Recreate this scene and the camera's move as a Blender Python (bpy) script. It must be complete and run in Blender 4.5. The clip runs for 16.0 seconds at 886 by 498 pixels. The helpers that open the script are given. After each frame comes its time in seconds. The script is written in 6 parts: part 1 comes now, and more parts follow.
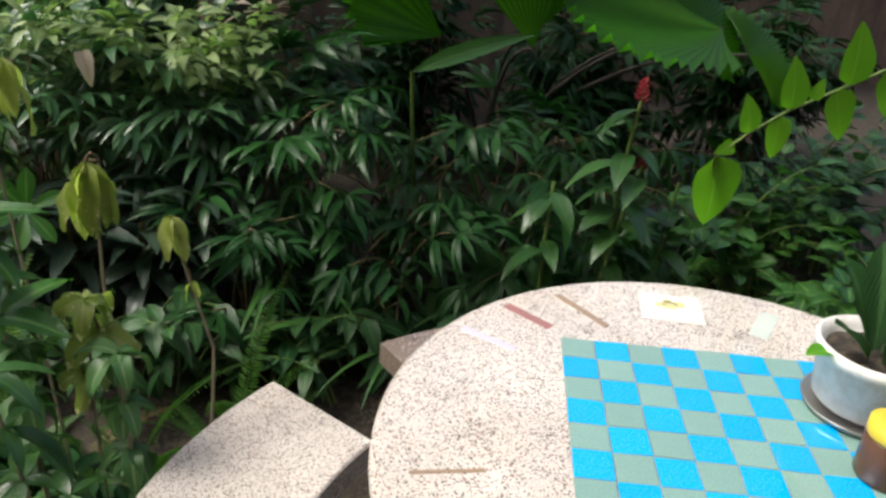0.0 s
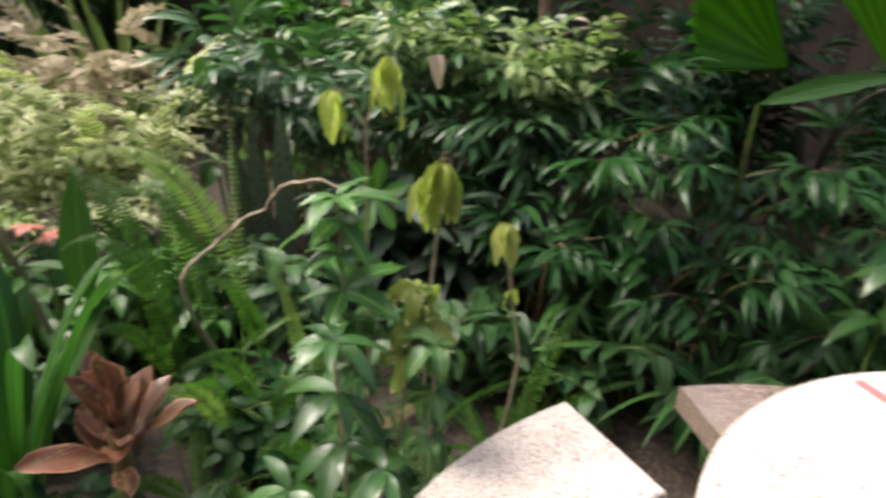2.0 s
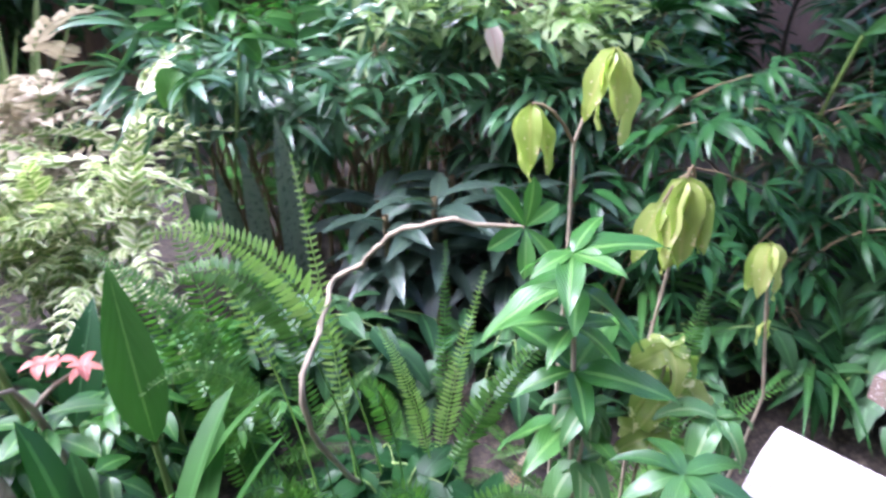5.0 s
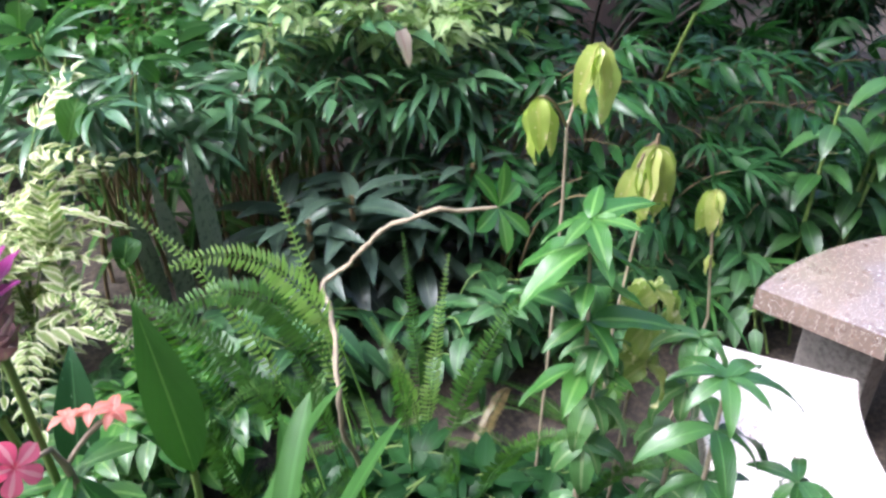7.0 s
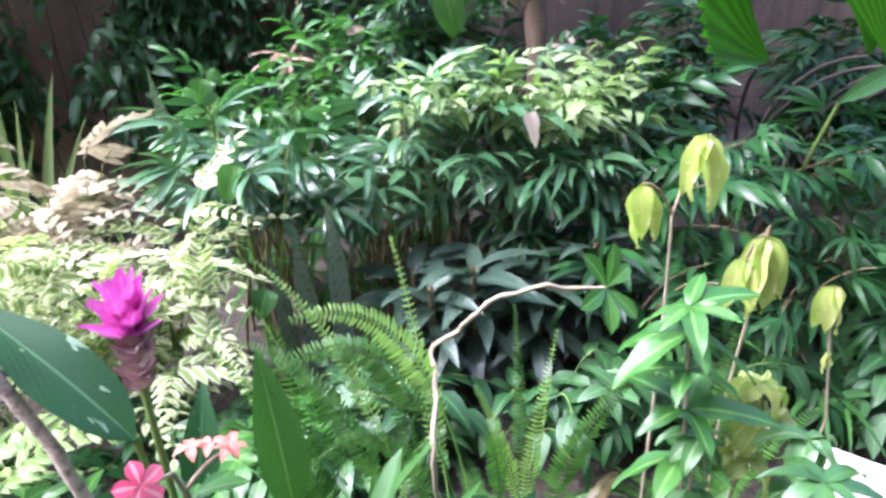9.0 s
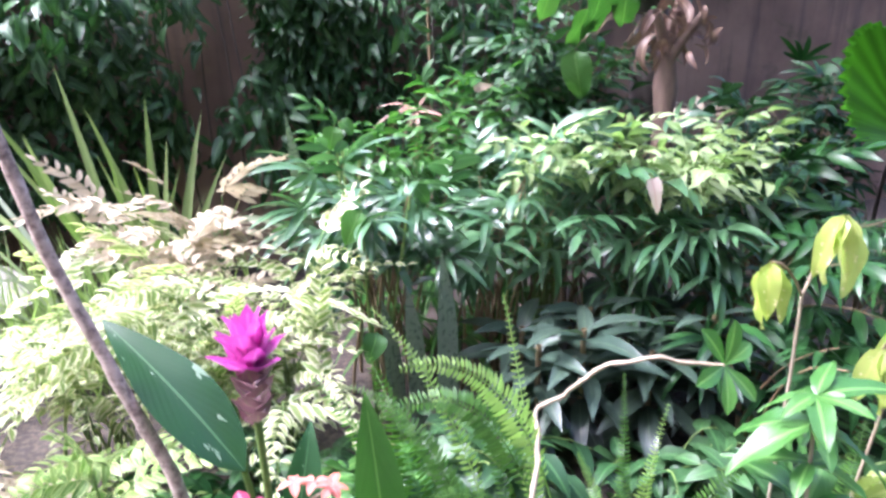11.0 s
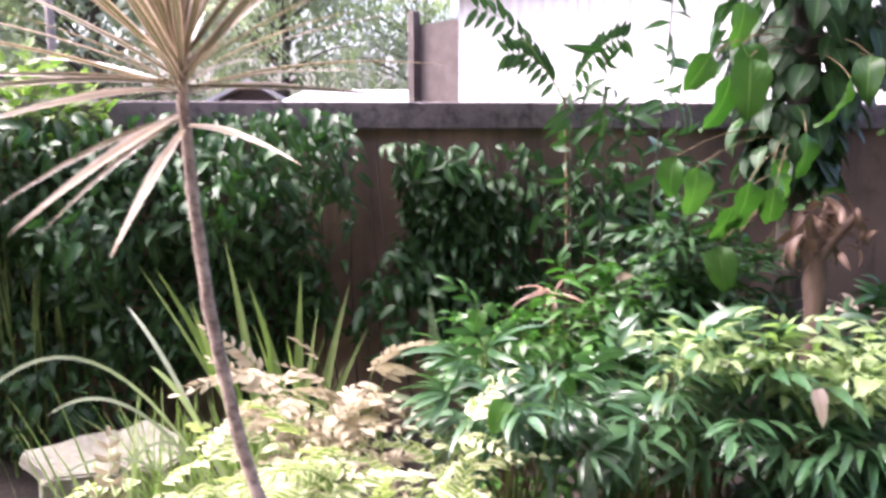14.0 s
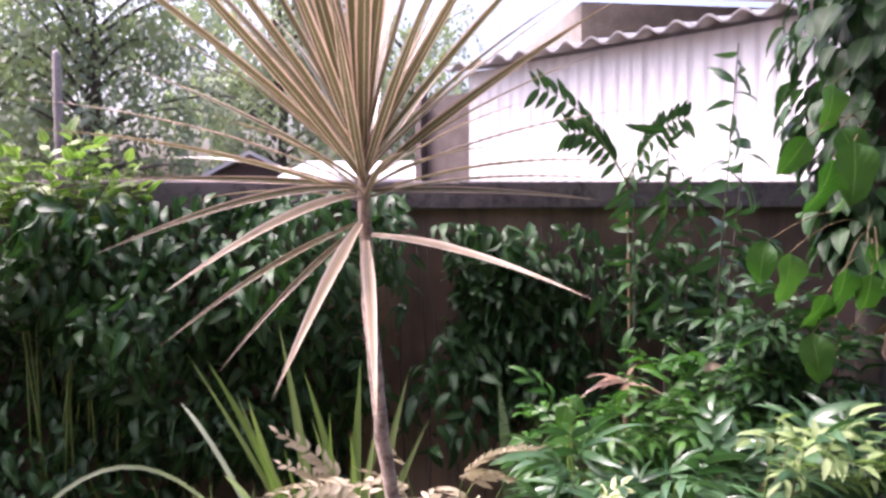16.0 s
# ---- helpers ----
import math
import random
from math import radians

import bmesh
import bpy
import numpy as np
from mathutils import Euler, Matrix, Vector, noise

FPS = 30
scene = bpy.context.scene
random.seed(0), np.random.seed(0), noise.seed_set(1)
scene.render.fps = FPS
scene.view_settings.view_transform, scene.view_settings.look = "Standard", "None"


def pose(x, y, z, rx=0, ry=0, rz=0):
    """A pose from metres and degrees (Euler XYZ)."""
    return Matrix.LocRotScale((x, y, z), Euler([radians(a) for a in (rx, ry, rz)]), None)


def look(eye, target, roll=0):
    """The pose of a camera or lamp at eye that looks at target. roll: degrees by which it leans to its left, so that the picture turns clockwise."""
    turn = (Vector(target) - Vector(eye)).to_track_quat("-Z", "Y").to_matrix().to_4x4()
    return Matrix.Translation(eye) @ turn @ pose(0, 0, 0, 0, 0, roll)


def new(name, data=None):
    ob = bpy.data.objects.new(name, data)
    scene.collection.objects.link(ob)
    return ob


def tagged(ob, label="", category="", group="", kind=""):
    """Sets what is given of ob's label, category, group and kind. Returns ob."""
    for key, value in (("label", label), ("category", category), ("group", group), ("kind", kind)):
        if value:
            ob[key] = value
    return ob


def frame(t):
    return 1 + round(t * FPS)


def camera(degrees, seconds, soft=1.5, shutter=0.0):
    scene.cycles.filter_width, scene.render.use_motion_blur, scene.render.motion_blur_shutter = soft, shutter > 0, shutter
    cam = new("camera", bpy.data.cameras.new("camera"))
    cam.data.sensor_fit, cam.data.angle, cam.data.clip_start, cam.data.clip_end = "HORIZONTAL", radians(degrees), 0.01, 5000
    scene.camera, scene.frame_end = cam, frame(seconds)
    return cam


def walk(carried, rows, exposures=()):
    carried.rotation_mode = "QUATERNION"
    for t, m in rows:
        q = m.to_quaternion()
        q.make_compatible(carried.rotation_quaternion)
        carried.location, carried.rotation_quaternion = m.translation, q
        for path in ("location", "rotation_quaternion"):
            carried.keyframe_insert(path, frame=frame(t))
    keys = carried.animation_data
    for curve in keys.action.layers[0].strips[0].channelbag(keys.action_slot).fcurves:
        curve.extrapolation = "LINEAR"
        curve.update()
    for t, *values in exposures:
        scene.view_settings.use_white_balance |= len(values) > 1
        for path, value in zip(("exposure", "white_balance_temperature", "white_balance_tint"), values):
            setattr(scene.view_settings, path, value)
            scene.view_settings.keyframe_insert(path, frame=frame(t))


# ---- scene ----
cam = camera(61.01, 16.0, soft=2.8, shutter=0.5)

# seconds and stops: the film's own exposure settling as it turns to the light
EXPO = [(0.0, 0.64, 6250, 3), (1.0, 0.7, 6350, 5), (1.5, 0.95, 6450, 9), (2.5, 1.6, 6300, 12), (3.3, 2.0, 5500, 18), (4.5, 2.35, 5000, 27), (7.0, 2.0, 5400, 15), (7.7, 2.3, 5250, 14), (9.5, 2.65, 5200, 24),
        (13.0, 2.92, 5700, 29), (14.0, 2.5, 5950, 30), (16.0, 1.9, 6000, 35)]

# seconds, place, then heading to the left of +y, pitch up and roll in degrees
PATH = [
    (0.0, 0.813, -0.072, 1.361, -26.51, -26.09, 3.77),
    (0.5, 0.808, -0.079, 1.356, -25.10, -25.94, 4.17),
    (1.0, 0.781, -0.070, 1.363, -21.58, -26.23, 4.72),
    (1.5, 0.741, -0.050, 1.363, -14.19, -26.21, 4.80),
    (2.0, 0.721, -0.011, 1.349, -4.33, -26.14, 3.71),
    (2.5, 0.689, 0.024, 1.329, 4.43, -26.76, 1.23),
    (3.0, 0.581, 0.082, 1.327, 6.67, -27.67, 0.37),
    (3.5, 0.419, 0.168, 1.329, 2.85, -28.36, 1.38),
    (4.0, 0.350, 0.283, 1.325, -0.98, -28.47, 0.38),
    (4.5, 0.326, 0.397, 1.314, -8.87, -28.84, -0.51),
    (7.0, -0.056, 0.504, 1.365, -35.41, -30.39, -0.73),
    (7.5, -0.057, 0.467, 1.404, -33.23, -26.05, -0.90),
    (8.0, -0.040, 0.443, 1.417, -29.89, -24.80, -1.74),
    (8.5, -0.028, 0.430, 1.403, -26.33, -24.68, -2.30),
    (9.0, -0.031, 0.432, 1.391, -23.34, -24.67, -2.10),
    (9.5, -0.035, 0.429, 1.385, -20.32, -24.53, -2.21),
    (10.0, -0.032, 0.434, 1.388, -17.31, -23.91, -2.34),
    (12.5, -0.061, 0.426, 1.449, -11.91, -14.70, -0.25),
    (13.0, -0.067, 0.427, 1.462, -10.56, -13.30, -0.45),
    (13.5, -0.094, 0.420, 1.471, -8.60, -11.02, -0.20),
    (14.0, -0.147, 0.431, 1.493, -6.30, -8.57, -0.06),
    (14.5, -0.255, 0.432, 1.521, -5.36, -6.29, -0.26),
    (15.0, -0.386, 0.463, 1.537, -7.33, -4.38, 0.04),
    (15.5, -0.435, 0.513, 1.542, -8.33, -3.59, -0.08),
    (16.0, -0.414, 0.594, 1.545, -7.60, -3.50, -0.20),
]


def carried_pose(x, y, z, yaw, pitch, roll):
    return Matrix.Translation((x, y, z)) @ pose(0, 0, 0, 0, 0, yaw) @ pose(0, 0, 0, 90 + pitch, 0, 0) @ pose(0, 0, 0, 0, 0, roll)


walk(cam, [(t, carried_pose(*p)) for t, *p in PATH], exposures=EXPO)

# ---------------------------------------------------------------- light
world = bpy.data.worlds.new("daylight")
scene.world = world
world.use_nodes = True
wt = world.node_tree
sky = wt.nodes.new("ShaderNodeTexSky")
sky.sky_type = "NISHITA"
sky.sun_disc = False
SUN_EL, SUN_AZ = radians(57), radians(-70)      # azimuth from +y towards +x
sky.sun_elevation, sky.sun_rotation = SUN_EL, SUN_AZ
sky.dust_density, sky.air_density, sky.ozone_density = 9.0, 1.0, 1.0
wt.links.new(sky.outputs[0], wt.nodes["Background"].inputs[0])
wt.nodes["Background"].inputs[1].default_value = 0.15
sun = new("sun", bpy.data.lights.new("sun", "SUN"))
sun.data.energy, sun.data.angle, sun.data.color = 1.3, radians(20), (1.0, 0.95, 0.88)
sun_from = Vector((math.sin(SUN_AZ) * math.cos(SUN_EL), math.cos(SUN_AZ) * math.cos(SUN_EL), math.sin(SUN_EL)))
sun.matrix_world = look(sun_from * 30, (0, 0, 0))


# ---------------------------------------------------------------- materials
def nodes_of(name):
    m = bpy.data.materials.new(name)
    m.use_nodes = True
    return m, m.node_tree, m.node_tree.nodes["Principled BSDF"]


def rgba(c):
    return (c[0], c[1], c[2], 1.0)


def mixed(tree, fac, a, b, how="MIX"):
    n = tree.nodes.new("ShaderNodeMix")
    n.data_type, n.blend_type = "RGBA", how
    for sock, v in ((n.inputs[0], fac), (n.inputs[6], a), (n.inputs[7], b)):
        if isinstance(v, (tuple, list)):
            sock.default_value = rgba(v)
        elif isinstance(v, (int, float)):
            sock.default_value = v
        else:
            tree.links.new(v, sock)
    return n.outputs[2]


def noised(tree, scale, detail=4.0, rough=0.6, coords="Object", stretch=None):
    tc = tree.nodes.new("ShaderNodeTexCoord")
    n = tree.nodes.new("ShaderNodeTexNoise")
    n.inputs["Scale"].default_value, n.inputs["Detail"].default_value, n.inputs["Roughness"].default_value = scale, detail, rough
    src = tc.outputs[coords]
    if stretch:
        mp = tree.nodes.new("ShaderNodeMapping")
        mp.inputs["Scale"].default_value = stretch
        tree.links.new(src, mp.inputs[0])
        src = mp.outputs[0]
    tree.links.new(src, n.inputs["Vector"])
    return n.outputs["Fac"]


def ramped(tree, fac, stops):
    n = tree.nodes.new("ShaderNodeValToRGB")
    e = n.color_ramp.elements
    e[0].position, e[0].color = stops[0][0], rgba(stops[0][1])
    e[1].position, e[1].color = stops[-1][0], rgba(stops[-1][1])
    for p, c in stops[1:-1]:
        e.new(p).color = rgba(c)
    tree.links.new(fac, n.inputs[0])
    return n.outputs[0]


def math_node(tree, op, a, b=0.0):
    n = tree.nodes.new("ShaderNodeMath")
    n.operation = op
    for sock, v in ((n.inputs[0], a), (n.inputs[1], b)):
        if isinstance(v, (int, float)):
            sock.default_value = v
        else:
            tree.links.new(v, sock)
    return n.outputs[0]


def bumped(tree, bsdf, height, strength=0.3, distance=0.01):
    b = tree.nodes.new("ShaderNodeBump")
    b.inputs["Strength"].default_value, b.inputs["Distance"].default_value = strength, distance
    tree.links.new(height, b.inputs["Height"])
    tree.links.new(b.outputs[0], bsdf.inputs["Normal"])


def leaf_material(name, dark, light, rough=0.38, see_through=0.35, rib=(0.25, 0.4, 0.1), rib_wide=0.07, patch=None, patch_cut=0.55, patch_scale=60, patch_stretch=None,
                  edge=None, stripes=0.0, ribs_across=0.0, wet=0.35, relief=0.22, through_tint=(0.5, 0.75, 0.1), shine=0.4):
    """Leaf skin: two greens mixed leaf by leaf, a paler midrib, optional patches, pale edges or dark stripes painted as
    pleat shade, light passing through.
    """
    m, t, p = nodes_of(name)
    geo = t.nodes.new("ShaderNodeNewGeometry")
    info = t.nodes.new("ShaderNodeObjectInfo")
    both = math_node(t, "FRACT", math_node(t, "ADD", geo.outputs["Random Per Island"], info.outputs["Random"]))
    base = mixed(t, both, dark, light)
    base = mixed(t, math_node(t, "MULTIPLY", noised(t, 9, 3), 0.55), base, tuple(c * 0.45 for c in dark))
    uv = t.nodes.new("ShaderNodeUVMap")
    sep = t.nodes.new("ShaderNodeSeparateXYZ")
    t.links.new(uv.outputs[0], sep.inputs[0])
    off = math_node(t, "ABSOLUTE", math_node(t, "SUBTRACT", sep.outputs[0], 0.5))
    if patch:
        spots = noised(t, patch_scale, 3, 0.65, stretch=patch_stretch)
        base = mixed(t, math_node(t, "GREATER_THAN", spots, patch_cut), base, patch)
    if edge:
        base = mixed(t, math_node(t, "GREATER_THAN", off, edge[1]), base, edge[0])
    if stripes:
        # dark bands across the width: shade of the pleats put into the colour
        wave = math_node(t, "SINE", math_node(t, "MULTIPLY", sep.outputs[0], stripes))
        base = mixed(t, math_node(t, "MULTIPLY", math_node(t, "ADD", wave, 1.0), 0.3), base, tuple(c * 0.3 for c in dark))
    base = mixed(t, math_node(t, "MULTIPLY", math_node(t, "LESS_THAN", off, rib_wide), 0.6), base, rib)
    t.links.new(base, p.inputs["Base Color"])
    p.inputs["Roughness"].default_value = rough
    p.inputs["Specular IOR Level"].default_value = shine
    p.inputs["Coat Weight"].default_value, p.inputs["Coat Roughness"].default_value = wet, 0.18      # rain-wet skin
    veins = math_node(t, "SINE", math_node(t, "MULTIPLY", math_node(t, "ADD", math_node(t, "MULTIPLY", sep.outputs[1], 1.0), math_node(t, "MULTIPLY", off, 0.9)), ribs_across or 55.0))
    bumped(t, p, veins, relief, 0.002)
    tr = t.nodes.new("ShaderNodeBsdfTranslucent")
    t.links.new(mixed(t, 0.5, base, through_tint, "OVERLAY") if through_tint else base, tr.inputs[0])
    mix = t.nodes.new("ShaderNodeMixShader")
    mix.inputs[0].default_value = see_through
    t.links.new(p.outputs[0], mix.inputs[1])
    t.links.new(tr.outputs[0], mix.inputs[2])
    t.links.new(mix.outputs[0], t.nodes["Material Output"].inputs[0])
    return m


def plain_material(name, a, b, scale, rough=0.7, bump=0.3, dist=0.004, fine=None, stretch=None, metal=0.0, detail=6):
    m, t, p = nodes_of(name)
    n = noised(t, scale, detail, 0.65, stretch=stretch)
    col = ramped(t, n, ((0.3, a), (0.7, b)))
    if fine:
        f = noised(t, fine[0], 5, 0.7)
        col = mixed(t, ramped(t, f, ((0.45, (0, 0, 0)), (0.65, (1, 1, 1)))), col, fine[1])
    t.links.new(col, p.inputs["Base Color"])
    p.inputs["Roughness"].default_value, p.inputs["Metallic"].default_value = rough, metal
    bumped(t, p, n, bump, dist)
    return m


def terrazzo_material(name, low, high, stain_share):
    """Pale cement with dark, rust and white stone chips, and broad damp stains."""
    m, t, p = nodes_of(name)
    tc = t.nodes.new("ShaderNodeTexCoord")
    col = ramped(t, noised(t, 5, 5), ((0.3, low), (0.7, high)))
    for scale, cut, chip in ((210, 0.34, (0.09, 0.07, 0.065)), (150, 0.26, (0.28, 0.15, 0.10)), (330, 0.36, (0.13, 0.10, 0.09)), (240, 0.30, (0.70, 0.67, 0.63))):
        v = t.nodes.new("ShaderNodeTexVoronoi")
        v.inputs["Scale"].default_value = scale
        t.links.new(tc.outputs["Object"], v.inputs["Vector"])
        sep = t.nodes.new("ShaderNodeSeparateColor")
        t.links.new(v.outputs["Color"], sep.inputs[0])
        near = math_node(t, "LESS_THAN", v.outputs["Distance"], cut)
        some = math_node(t, "GREATER_THAN", sep.outputs[0], 0.45)
        col = mixed(t, math_node(t, "MULTIPLY", near, some), col, chip)
    stain = noised(t, 2.2, 4)
    col = mixed(t, math_node(t, "MULTIPLY", ramped(t, stain, ((0.5, (0, 0, 0)), (0.75, (1, 1, 1)))), stain_share), col, (0.26, 0.20, 0.16))
    t.links.new(col, p.inputs["Base Color"])
    t.links.new(ramped(t, noised(t, 14, 4), ((0.3, (0.22, 0.22, 0.22)), (0.7, (0.42, 0.42, 0.42)))), p.inputs["Roughness"])
    film = ramped(t, noised(t, 6, 4), ((0.36, (0.25, 0.25, 0.25)), (0.5, (1, 1, 1))))
    t.links.new(film, p.inputs["Coat Weight"])
    p.inputs["Coat Roughness"].default_value, p.inputs["Coat IOR"].default_value = 0.04, 1.5      # rain water standing on it
    bumped(t, p, noised(t, 260, 3), 0.12, 0.001)
    return m


def tile_material(name, a, worn, rough=0.14):
    m, t, p = nodes_of(name)
    info = t.nodes.new("ShaderNodeObjectInfo")
    n = noised(t, 18, 6, 0.7, coords="Generated")
    col = mixed(t, math_node(t, "MULTIPLY", ramped(t, n, ((0.52, (0, 0, 0)), (0.6, (1, 1, 1)))), 0.35), a, worn)
    col = mixed(t, math_node(t, "MULTIPLY", info.outputs["Random"], 0.3), col, tuple(c * 0.7 for c in a))
    t.links.new(col, p.inputs["Base Color"])
    p.inputs["Roughness"].default_value = rough
    film = ramped(t, noised(t, 6, 4, coords="Object"), ((0.36, (0.25, 0.25, 0.25)), (0.5, (1, 1, 1))))
    t.links.new(film, p.inputs["Coat Weight"])
    p.inputs["Coat Roughness"].default_value, p.inputs["Coat IOR"].default_value = 0.04, 1.5      # rain water standing on it
    bumped(t, p, n, 0.05, 0.0006)
    return m


def wall_material():
    """Old rendered wall: purple-brown, weathered in runs, greened low down in blotches."""
    m, t, p = nodes_of("weathered_wall")
    big = noised(t, 1.3, 6, 0.6)
    col = ramped(t, big, ((0.3, (0.085, 0.058, 0.046)), (0.5, (0.19, 0.125, 0.092)), (0.72, (0.33, 0.225, 0.165))))
    runs = noised(t, 3.0, 5, 0.6, stretch=(4, 4, 0.35))
    col = mixed(t, ramped(t, runs, ((0.5, (0, 0, 0)), (0.7, (0.6, 0.6, 0.6)))), col, (0.05, 0.045, 0.045))
    moss = noised(t, 7.0, 6, 0.7)
    col = mixed(t, ramped(t, moss, ((0.58, (0, 0, 0)), (0.7, (0.5, 0.5, 0.5)))), col, (0.06, 0.07, 0.03))
    t.links.new(col, p.inputs["Base Color"])
    p.inputs["Roughness"].default_value = 0.85
    bumped(t, p, noised(t, 30, 8, 0.7), 0.5, 0.006)
    return m


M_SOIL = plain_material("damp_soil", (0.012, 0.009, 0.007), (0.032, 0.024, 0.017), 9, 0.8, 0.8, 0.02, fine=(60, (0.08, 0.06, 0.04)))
M_WALL = wall_material()
M_COPING = plain_material("stained_coping", (0.12, 0.10, 0.11), (0.22, 0.185, 0.19), 4, 0.8, 0.4, 0.004, fine=(16, (0.05, 0.045, 0.05)))
M_TERRAZZO = terrazzo_material("terrazzo", (0.54, 0.475, 0.43), (0.71, 0.645, 0.60), 0.35)
# far darker, browner mix than M_TERRAZZO
M_TERRAZZO_BROWN = terrazzo_material("brown_terrazzo", (0.12, 0.082, 0.063), (0.19, 0.14, 0.112), 0.5)
M_CEMENT = plain_material("grey_cement", (0.20, 0.18, 0.16), (0.34, 0.31, 0.28), 8, 0.8, 0.4, 0.003, fine=(70, (0.14, 0.12, 0.11)))
# dark tone for the unseen wall added behind, so it bounces little light
M_SKY_BLOCK = plain_material("dark_sky_blocker", (0.055, 0.048, 0.042), (0.11, 0.095, 0.082), 3, 0.85, 0.3, 0.004, fine=(30, (0.04, 0.035, 0.03)))
M_BLUE = tile_material("blue_glaze", (0.0, 0.36, 0.80), (0.25, 0.55, 0.66))
M_GREY = tile_material("grey_green_glaze", (0.20, 0.34, 0.31), (0.42, 0.50, 0.46))
M_RED_TILE = tile_material("red_glaze", (0.34, 0.13, 0.12), (0.46, 0.34, 0.30), 0.3)
M_BROWN_TILE = tile_material("brown_glaze", (0.30, 0.20, 0.13), (0.46, 0.38, 0.30), 0.3)
M_WHITE_TILE = tile_material("white_glaze", (0.80, 0.80, 0.76), (0.7, 0.68, 0.6), 0.2)
M_PALE_TILE = tile_material("pale_grey_glaze", (0.58, 0.64, 0.60), (0.7, 0.72, 0.68), 0.2)
M_LAVENDER_TILE = tile_material("lavender_glaze", (0.62, 0.58, 0.70), (0.7, 0.66, 0.68), 0.25)
M_YELLOW_TILE = tile_material("yellow_glaze", (0.74, 0.66, 0.30), (0.8, 0.76, 0.55), 0.25)
M_WHITE_POT = plain_material("white_plastic", (0.72, 0.70, 0.70), (0.82, 0.81, 0.80), 6, 0.35, 0.05, 0.001, fine=(30, (0.6, 0.57, 0.53)))
M_STEEL = plain_material("dull_steel", (0.35, 0.34, 0.33), (0.5, 0.49, 0.47), 12, 0.35, 0.1, 0.001, metal=0.8)
M_JAR = plain_material("brown_jar", (0.08, 0.035, 0.02), (0.14, 0.06, 0.03), 10, 0.25, 0.1, 0.001)
M_YELLOW_LID = plain_material("yellow_plastic", (0.55, 0.42, 0.03), (0.68, 0.52, 0.05), 10, 0.35, 0.05, 0.001)
M_BARK = plain_material("grey_brown_bark", (0.36, 0.28, 0.22), (0.56, 0.46, 0.38), 14, 0.85, 0.7, 0.004, stretch=(1, 1, 2.2), fine=(60, (0.16, 0.12, 0.10)))
M_DARK_BARK = plain_material("dark_bark", (0.05, 0.04, 0.035), (0.12, 0.10, 0.085), 12, 0.9, 0.9, 0.008, stretch=(1.5, 1.5, 0.4))
M_PALE_BARK = plain_material("pale_twig", (0.20, 0.165, 0.11), (0.34, 0.285, 0.20), 30, 0.8, 0.4, 0.002)
M_STUMP = plain_material("stump_wood", (0.07, 0.048, 0.036), (0.19, 0.125, 0.09), 10, 0.85, 0.8, 0.006, stretch=(1.5, 1.5, 0.4))
M_STEM = plain_material("green_stem", (0.09, 0.16, 0.03), (0.17, 0.24, 0.06), 25, 0.55, 0.2, 0.001)
M_BROWN_STEM = plain_material("brown_stem", (0.12, 0.085, 0.04), (0.2, 0.15, 0.075), 25, 0.75, 0.3, 0.001)
M_METAL_WHITE = plain_material("white_painted_sheet", (0.70, 0.70, 0.70), (0.82, 0.82, 0.82), 1.5, 0.5, 0.1, 0.003, stretch=(6, 1, 0.5))
M_ROOF_SHEET = plain_material("grey_roof_sheet", (0.38, 0.37, 0.36), (0.55, 0.54, 0.53), 2.0, 0.6, 0.2, 0.004)
M_ROOF_OLD = plain_material("old_brown_roof", (0.40, 0.34, 0.32), (0.52, 0.45, 0.43), 2.0, 0.8, 0.3, 0.01)
M_DARK_TIMBER = plain_material("dark_timber", (0.07, 0.055, 0.05), (0.13, 0.105, 0.095), 5, 0.8, 0.4, 0.004)
M_STONE = plain_material("pale_concrete", (0.10, 0.10, 0.07), (0.24, 0.23, 0.17), 6, 0.85, 0.6, 0.006, fine=(40, (0.24, 0.235, 0.20)))

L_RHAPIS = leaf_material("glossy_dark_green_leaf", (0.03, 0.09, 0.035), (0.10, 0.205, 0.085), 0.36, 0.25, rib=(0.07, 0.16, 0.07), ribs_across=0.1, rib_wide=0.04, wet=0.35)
# two darker copies of the palm leaf, with shade put into the colour
L_RHAPIS_SHADED = leaf_material("shade_darkened_leaf", (0.010, 0.040, 0.010), (0.026, 0.085, 0.020), 0.42, 0.2, rib=(0.03, 0.08, 0.03), ribs_across=0.1, rib_wide=0.04, wet=0.0, shine=0.18)
L_RHAPIS_HALF_SHADED = leaf_material("half_shaded_palm_leaf", (0.012, 0.050, 0.012), (0.040, 0.125, 0.028), 0.28, 0.25, rib=(0.05, 0.13, 0.04), ribs_across=0.1, rib_wide=0.04, wet=0.0, shine=0.24)
L_GREY = leaf_material("dull_grey_green_leaf", (0.025, 0.05, 0.035), (0.06, 0.095, 0.065), 0.36, 0.15, rib=(0.08, 0.12, 0.07), rib_wide=0.05)
L_LIME = leaf_material("cream_edged_lime_leaf", (0.20, 0.29, 0.08), (0.44, 0.49, 0.21), 0.5, 0.35, rib=(0.22, 0.33, 0.09), rib_wide=0.09, edge=((0.68, 0.67, 0.48), 0.30), wet=0.1)
L_LIME_GREEN = leaf_material("yellow_green_leaf", (0.10, 0.21, 0.04), (0.25, 0.36, 0.09), 0.45, 0.35, rib=(0.32, 0.42, 0.16), edge=((0.44, 0.50, 0.20), 0.42), wet=0.15)
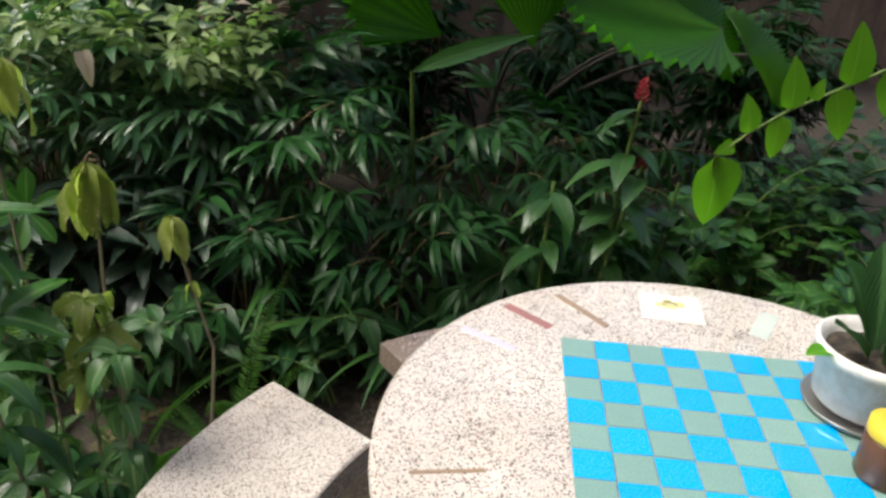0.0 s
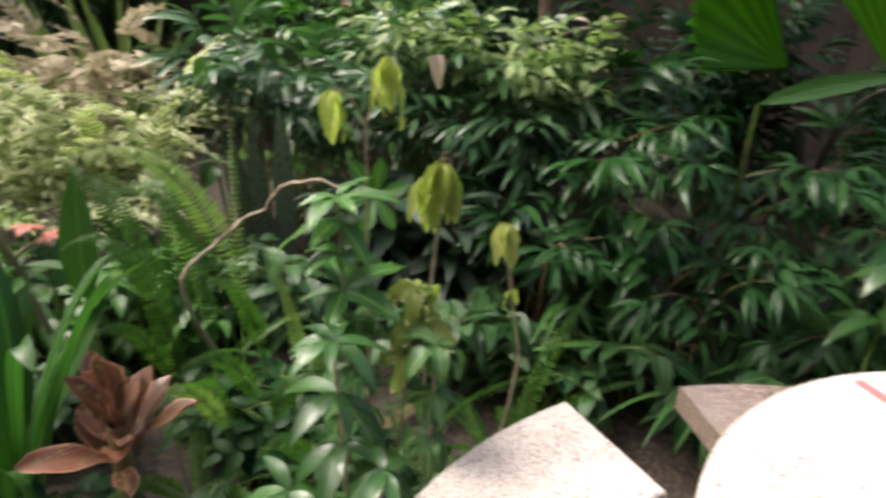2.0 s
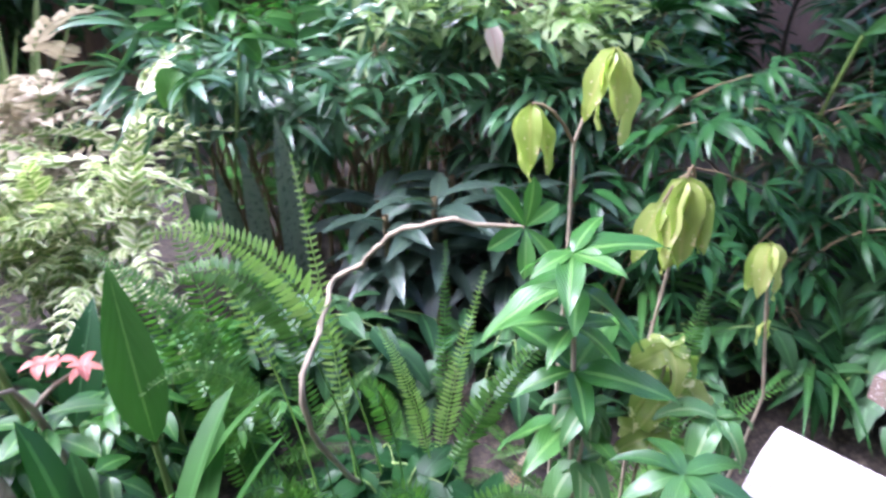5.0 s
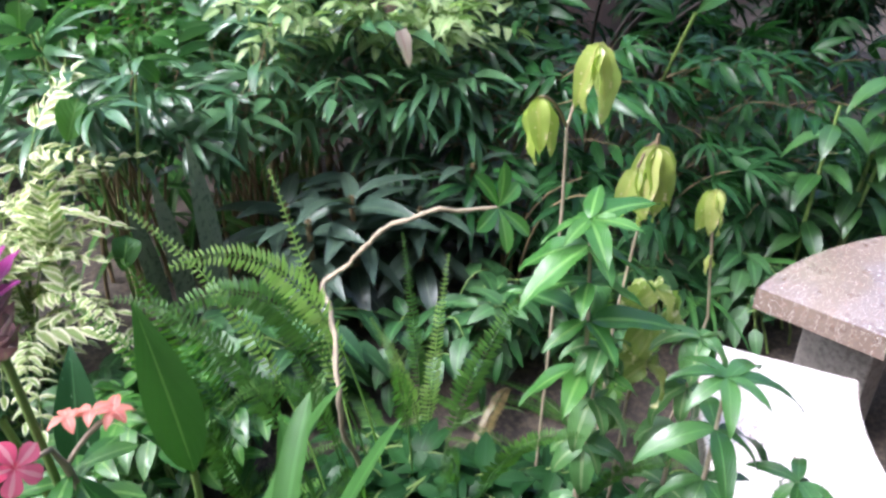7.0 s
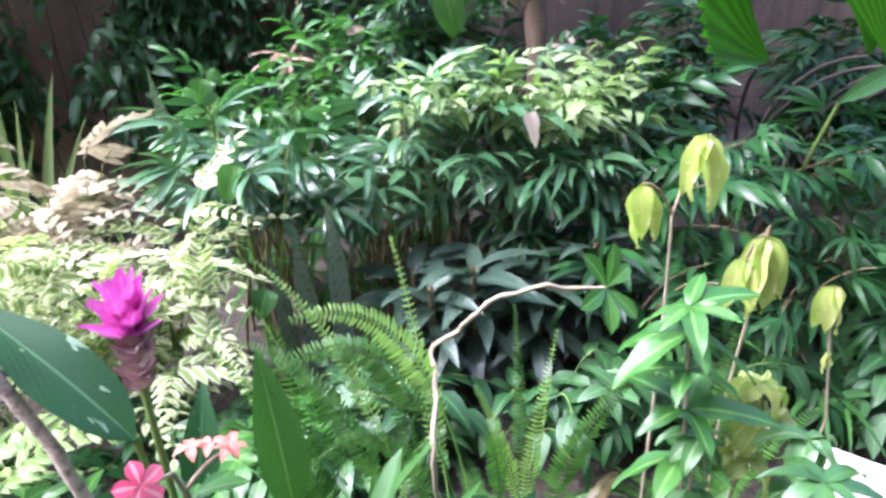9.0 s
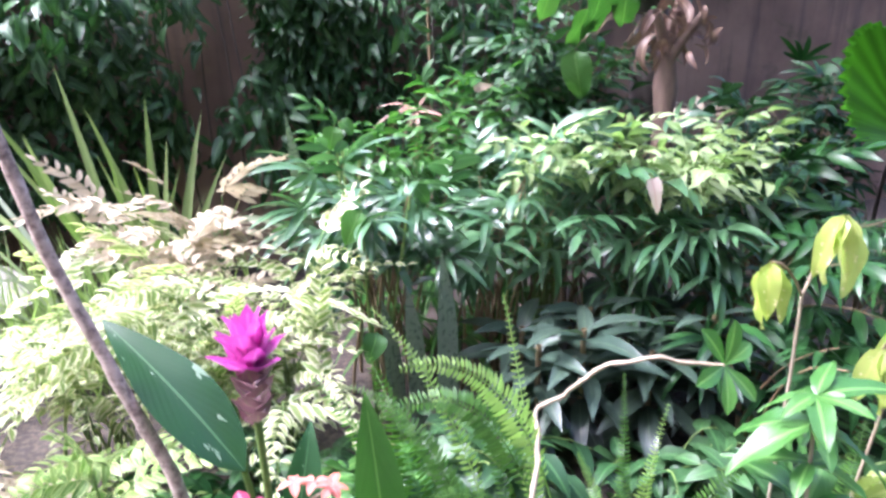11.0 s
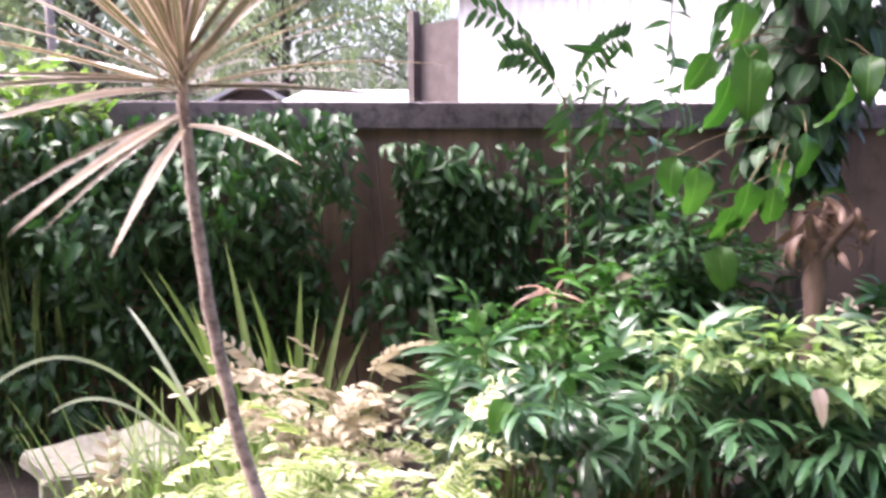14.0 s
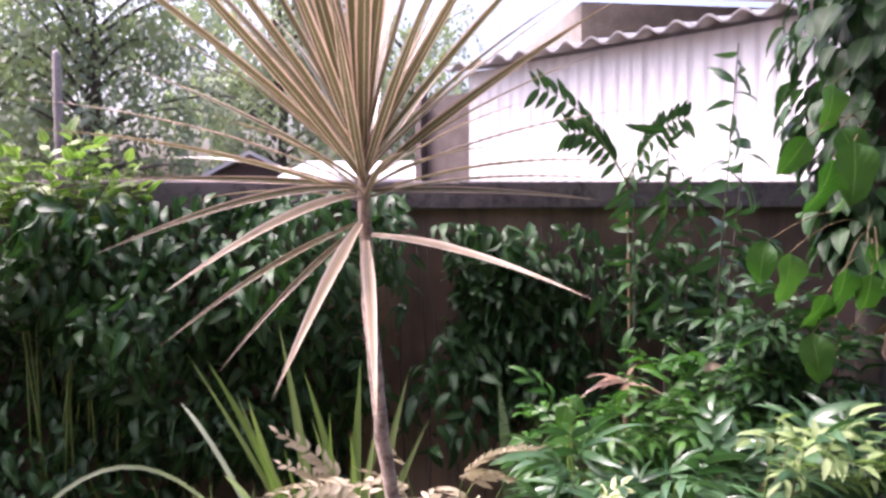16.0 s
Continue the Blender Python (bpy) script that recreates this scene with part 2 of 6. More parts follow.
L_CREAM = leaf_material("pale_cream_leaf", (0.36, 0.31, 0.19), (0.60, 0.53, 0.38), 0.55, 0.3, rib=(0.42, 0.36, 0.24), wet=0.05, through_tint=None)
L_FERN = leaf_material("fern_green_leaf", (0.045, 0.13, 0.02), (0.115, 0.245, 0.042), 0.45, 0.42, rib=(0.14, 0.3, 0.06), rib_wide=0.05)
# light green of young fronds, paled further to carry sky sheen in the colour
L_FERN_LIGHT = leaf_material("sheen_paled_young_fern_leaf", (0.28, 0.46, 0.11), (0.40, 0.57, 0.18), 0.42, 0.45, rib=(0.3, 0.45, 0.1), rib_wide=0.05)
L_FERN_OLD = leaf_material("browning_fern_leaf", (0.13, 0.12, 0.03), (0.26, 0.19, 0.07), 0.5, 0.4, rib=(0.2, 0.15, 0.06), rib_wide=0.05, through_tint=None)
L_YELLOW = leaf_material("wilted_yellow_leaf", (0.38, 0.46, 0.10), (0.58, 0.59, 0.22), 0.42, 0.55, rib=(0.46, 0.44, 0.14), patch=(0.66, 0.58, 0.36), patch_cut=0.60, patch_scale=46, relief=0.06)
L_CURLED = leaf_material("cream_splashed_yellow_leaf", (0.26, 0.36, 0.08), (0.46, 0.50, 0.16), 0.42, 0.45, rib=(0.5, 0.5, 0.2), patch=(0.78, 0.74, 0.50), patch_cut=0.54, patch_scale=34, relief=0.06)
L_MID = leaf_material("fresh_green_leaf", (0.038, 0.135, 0.022), (0.085, 0.225, 0.04), 0.36, 0.35, rib=(0.18, 0.34, 0.09))
L_WHORL = leaf_material("wet_grey_green_leaf", (0.022, 0.075, 0.016), (0.065, 0.165, 0.04), 0.34, 0.3, rib=(0.1, 0.2, 0.06), rib_wide=0.03, wet=0.45, patch=(0.16, 0.24, 0.12), patch_cut=0.68, patch_scale=26)
L_PALE_GREEN = leaf_material("pale_yellow_green_leaf", (0.20, 0.32, 0.10), (0.46, 0.55, 0.28), 0.45, 0.35, rib=(0.4, 0.48, 0.25), wet=0.2)
L_BRIGHT = leaf_material("bright_green_leaf", (0.15, 0.38, 0.02), (0.26, 0.52, 0.03), 0.4, 0.62, rib=(0.26, 0.46, 0.08), rib_wide=0.03)
L_CLIMB = leaf_material("soft_green_climber_leaf", (0.035, 0.12, 0.018), (0.09, 0.22, 0.04), 0.4, 0.35, rib=(0.16, 0.3, 0.08), rib_wide=0.025, ribs_across=40)
L_STRAP = leaf_material("strap_green_leaf", (0.028, 0.095, 0.018), (0.075, 0.185, 0.04), 0.42, 0.35, rib=(0.08, 0.19, 0.05), ribs_across=0.1, wet=0.12)
L_CURCUMA = leaf_material("silver_striped_leaf", (0.018, 0.065, 0.018), (0.03, 0.095, 0.028), 0.36, 0.3, wet=0.1, rib=(0.10, 0.20, 0.09), rib_wide=0.02, ribs_across=70, relief=0.07, patch=(0.20, 0.28, 0.19), patch_cut=0.62, patch_scale=18, patch_stretch=(2.4, 0.45, 1.0))
L_BROMEL = leaf_material("copper_brown_leaf", (0.09, 0.045, 0.025), (0.30, 0.115, 0.07), 0.5, 0.3, rib=(0.24, 0.13, 0.07), edge=((0.36, 0.19, 0.12), 0.43), patch=(0.20, 0.15, 0.06), patch_cut=0.57, patch_scale=30, through_tint=None)
L_SNAKE = leaf_material("mottled_grey_spear_leaf", (0.20, 0.25, 0.19), (0.30, 0.34, 0.26), 0.42, 0.1, rib=(0.2, 0.25, 0.18), patch=(0.09, 0.13, 0.09), patch_cut=0.55, patch_scale=70)
L_DRACAENA = leaf_material("tan_edged_spike_leaf", (0.10, 0.095, 0.035), (0.19, 0.165, 0.075), 0.36, 0.3, rib=(0.58, 0.50, 0.36), rib_wide=0.045, edge=((0.60, 0.45, 0.34), 0.37), ribs_across=0.1, through_tint=None)
L_DRY = leaf_material("dry_tan_leaf", (0.42, 0.32, 0.22), (0.6, 0.50, 0.38), 0.65, 0.2, rib=(0.5, 0.42, 0.3), through_tint=None)
L_OLD = leaf_material("faded_striped_leaf", (0.40, 0.31, 0.20), (0.58, 0.47, 0.34), 0.5, 0.25, rib=(0.24, 0.19, 0.10), rib_wide=0.10, edge=((0.72, 0.60, 0.48), 0.34), ribs_across=0.1, through_tint=None)
L_DEAD = leaf_material("dead_brown_leaf", (0.13, 0.075, 0.05), (0.25, 0.16, 0.11), 0.7, 0.15, rib=(0.3, 0.2, 0.12), through_tint=None)
L_IVY = leaf_material("dark_creeper_leaf", (0.018, 0.062, 0.018), (0.056, 0.135, 0.042), 0.40, 0.22, wet=0.0, shine=0.4, rib=(0.08, 0.18, 0.06))
L_GRASS = leaf_material("yellow_green_blade", (0.17, 0.27, 0.07), (0.38, 0.46, 0.20), 0.45, 0.3, rib=(0.24, 0.36, 0.1), ribs_across=0.1, wet=0.15)
L_PALE_BLADE = leaf_material("pale_grey_green_blade", (0.30, 0.36, 0.24), (0.42, 0.46, 0.34), 0.4, 0.3, rib=(0.3, 0.36, 0.24), ribs_across=0.1)
# stripes paint shade between the pleats of the fan
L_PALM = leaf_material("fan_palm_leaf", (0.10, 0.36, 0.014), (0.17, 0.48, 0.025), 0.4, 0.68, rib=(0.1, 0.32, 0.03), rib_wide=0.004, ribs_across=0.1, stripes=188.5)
# pale grey-green: the haze of distance is put into this leaf colour
L_FAR = leaf_material("haze_tinted_far_leaf", (0.24, 0.29, 0.21), (0.38, 0.43, 0.32), 0.6, 0.4, rib=(0.25, 0.3, 0.2))
M_MAGENTA = leaf_material("magenta_bract", (0.62, 0.06, 0.42), (0.82, 0.20, 0.62), 0.5, 0.45, rib=(0.75, 0.25, 0.6), through_tint=None)
M_MAUVE = leaf_material("dusky_mauve_bract", (0.24, 0.12, 0.13), (0.36, 0.2, 0.2), 0.55, 0.3, rib=(0.3, 0.25, 0.15), through_tint=None)
M_PINK = leaf_material("rose_pink_petal", (0.78, 0.10, 0.22), (0.88, 0.22, 0.34), 0.45, 0.4, rib=(0.9, 0.5, 0.55), rib_wide=0.12, through_tint=None)
M_CORAL = leaf_material("faded_coral_petal", (0.62, 0.16, 0.12), (0.72, 0.27, 0.2), 0.5, 0.35, rib=(0.7, 0.35, 0.28), through_tint=None)
M_RED = leaf_material("crimson_bract", (0.30, 0.012, 0.02), (0.45, 0.03, 0.03), 0.35, 0.15, rib=(0.4, 0.05, 0.04), through_tint=None)


# ---------------------------------------------------------------- geometry helpers
def profile(shape, s):
    """Half width of a leaf, as a share of its greatest, at s from stalk to tip."""
    if shape == "lance":
        return max(0.03, (math.sin(math.pi * s ** 0.75)) ** 0.9 if 0 < s < 1 else 0.03)
    if shape == "ovate":
        return max(0.03, (math.sin(math.pi * s ** 0.6)) ** 0.75 if 0 < s < 1 else 0.03)
    if shape == "heart":
        return max(0.02, (math.sin(math.pi * min(1, 0.12 + 0.88 * s) ** 0.55)) ** 0.8 if s < 1 else 0.02)
    if shape == "spoon":
        return max(0.05, (math.sin(math.pi * s ** 1.5)) ** 0.7 if 0 < s < 1 else 0.05)
    if shape == "strap":
        return 0.55 + 0.45 * min(1, s * 2) if s < 0.75 else max(0.02, math.sqrt(max(0.0, 1 - ((s - 0.75) / 0.25) ** 2)))
    if shape == "sword":
        return 0.8 + 0.2 * min(1, s * 3) if s < 0.6 else max(0.02, 1 - ((s - 0.6) / 0.4) ** 2)
    if shape == "spike":
        return 0.55 + 0.45 * min(1, s * 3) if s < 0.3 else max(0.01, 1 - ((s - 0.3) / 0.7) ** 1.5)
    return 1.0


def leaf_shape(length, width, shape="lance", segs=5, droop=40, fold=18, wave=0.0, twist=0.0, across=1, lift=0.0):
    """Points, faces and uvs of one leaf: stalk at the origin, along +y, upper side to +z, bending down by droop degrees on the way."""
    v, f, uv = [], [], []
    n = 2 * across + 1
    y, z, ang = 0.0, 0.0, radians(lift)
    for i in range(segs + 1):
        s = i / segs
        w = width / 2 * profile(shape, s)
        tw = radians(twist) * s
        for j in range(n):
            u = j / (n - 1) * 2 - 1
            up = abs(u) * w * math.tan(radians(fold)) + wave * width * math.sin(s * 13 + u * 2) * abs(u)
            sx, sz = u * w * math.cos(tw) - up * math.sin(tw), u * w * math.sin(tw) + up * math.cos(tw)
            v.append((sx, y - sz * math.sin(ang), z + sz * math.cos(ang)))
            uv.append((0.5 + u / 2, s))
        step = length / segs
        ang -= radians(droop) / segs
        y, z = y + step * math.cos(ang), z + step * math.sin(ang)
    for i in range(segs):
        for j in range(n - 1):
            a = i * n + j
            f.append((a, a + 1, a + n + 1, a + n))
    return np.array(v), np.array(f), np.array(uv)


def joined(pieces):
    """One shape out of (shape, 4x4 matrix) pairs."""
    vs, fs, us, k = [], [], [], 0
    for (v, f, u), m in pieces:
        a = np.array(m)
        vs.append(v @ a[:3, :3].T + a[:3, 3])
        fs.append(f + k)
        us.append(u)
        k += len(v)
    return np.concatenate(vs), np.concatenate(fs), np.concatenate(us)


def mesh_of(name, shape, smooth=True):
    v, f, u = shape
    me = bpy.data.meshes.new(name)
    me.vertices.add(len(v))
    me.vertices.foreach_set("co", np.asarray(v, np.float32).ravel())
    me.loops.add(f.size)
    me.loops.foreach_set("vertex_index", f.astype(np.int32).ravel())
    me.polygons.add(len(f))
    k = f.shape[1]
    me.polygons.foreach_set("loop_start", np.arange(0, f.size, k, dtype=np.int32))
    me.polygons.foreach_set("loop_total", np.full(len(f), k, np.int32))
    me.update(calc_edges=True)
    lay = me.uv_layers.new(name="UVMap")
    lay.data.foreach_set("uv", np.asarray(u, np.float32)[f.ravel()].ravel())
    me.polygons.foreach_set("use_smooth", np.full(len(f), smooth))
    me.validate()
    return me


def aimed(p, along, up=(0, 0, 1), size=1.0, roll=0.0):
    """The pose that lays a leaf's stalk at p, its length along the given way and its upper side towards up."""
    y = Vector(along).normalized()
    x = y.cross(Vector(up))
    if x.length < 1e-4:
        x = Vector((1, 0, 0))
    x.normalize()
    z = x.cross(y)
    m = Matrix((x, y, z)).transposed().to_4x4()
    return Matrix.Translation(Vector(p)) @ m @ Matrix.Rotation(radians(roll), 4, "Y") @ Matrix.Scale(size, 4)


def tube_shape(points, radii, sides=6):
    pts = [Vector(p) for p in points]
    v, f, uv = [], [], []
    for i, p in enumerate(pts):
        d = (pts[min(i + 1, len(pts) - 1)] - pts[max(i - 1, 0)]).normalized()
        a = d.cross(Vector((0.3, 0.9, 0.2)))
        a.normalize()
        b = d.cross(a)
        r = radii[i] if isinstance(radii, (list, tuple)) else radii
        for j in range(sides):
            w = 2 * math.pi * j / sides
            q = p + (a * math.cos(w) + b * math.sin(w)) * r
            v.append(tuple(q))
            uv.append((j / sides, i / max(1, len(pts) - 1)))
    for i in range(len(pts) - 1):
        for j in range(sides):
            f.append((i * sides + j, i * sides + (j + 1) % sides, (i + 1) * sides + (j + 1) % sides, (i + 1) * sides + j))
    return np.array(v), np.array(f), np.array(uv)


def bent(a, b, sag=0.0, side=(0, 0, 0), n=8):
    """Points from a to b along a bow: sag lifts the middle, side pushes it."""
    a, b, s = Vector(a), Vector(b), Vector(side)
    return [a.lerp(b, i / n) + (Vector((0, 0, sag)) + s) * 4 * (i / n) * (1 - i / n) for i in range(n + 1)]


def thing(name, at, label, category, group="", kind=""):
    ob = new(name)
    ob.location = at
    ob.empty_display_size = 0.05
    return tagged(ob, label, category, group, kind)


def shape_part(name, shape, material, parent, label="", kind="", smooth=True):
    """Links a shape given in world places as one mesh under its parent."""
    base = Vector((0, 0, 0))
    up = parent
    while up is not None:
        base += up.location
        up = up.parent
    v, f, u = shape
    ob = new(name, mesh_of(name, (v - np.array(base), f, u), smooth))
    ob.data.materials.append(material)
    ob.parent = parent
    return tagged(ob, label, "", "", kind)


def leaf_part(name, mesh, parent, m, label=""):
    """One more leaf on a shared mesh, posed in the world."""
    base = Vector((0, 0, 0))
    up = parent
    while up is not None:
        base += up.location
        up = up.parent
    ob = new(name, mesh)
    ob.parent = parent
    ob.matrix_basis = Matrix.Translation(-base) @ m
    return tagged(ob, label)


def shared_leaf(name, shape, material):
    me = mesh_of(name, shape)
    me.materials.append(material)
    return me


def part(name, bm, material, parent, label="", smooth=False):
    """Links a bmesh, built in the parent's own space, as one mesh under it."""
    me = bpy.data.meshes.new(name)
    bmesh.ops.recalc_face_normals(bm, faces=bm.faces)
    bm.to_mesh(me)
    bm.free()
    me.materials.append(material)
    if smooth:
        me.polygons.foreach_set("use_smooth", np.full(len(me.polygons), True))
    ob = new(name, me)
    ob.parent = parent
    return tagged(ob, label)


def alone(name, bm, material, label, category, kind="", group=""):
    ob = part(name, bm, material, None)
    return tagged(ob, label, category, group, kind)


def box_into(bm, x0, x1, y0, y1, z0, z1, bevel=0.0):
    g = bmesh.ops.create_cube(bm, size=1, matrix=Matrix.Translation(((x0 + x1) / 2, (y0 + y1) / 2, (z0 + z1) / 2)) @ Matrix.Diagonal((x1 - x0, y1 - y0, z1 - z0, 1)))
    if bevel:
        es = {e for v in g["verts"] for e in v.link_edges}
        bmesh.ops.bevel(bm, geom=list(es), offset=bevel, segments=2, affect="EDGES", profile=0.5)
    return bm


def lathe(profile_points, segs=48, start=0.0, sweep=2 * math.pi):
    """A bmesh turned round z from (radius, height) points."""
    bm = bmesh.new()
    rings = []
    full = abs(sweep - 2 * math.pi) < 1e-6
    n = segs if full else segs + 1
    for r, z in profile_points:
        rings.append([bm.verts.new((r * math.cos(start + sweep * i / segs), r * math.sin(start + sweep * i / segs), z)) for i in range(n)])
    for a, b in zip(rings, rings[1:]):
        for i in range(segs):
            j = (i + 1) % n
            bm.faces.new((a[i], a[j], b[j], b[i]))
    return bm, rings


rnd = random.Random(7)


def ground_at(x, y):
    """The bed rises gently away from the paved seat."""
    d = math.hypot(x - 1.47, y - 0.42)
    rise = 0.16 * max(0.0, min(1.0, (d - 1.0) / 0.6))
    return rise + 0.02 * noise.noise((x * 2.1, y * 2.1, 0.3))


# ---------------------------------------------------------------- ground and wall
def spread(lo, hi, n, far):
    mid = list(np.linspace(lo, hi, n))
    return [-far, -60, -20] + mid + [20, 60, far]


def build_ground():
    xs, ys = spread(-6, 8, 71, 1500), spread(-5, 10, 76, 1500)
    v, u = [], []
    for y in ys:
        for x in xs:
            near = max(0.0, 1 - max(abs(x - 1), abs(y - 2)) / 12)
            v.append((x, y, ground_at(x, y) if near > 0 else 0.16))
            u.append((x, y))
    n = len(xs)
    f = [(j * n + i, j * n + i + 1, (j + 1) * n + i + 1, (j + 1) * n + i) for j in range(len(ys) - 1) for i in range(n - 1)]
    ob = new("ground", mesh_of("ground", (np.array(v), np.array(f), np.array(u))))
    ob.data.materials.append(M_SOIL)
    tagged(ob, "dark damp garden soil under the plants", "ground", "", "structure")


build_ground()

WALL_Y, WALL_H = 3.69, 1.635
bm = box_into(bmesh.new(), -9, 9, WALL_Y, WALL_Y + 0.16, -0.2, WALL_H - 0.115)
alone("wall_north", bm, M_WALL, "stained purple-brown rendered garden wall", "wall", "structure")
bm = box_into(bmesh.new(), -9, 9, WALL_Y - 0.035, WALL_Y + 0.195, WALL_H - 0.115, WALL_H, 0.008)
alone("trim", bm, M_COPING, "projecting weathered cement coping along the garden wall", "coping", "structure")
# unseen wall added to close the yard behind and cut sky light and bounce
bm = box_into(bmesh.new(), -9, 9, -1.75, -1.55, -0.2, 6.6)
alone("wall_south", bm, M_SKY_BLOCK, "unseen plain dark wall added behind the seat to block sky light", "wall", "structure")


# ---------------------------------------------------------------- table and benches
TABLE = Vector((1.472, 0.415, 0.0))


def build_table():
    t = thing("round_table", TABLE, "round speckled terrazzo garden table with an inlaid blue chessboard", "table")
    top = [(0.0, 0.695), (0.405, 0.695), (0.418, 0.700), (0.430, 0.712), (0.432, 0.722), (0.440, 0.726), (0.446, 0.735), (0.445, 0.744), (0.438, 0.75), (0.0, 0.75)]
    bm, _ = lathe(top, 96)
    bmesh.ops.remove_doubles(bm, verts=bm.verts, dist=1e-4)
    part("tabletop", bm, M_TERRAZZO, t, smooth=False)
    bm, _ = lathe([(0.0, 0.0), (0.20, 0.0), (0.205, 0.04), (0.15, 0.08), (0.11, 0.2), (0.10, 0.45), (0.13, 0.62), (0.2, 0.69), (0.0, 0.69)], 40)
    bmesh.ops.remove_doubles(bm, verts=bm.verts, dist=1e-4)
    part("pedestal", bm, M_CEMENT, t, "grey cement pedestal", smooth=True)
    # chessboard: 8 x 8 glazed squares set 2 mm proud, with open joints between
    corner = Vector((1.412, 0.712, 0.75)) - TABLE
    u, w = Vector((0.866, -0.5, 0)), Vector((-0.5, -0.866, 0))
    bm = box_into(bmesh.new(), -0.0245, 0.0245, -0.0245, 0.0245, -0.004, 0.002, 0.0012)
    meshes = []
    for name, m in (("blue_square", M_BLUE), ("grey_square", M_GREY)):
        me = bpy.data.meshes.new(name)
        bm.to_mesh(me)
        me.materials.append(m)
        meshes.append(me)
    bm.free()
    turn = Matrix((u, -w, Vector((0, 0, 1)))).transposed().to_4x4()
    bed = box_into(bmesh.new(), 0, 0.4, -0.4, 0, -0.006, 0.0006)
    bed.transform(Matrix.Translation(corner) @ turn)
    board = part("chessboard", bed, M_CEMENT, t, "inlaid blue and grey-green chessboard")
    for j in range(8):
        for i in range(8):
            odd = (i + j) % 2
            ob = new("blue_tile" if odd else "grey_tile", meshes[0 if odd else 1])
            ob.parent = board
            ob.matrix_basis = Matrix.Translation(corner + u * 0.05 * (i + 0.5) + w * 0.05 * (j + 0.5)) @ turn @ pose(0, 0, rnd.uniform(0, 0.0008), rnd.uniform(-0.9, 0.9), rnd.uniform(-0.9, 0.9), rnd.uniform(-1.6, 1.6))

    def inlay(name, a, b, width, m, label, up=0.0012):
        a, b = Vector((*a, 0.75)) - TABLE, Vector((*b, 0.75)) - TABLE
        d = b - a
        bm = box_into(bmesh.new(), -width / 2, width / 2, 0, d.length, -0.004, up, 0.0008)
        bm.transform(aimed(a, d))
        return part(name, bm, m, t, label)

    inlay("red_inlay", (1.381, 0.826), (1.414, 0.742), 0.016, M_RED_TILE, "dull red inlaid strip")
    inlay("brown_inlay", (1.480, 0.828), (1.501, 0.715), 0.012, M_BROWN_TILE, "brown inlaid strip")
    inlay("pale_inlay", (1.786, 0.653), (1.711, 0.608), 0.03, M_PALE_TILE, "pale grey-green inlaid strip")
    inlay("lavender_inlay", (1.283, 0.788), (1.331, 0.708), 0.013, M_LAVENDER_TILE, "faded lavender inlaid strip")
    inlay("rust_inlay", (1.088, 0.529), (1.172, 0.500), 0.006, M_BROWN_TILE, "worn rust-brown inlaid strip")
    white = inlay("white_inlay", (1.662, 0.762), (1.615, 0.692), 0.1, M_WHITE_TILE, "white inlaid tile with a yellow mark")
    bm = bmesh.new()
    for dx, dy, r in ((0, 0, 0.014), (0.016, -0.004, 0.010), (-0.014, 0.006, 0.009), (0.004, 0.011, 0.008)):
        bmesh.ops.create_cone(bm, cap_ends=True, segments=14, radius1=r, radius2=r * 0.9, depth=0.001, matrix=Matrix.Translation(Vector((1.640 + dx, 0.733 + dy, 0.7518)) - TABLE))
    part("yellow_mark", bm, M_YELLOW_TILE, white, "smudged yellow mark on the white tile")


def build_bench(label, material, r0, r1, a0, a1, z=0.434):
    b = thing("curved_bench", TABLE, label, "bench", "benches round the table")
    bm, rings = lathe([(r0, z - 0.055), (r1, z - 0.055), (r1, z - 0.004), (r1 - 0.004, z), (r0 + 0.004, z), (r0, z - 0.004), (r0, z - 0.055)], 40, radians(a0), radians(a1 - a0))
    for k in (0, -1):
        bm.faces.new([r[k] for r in rings[:-1]])
    bmesh.ops.remove_doubles(bm, verts=bm.verts, dist=1e-5)
    part("seat", bm, material, b)
    for s in (0.22, 0.78):
        a = radians(a0 + (a1 - a0) * s)
        bm = box_into(bmesh.new(), r0 + 0.05, r1 - 0.05, -0.035, 0.035, -0.05, z - 0.055, 0.006)
        bm.transform(Matrix.Rotation(a, 4, "Z"))
        part("leg", bm, M_CEMENT, b, "grey cement slab leg")


build_table()
build_bench("curved pale terrazzo bench beside the ferns", M_TERRAZZO, 0.588, 0.865, 117.5, 186)
build_bench("curved brown terrazzo bench behind the table", M_TERRAZZO_BROWN, 0.56, 0.838, 100, 30)


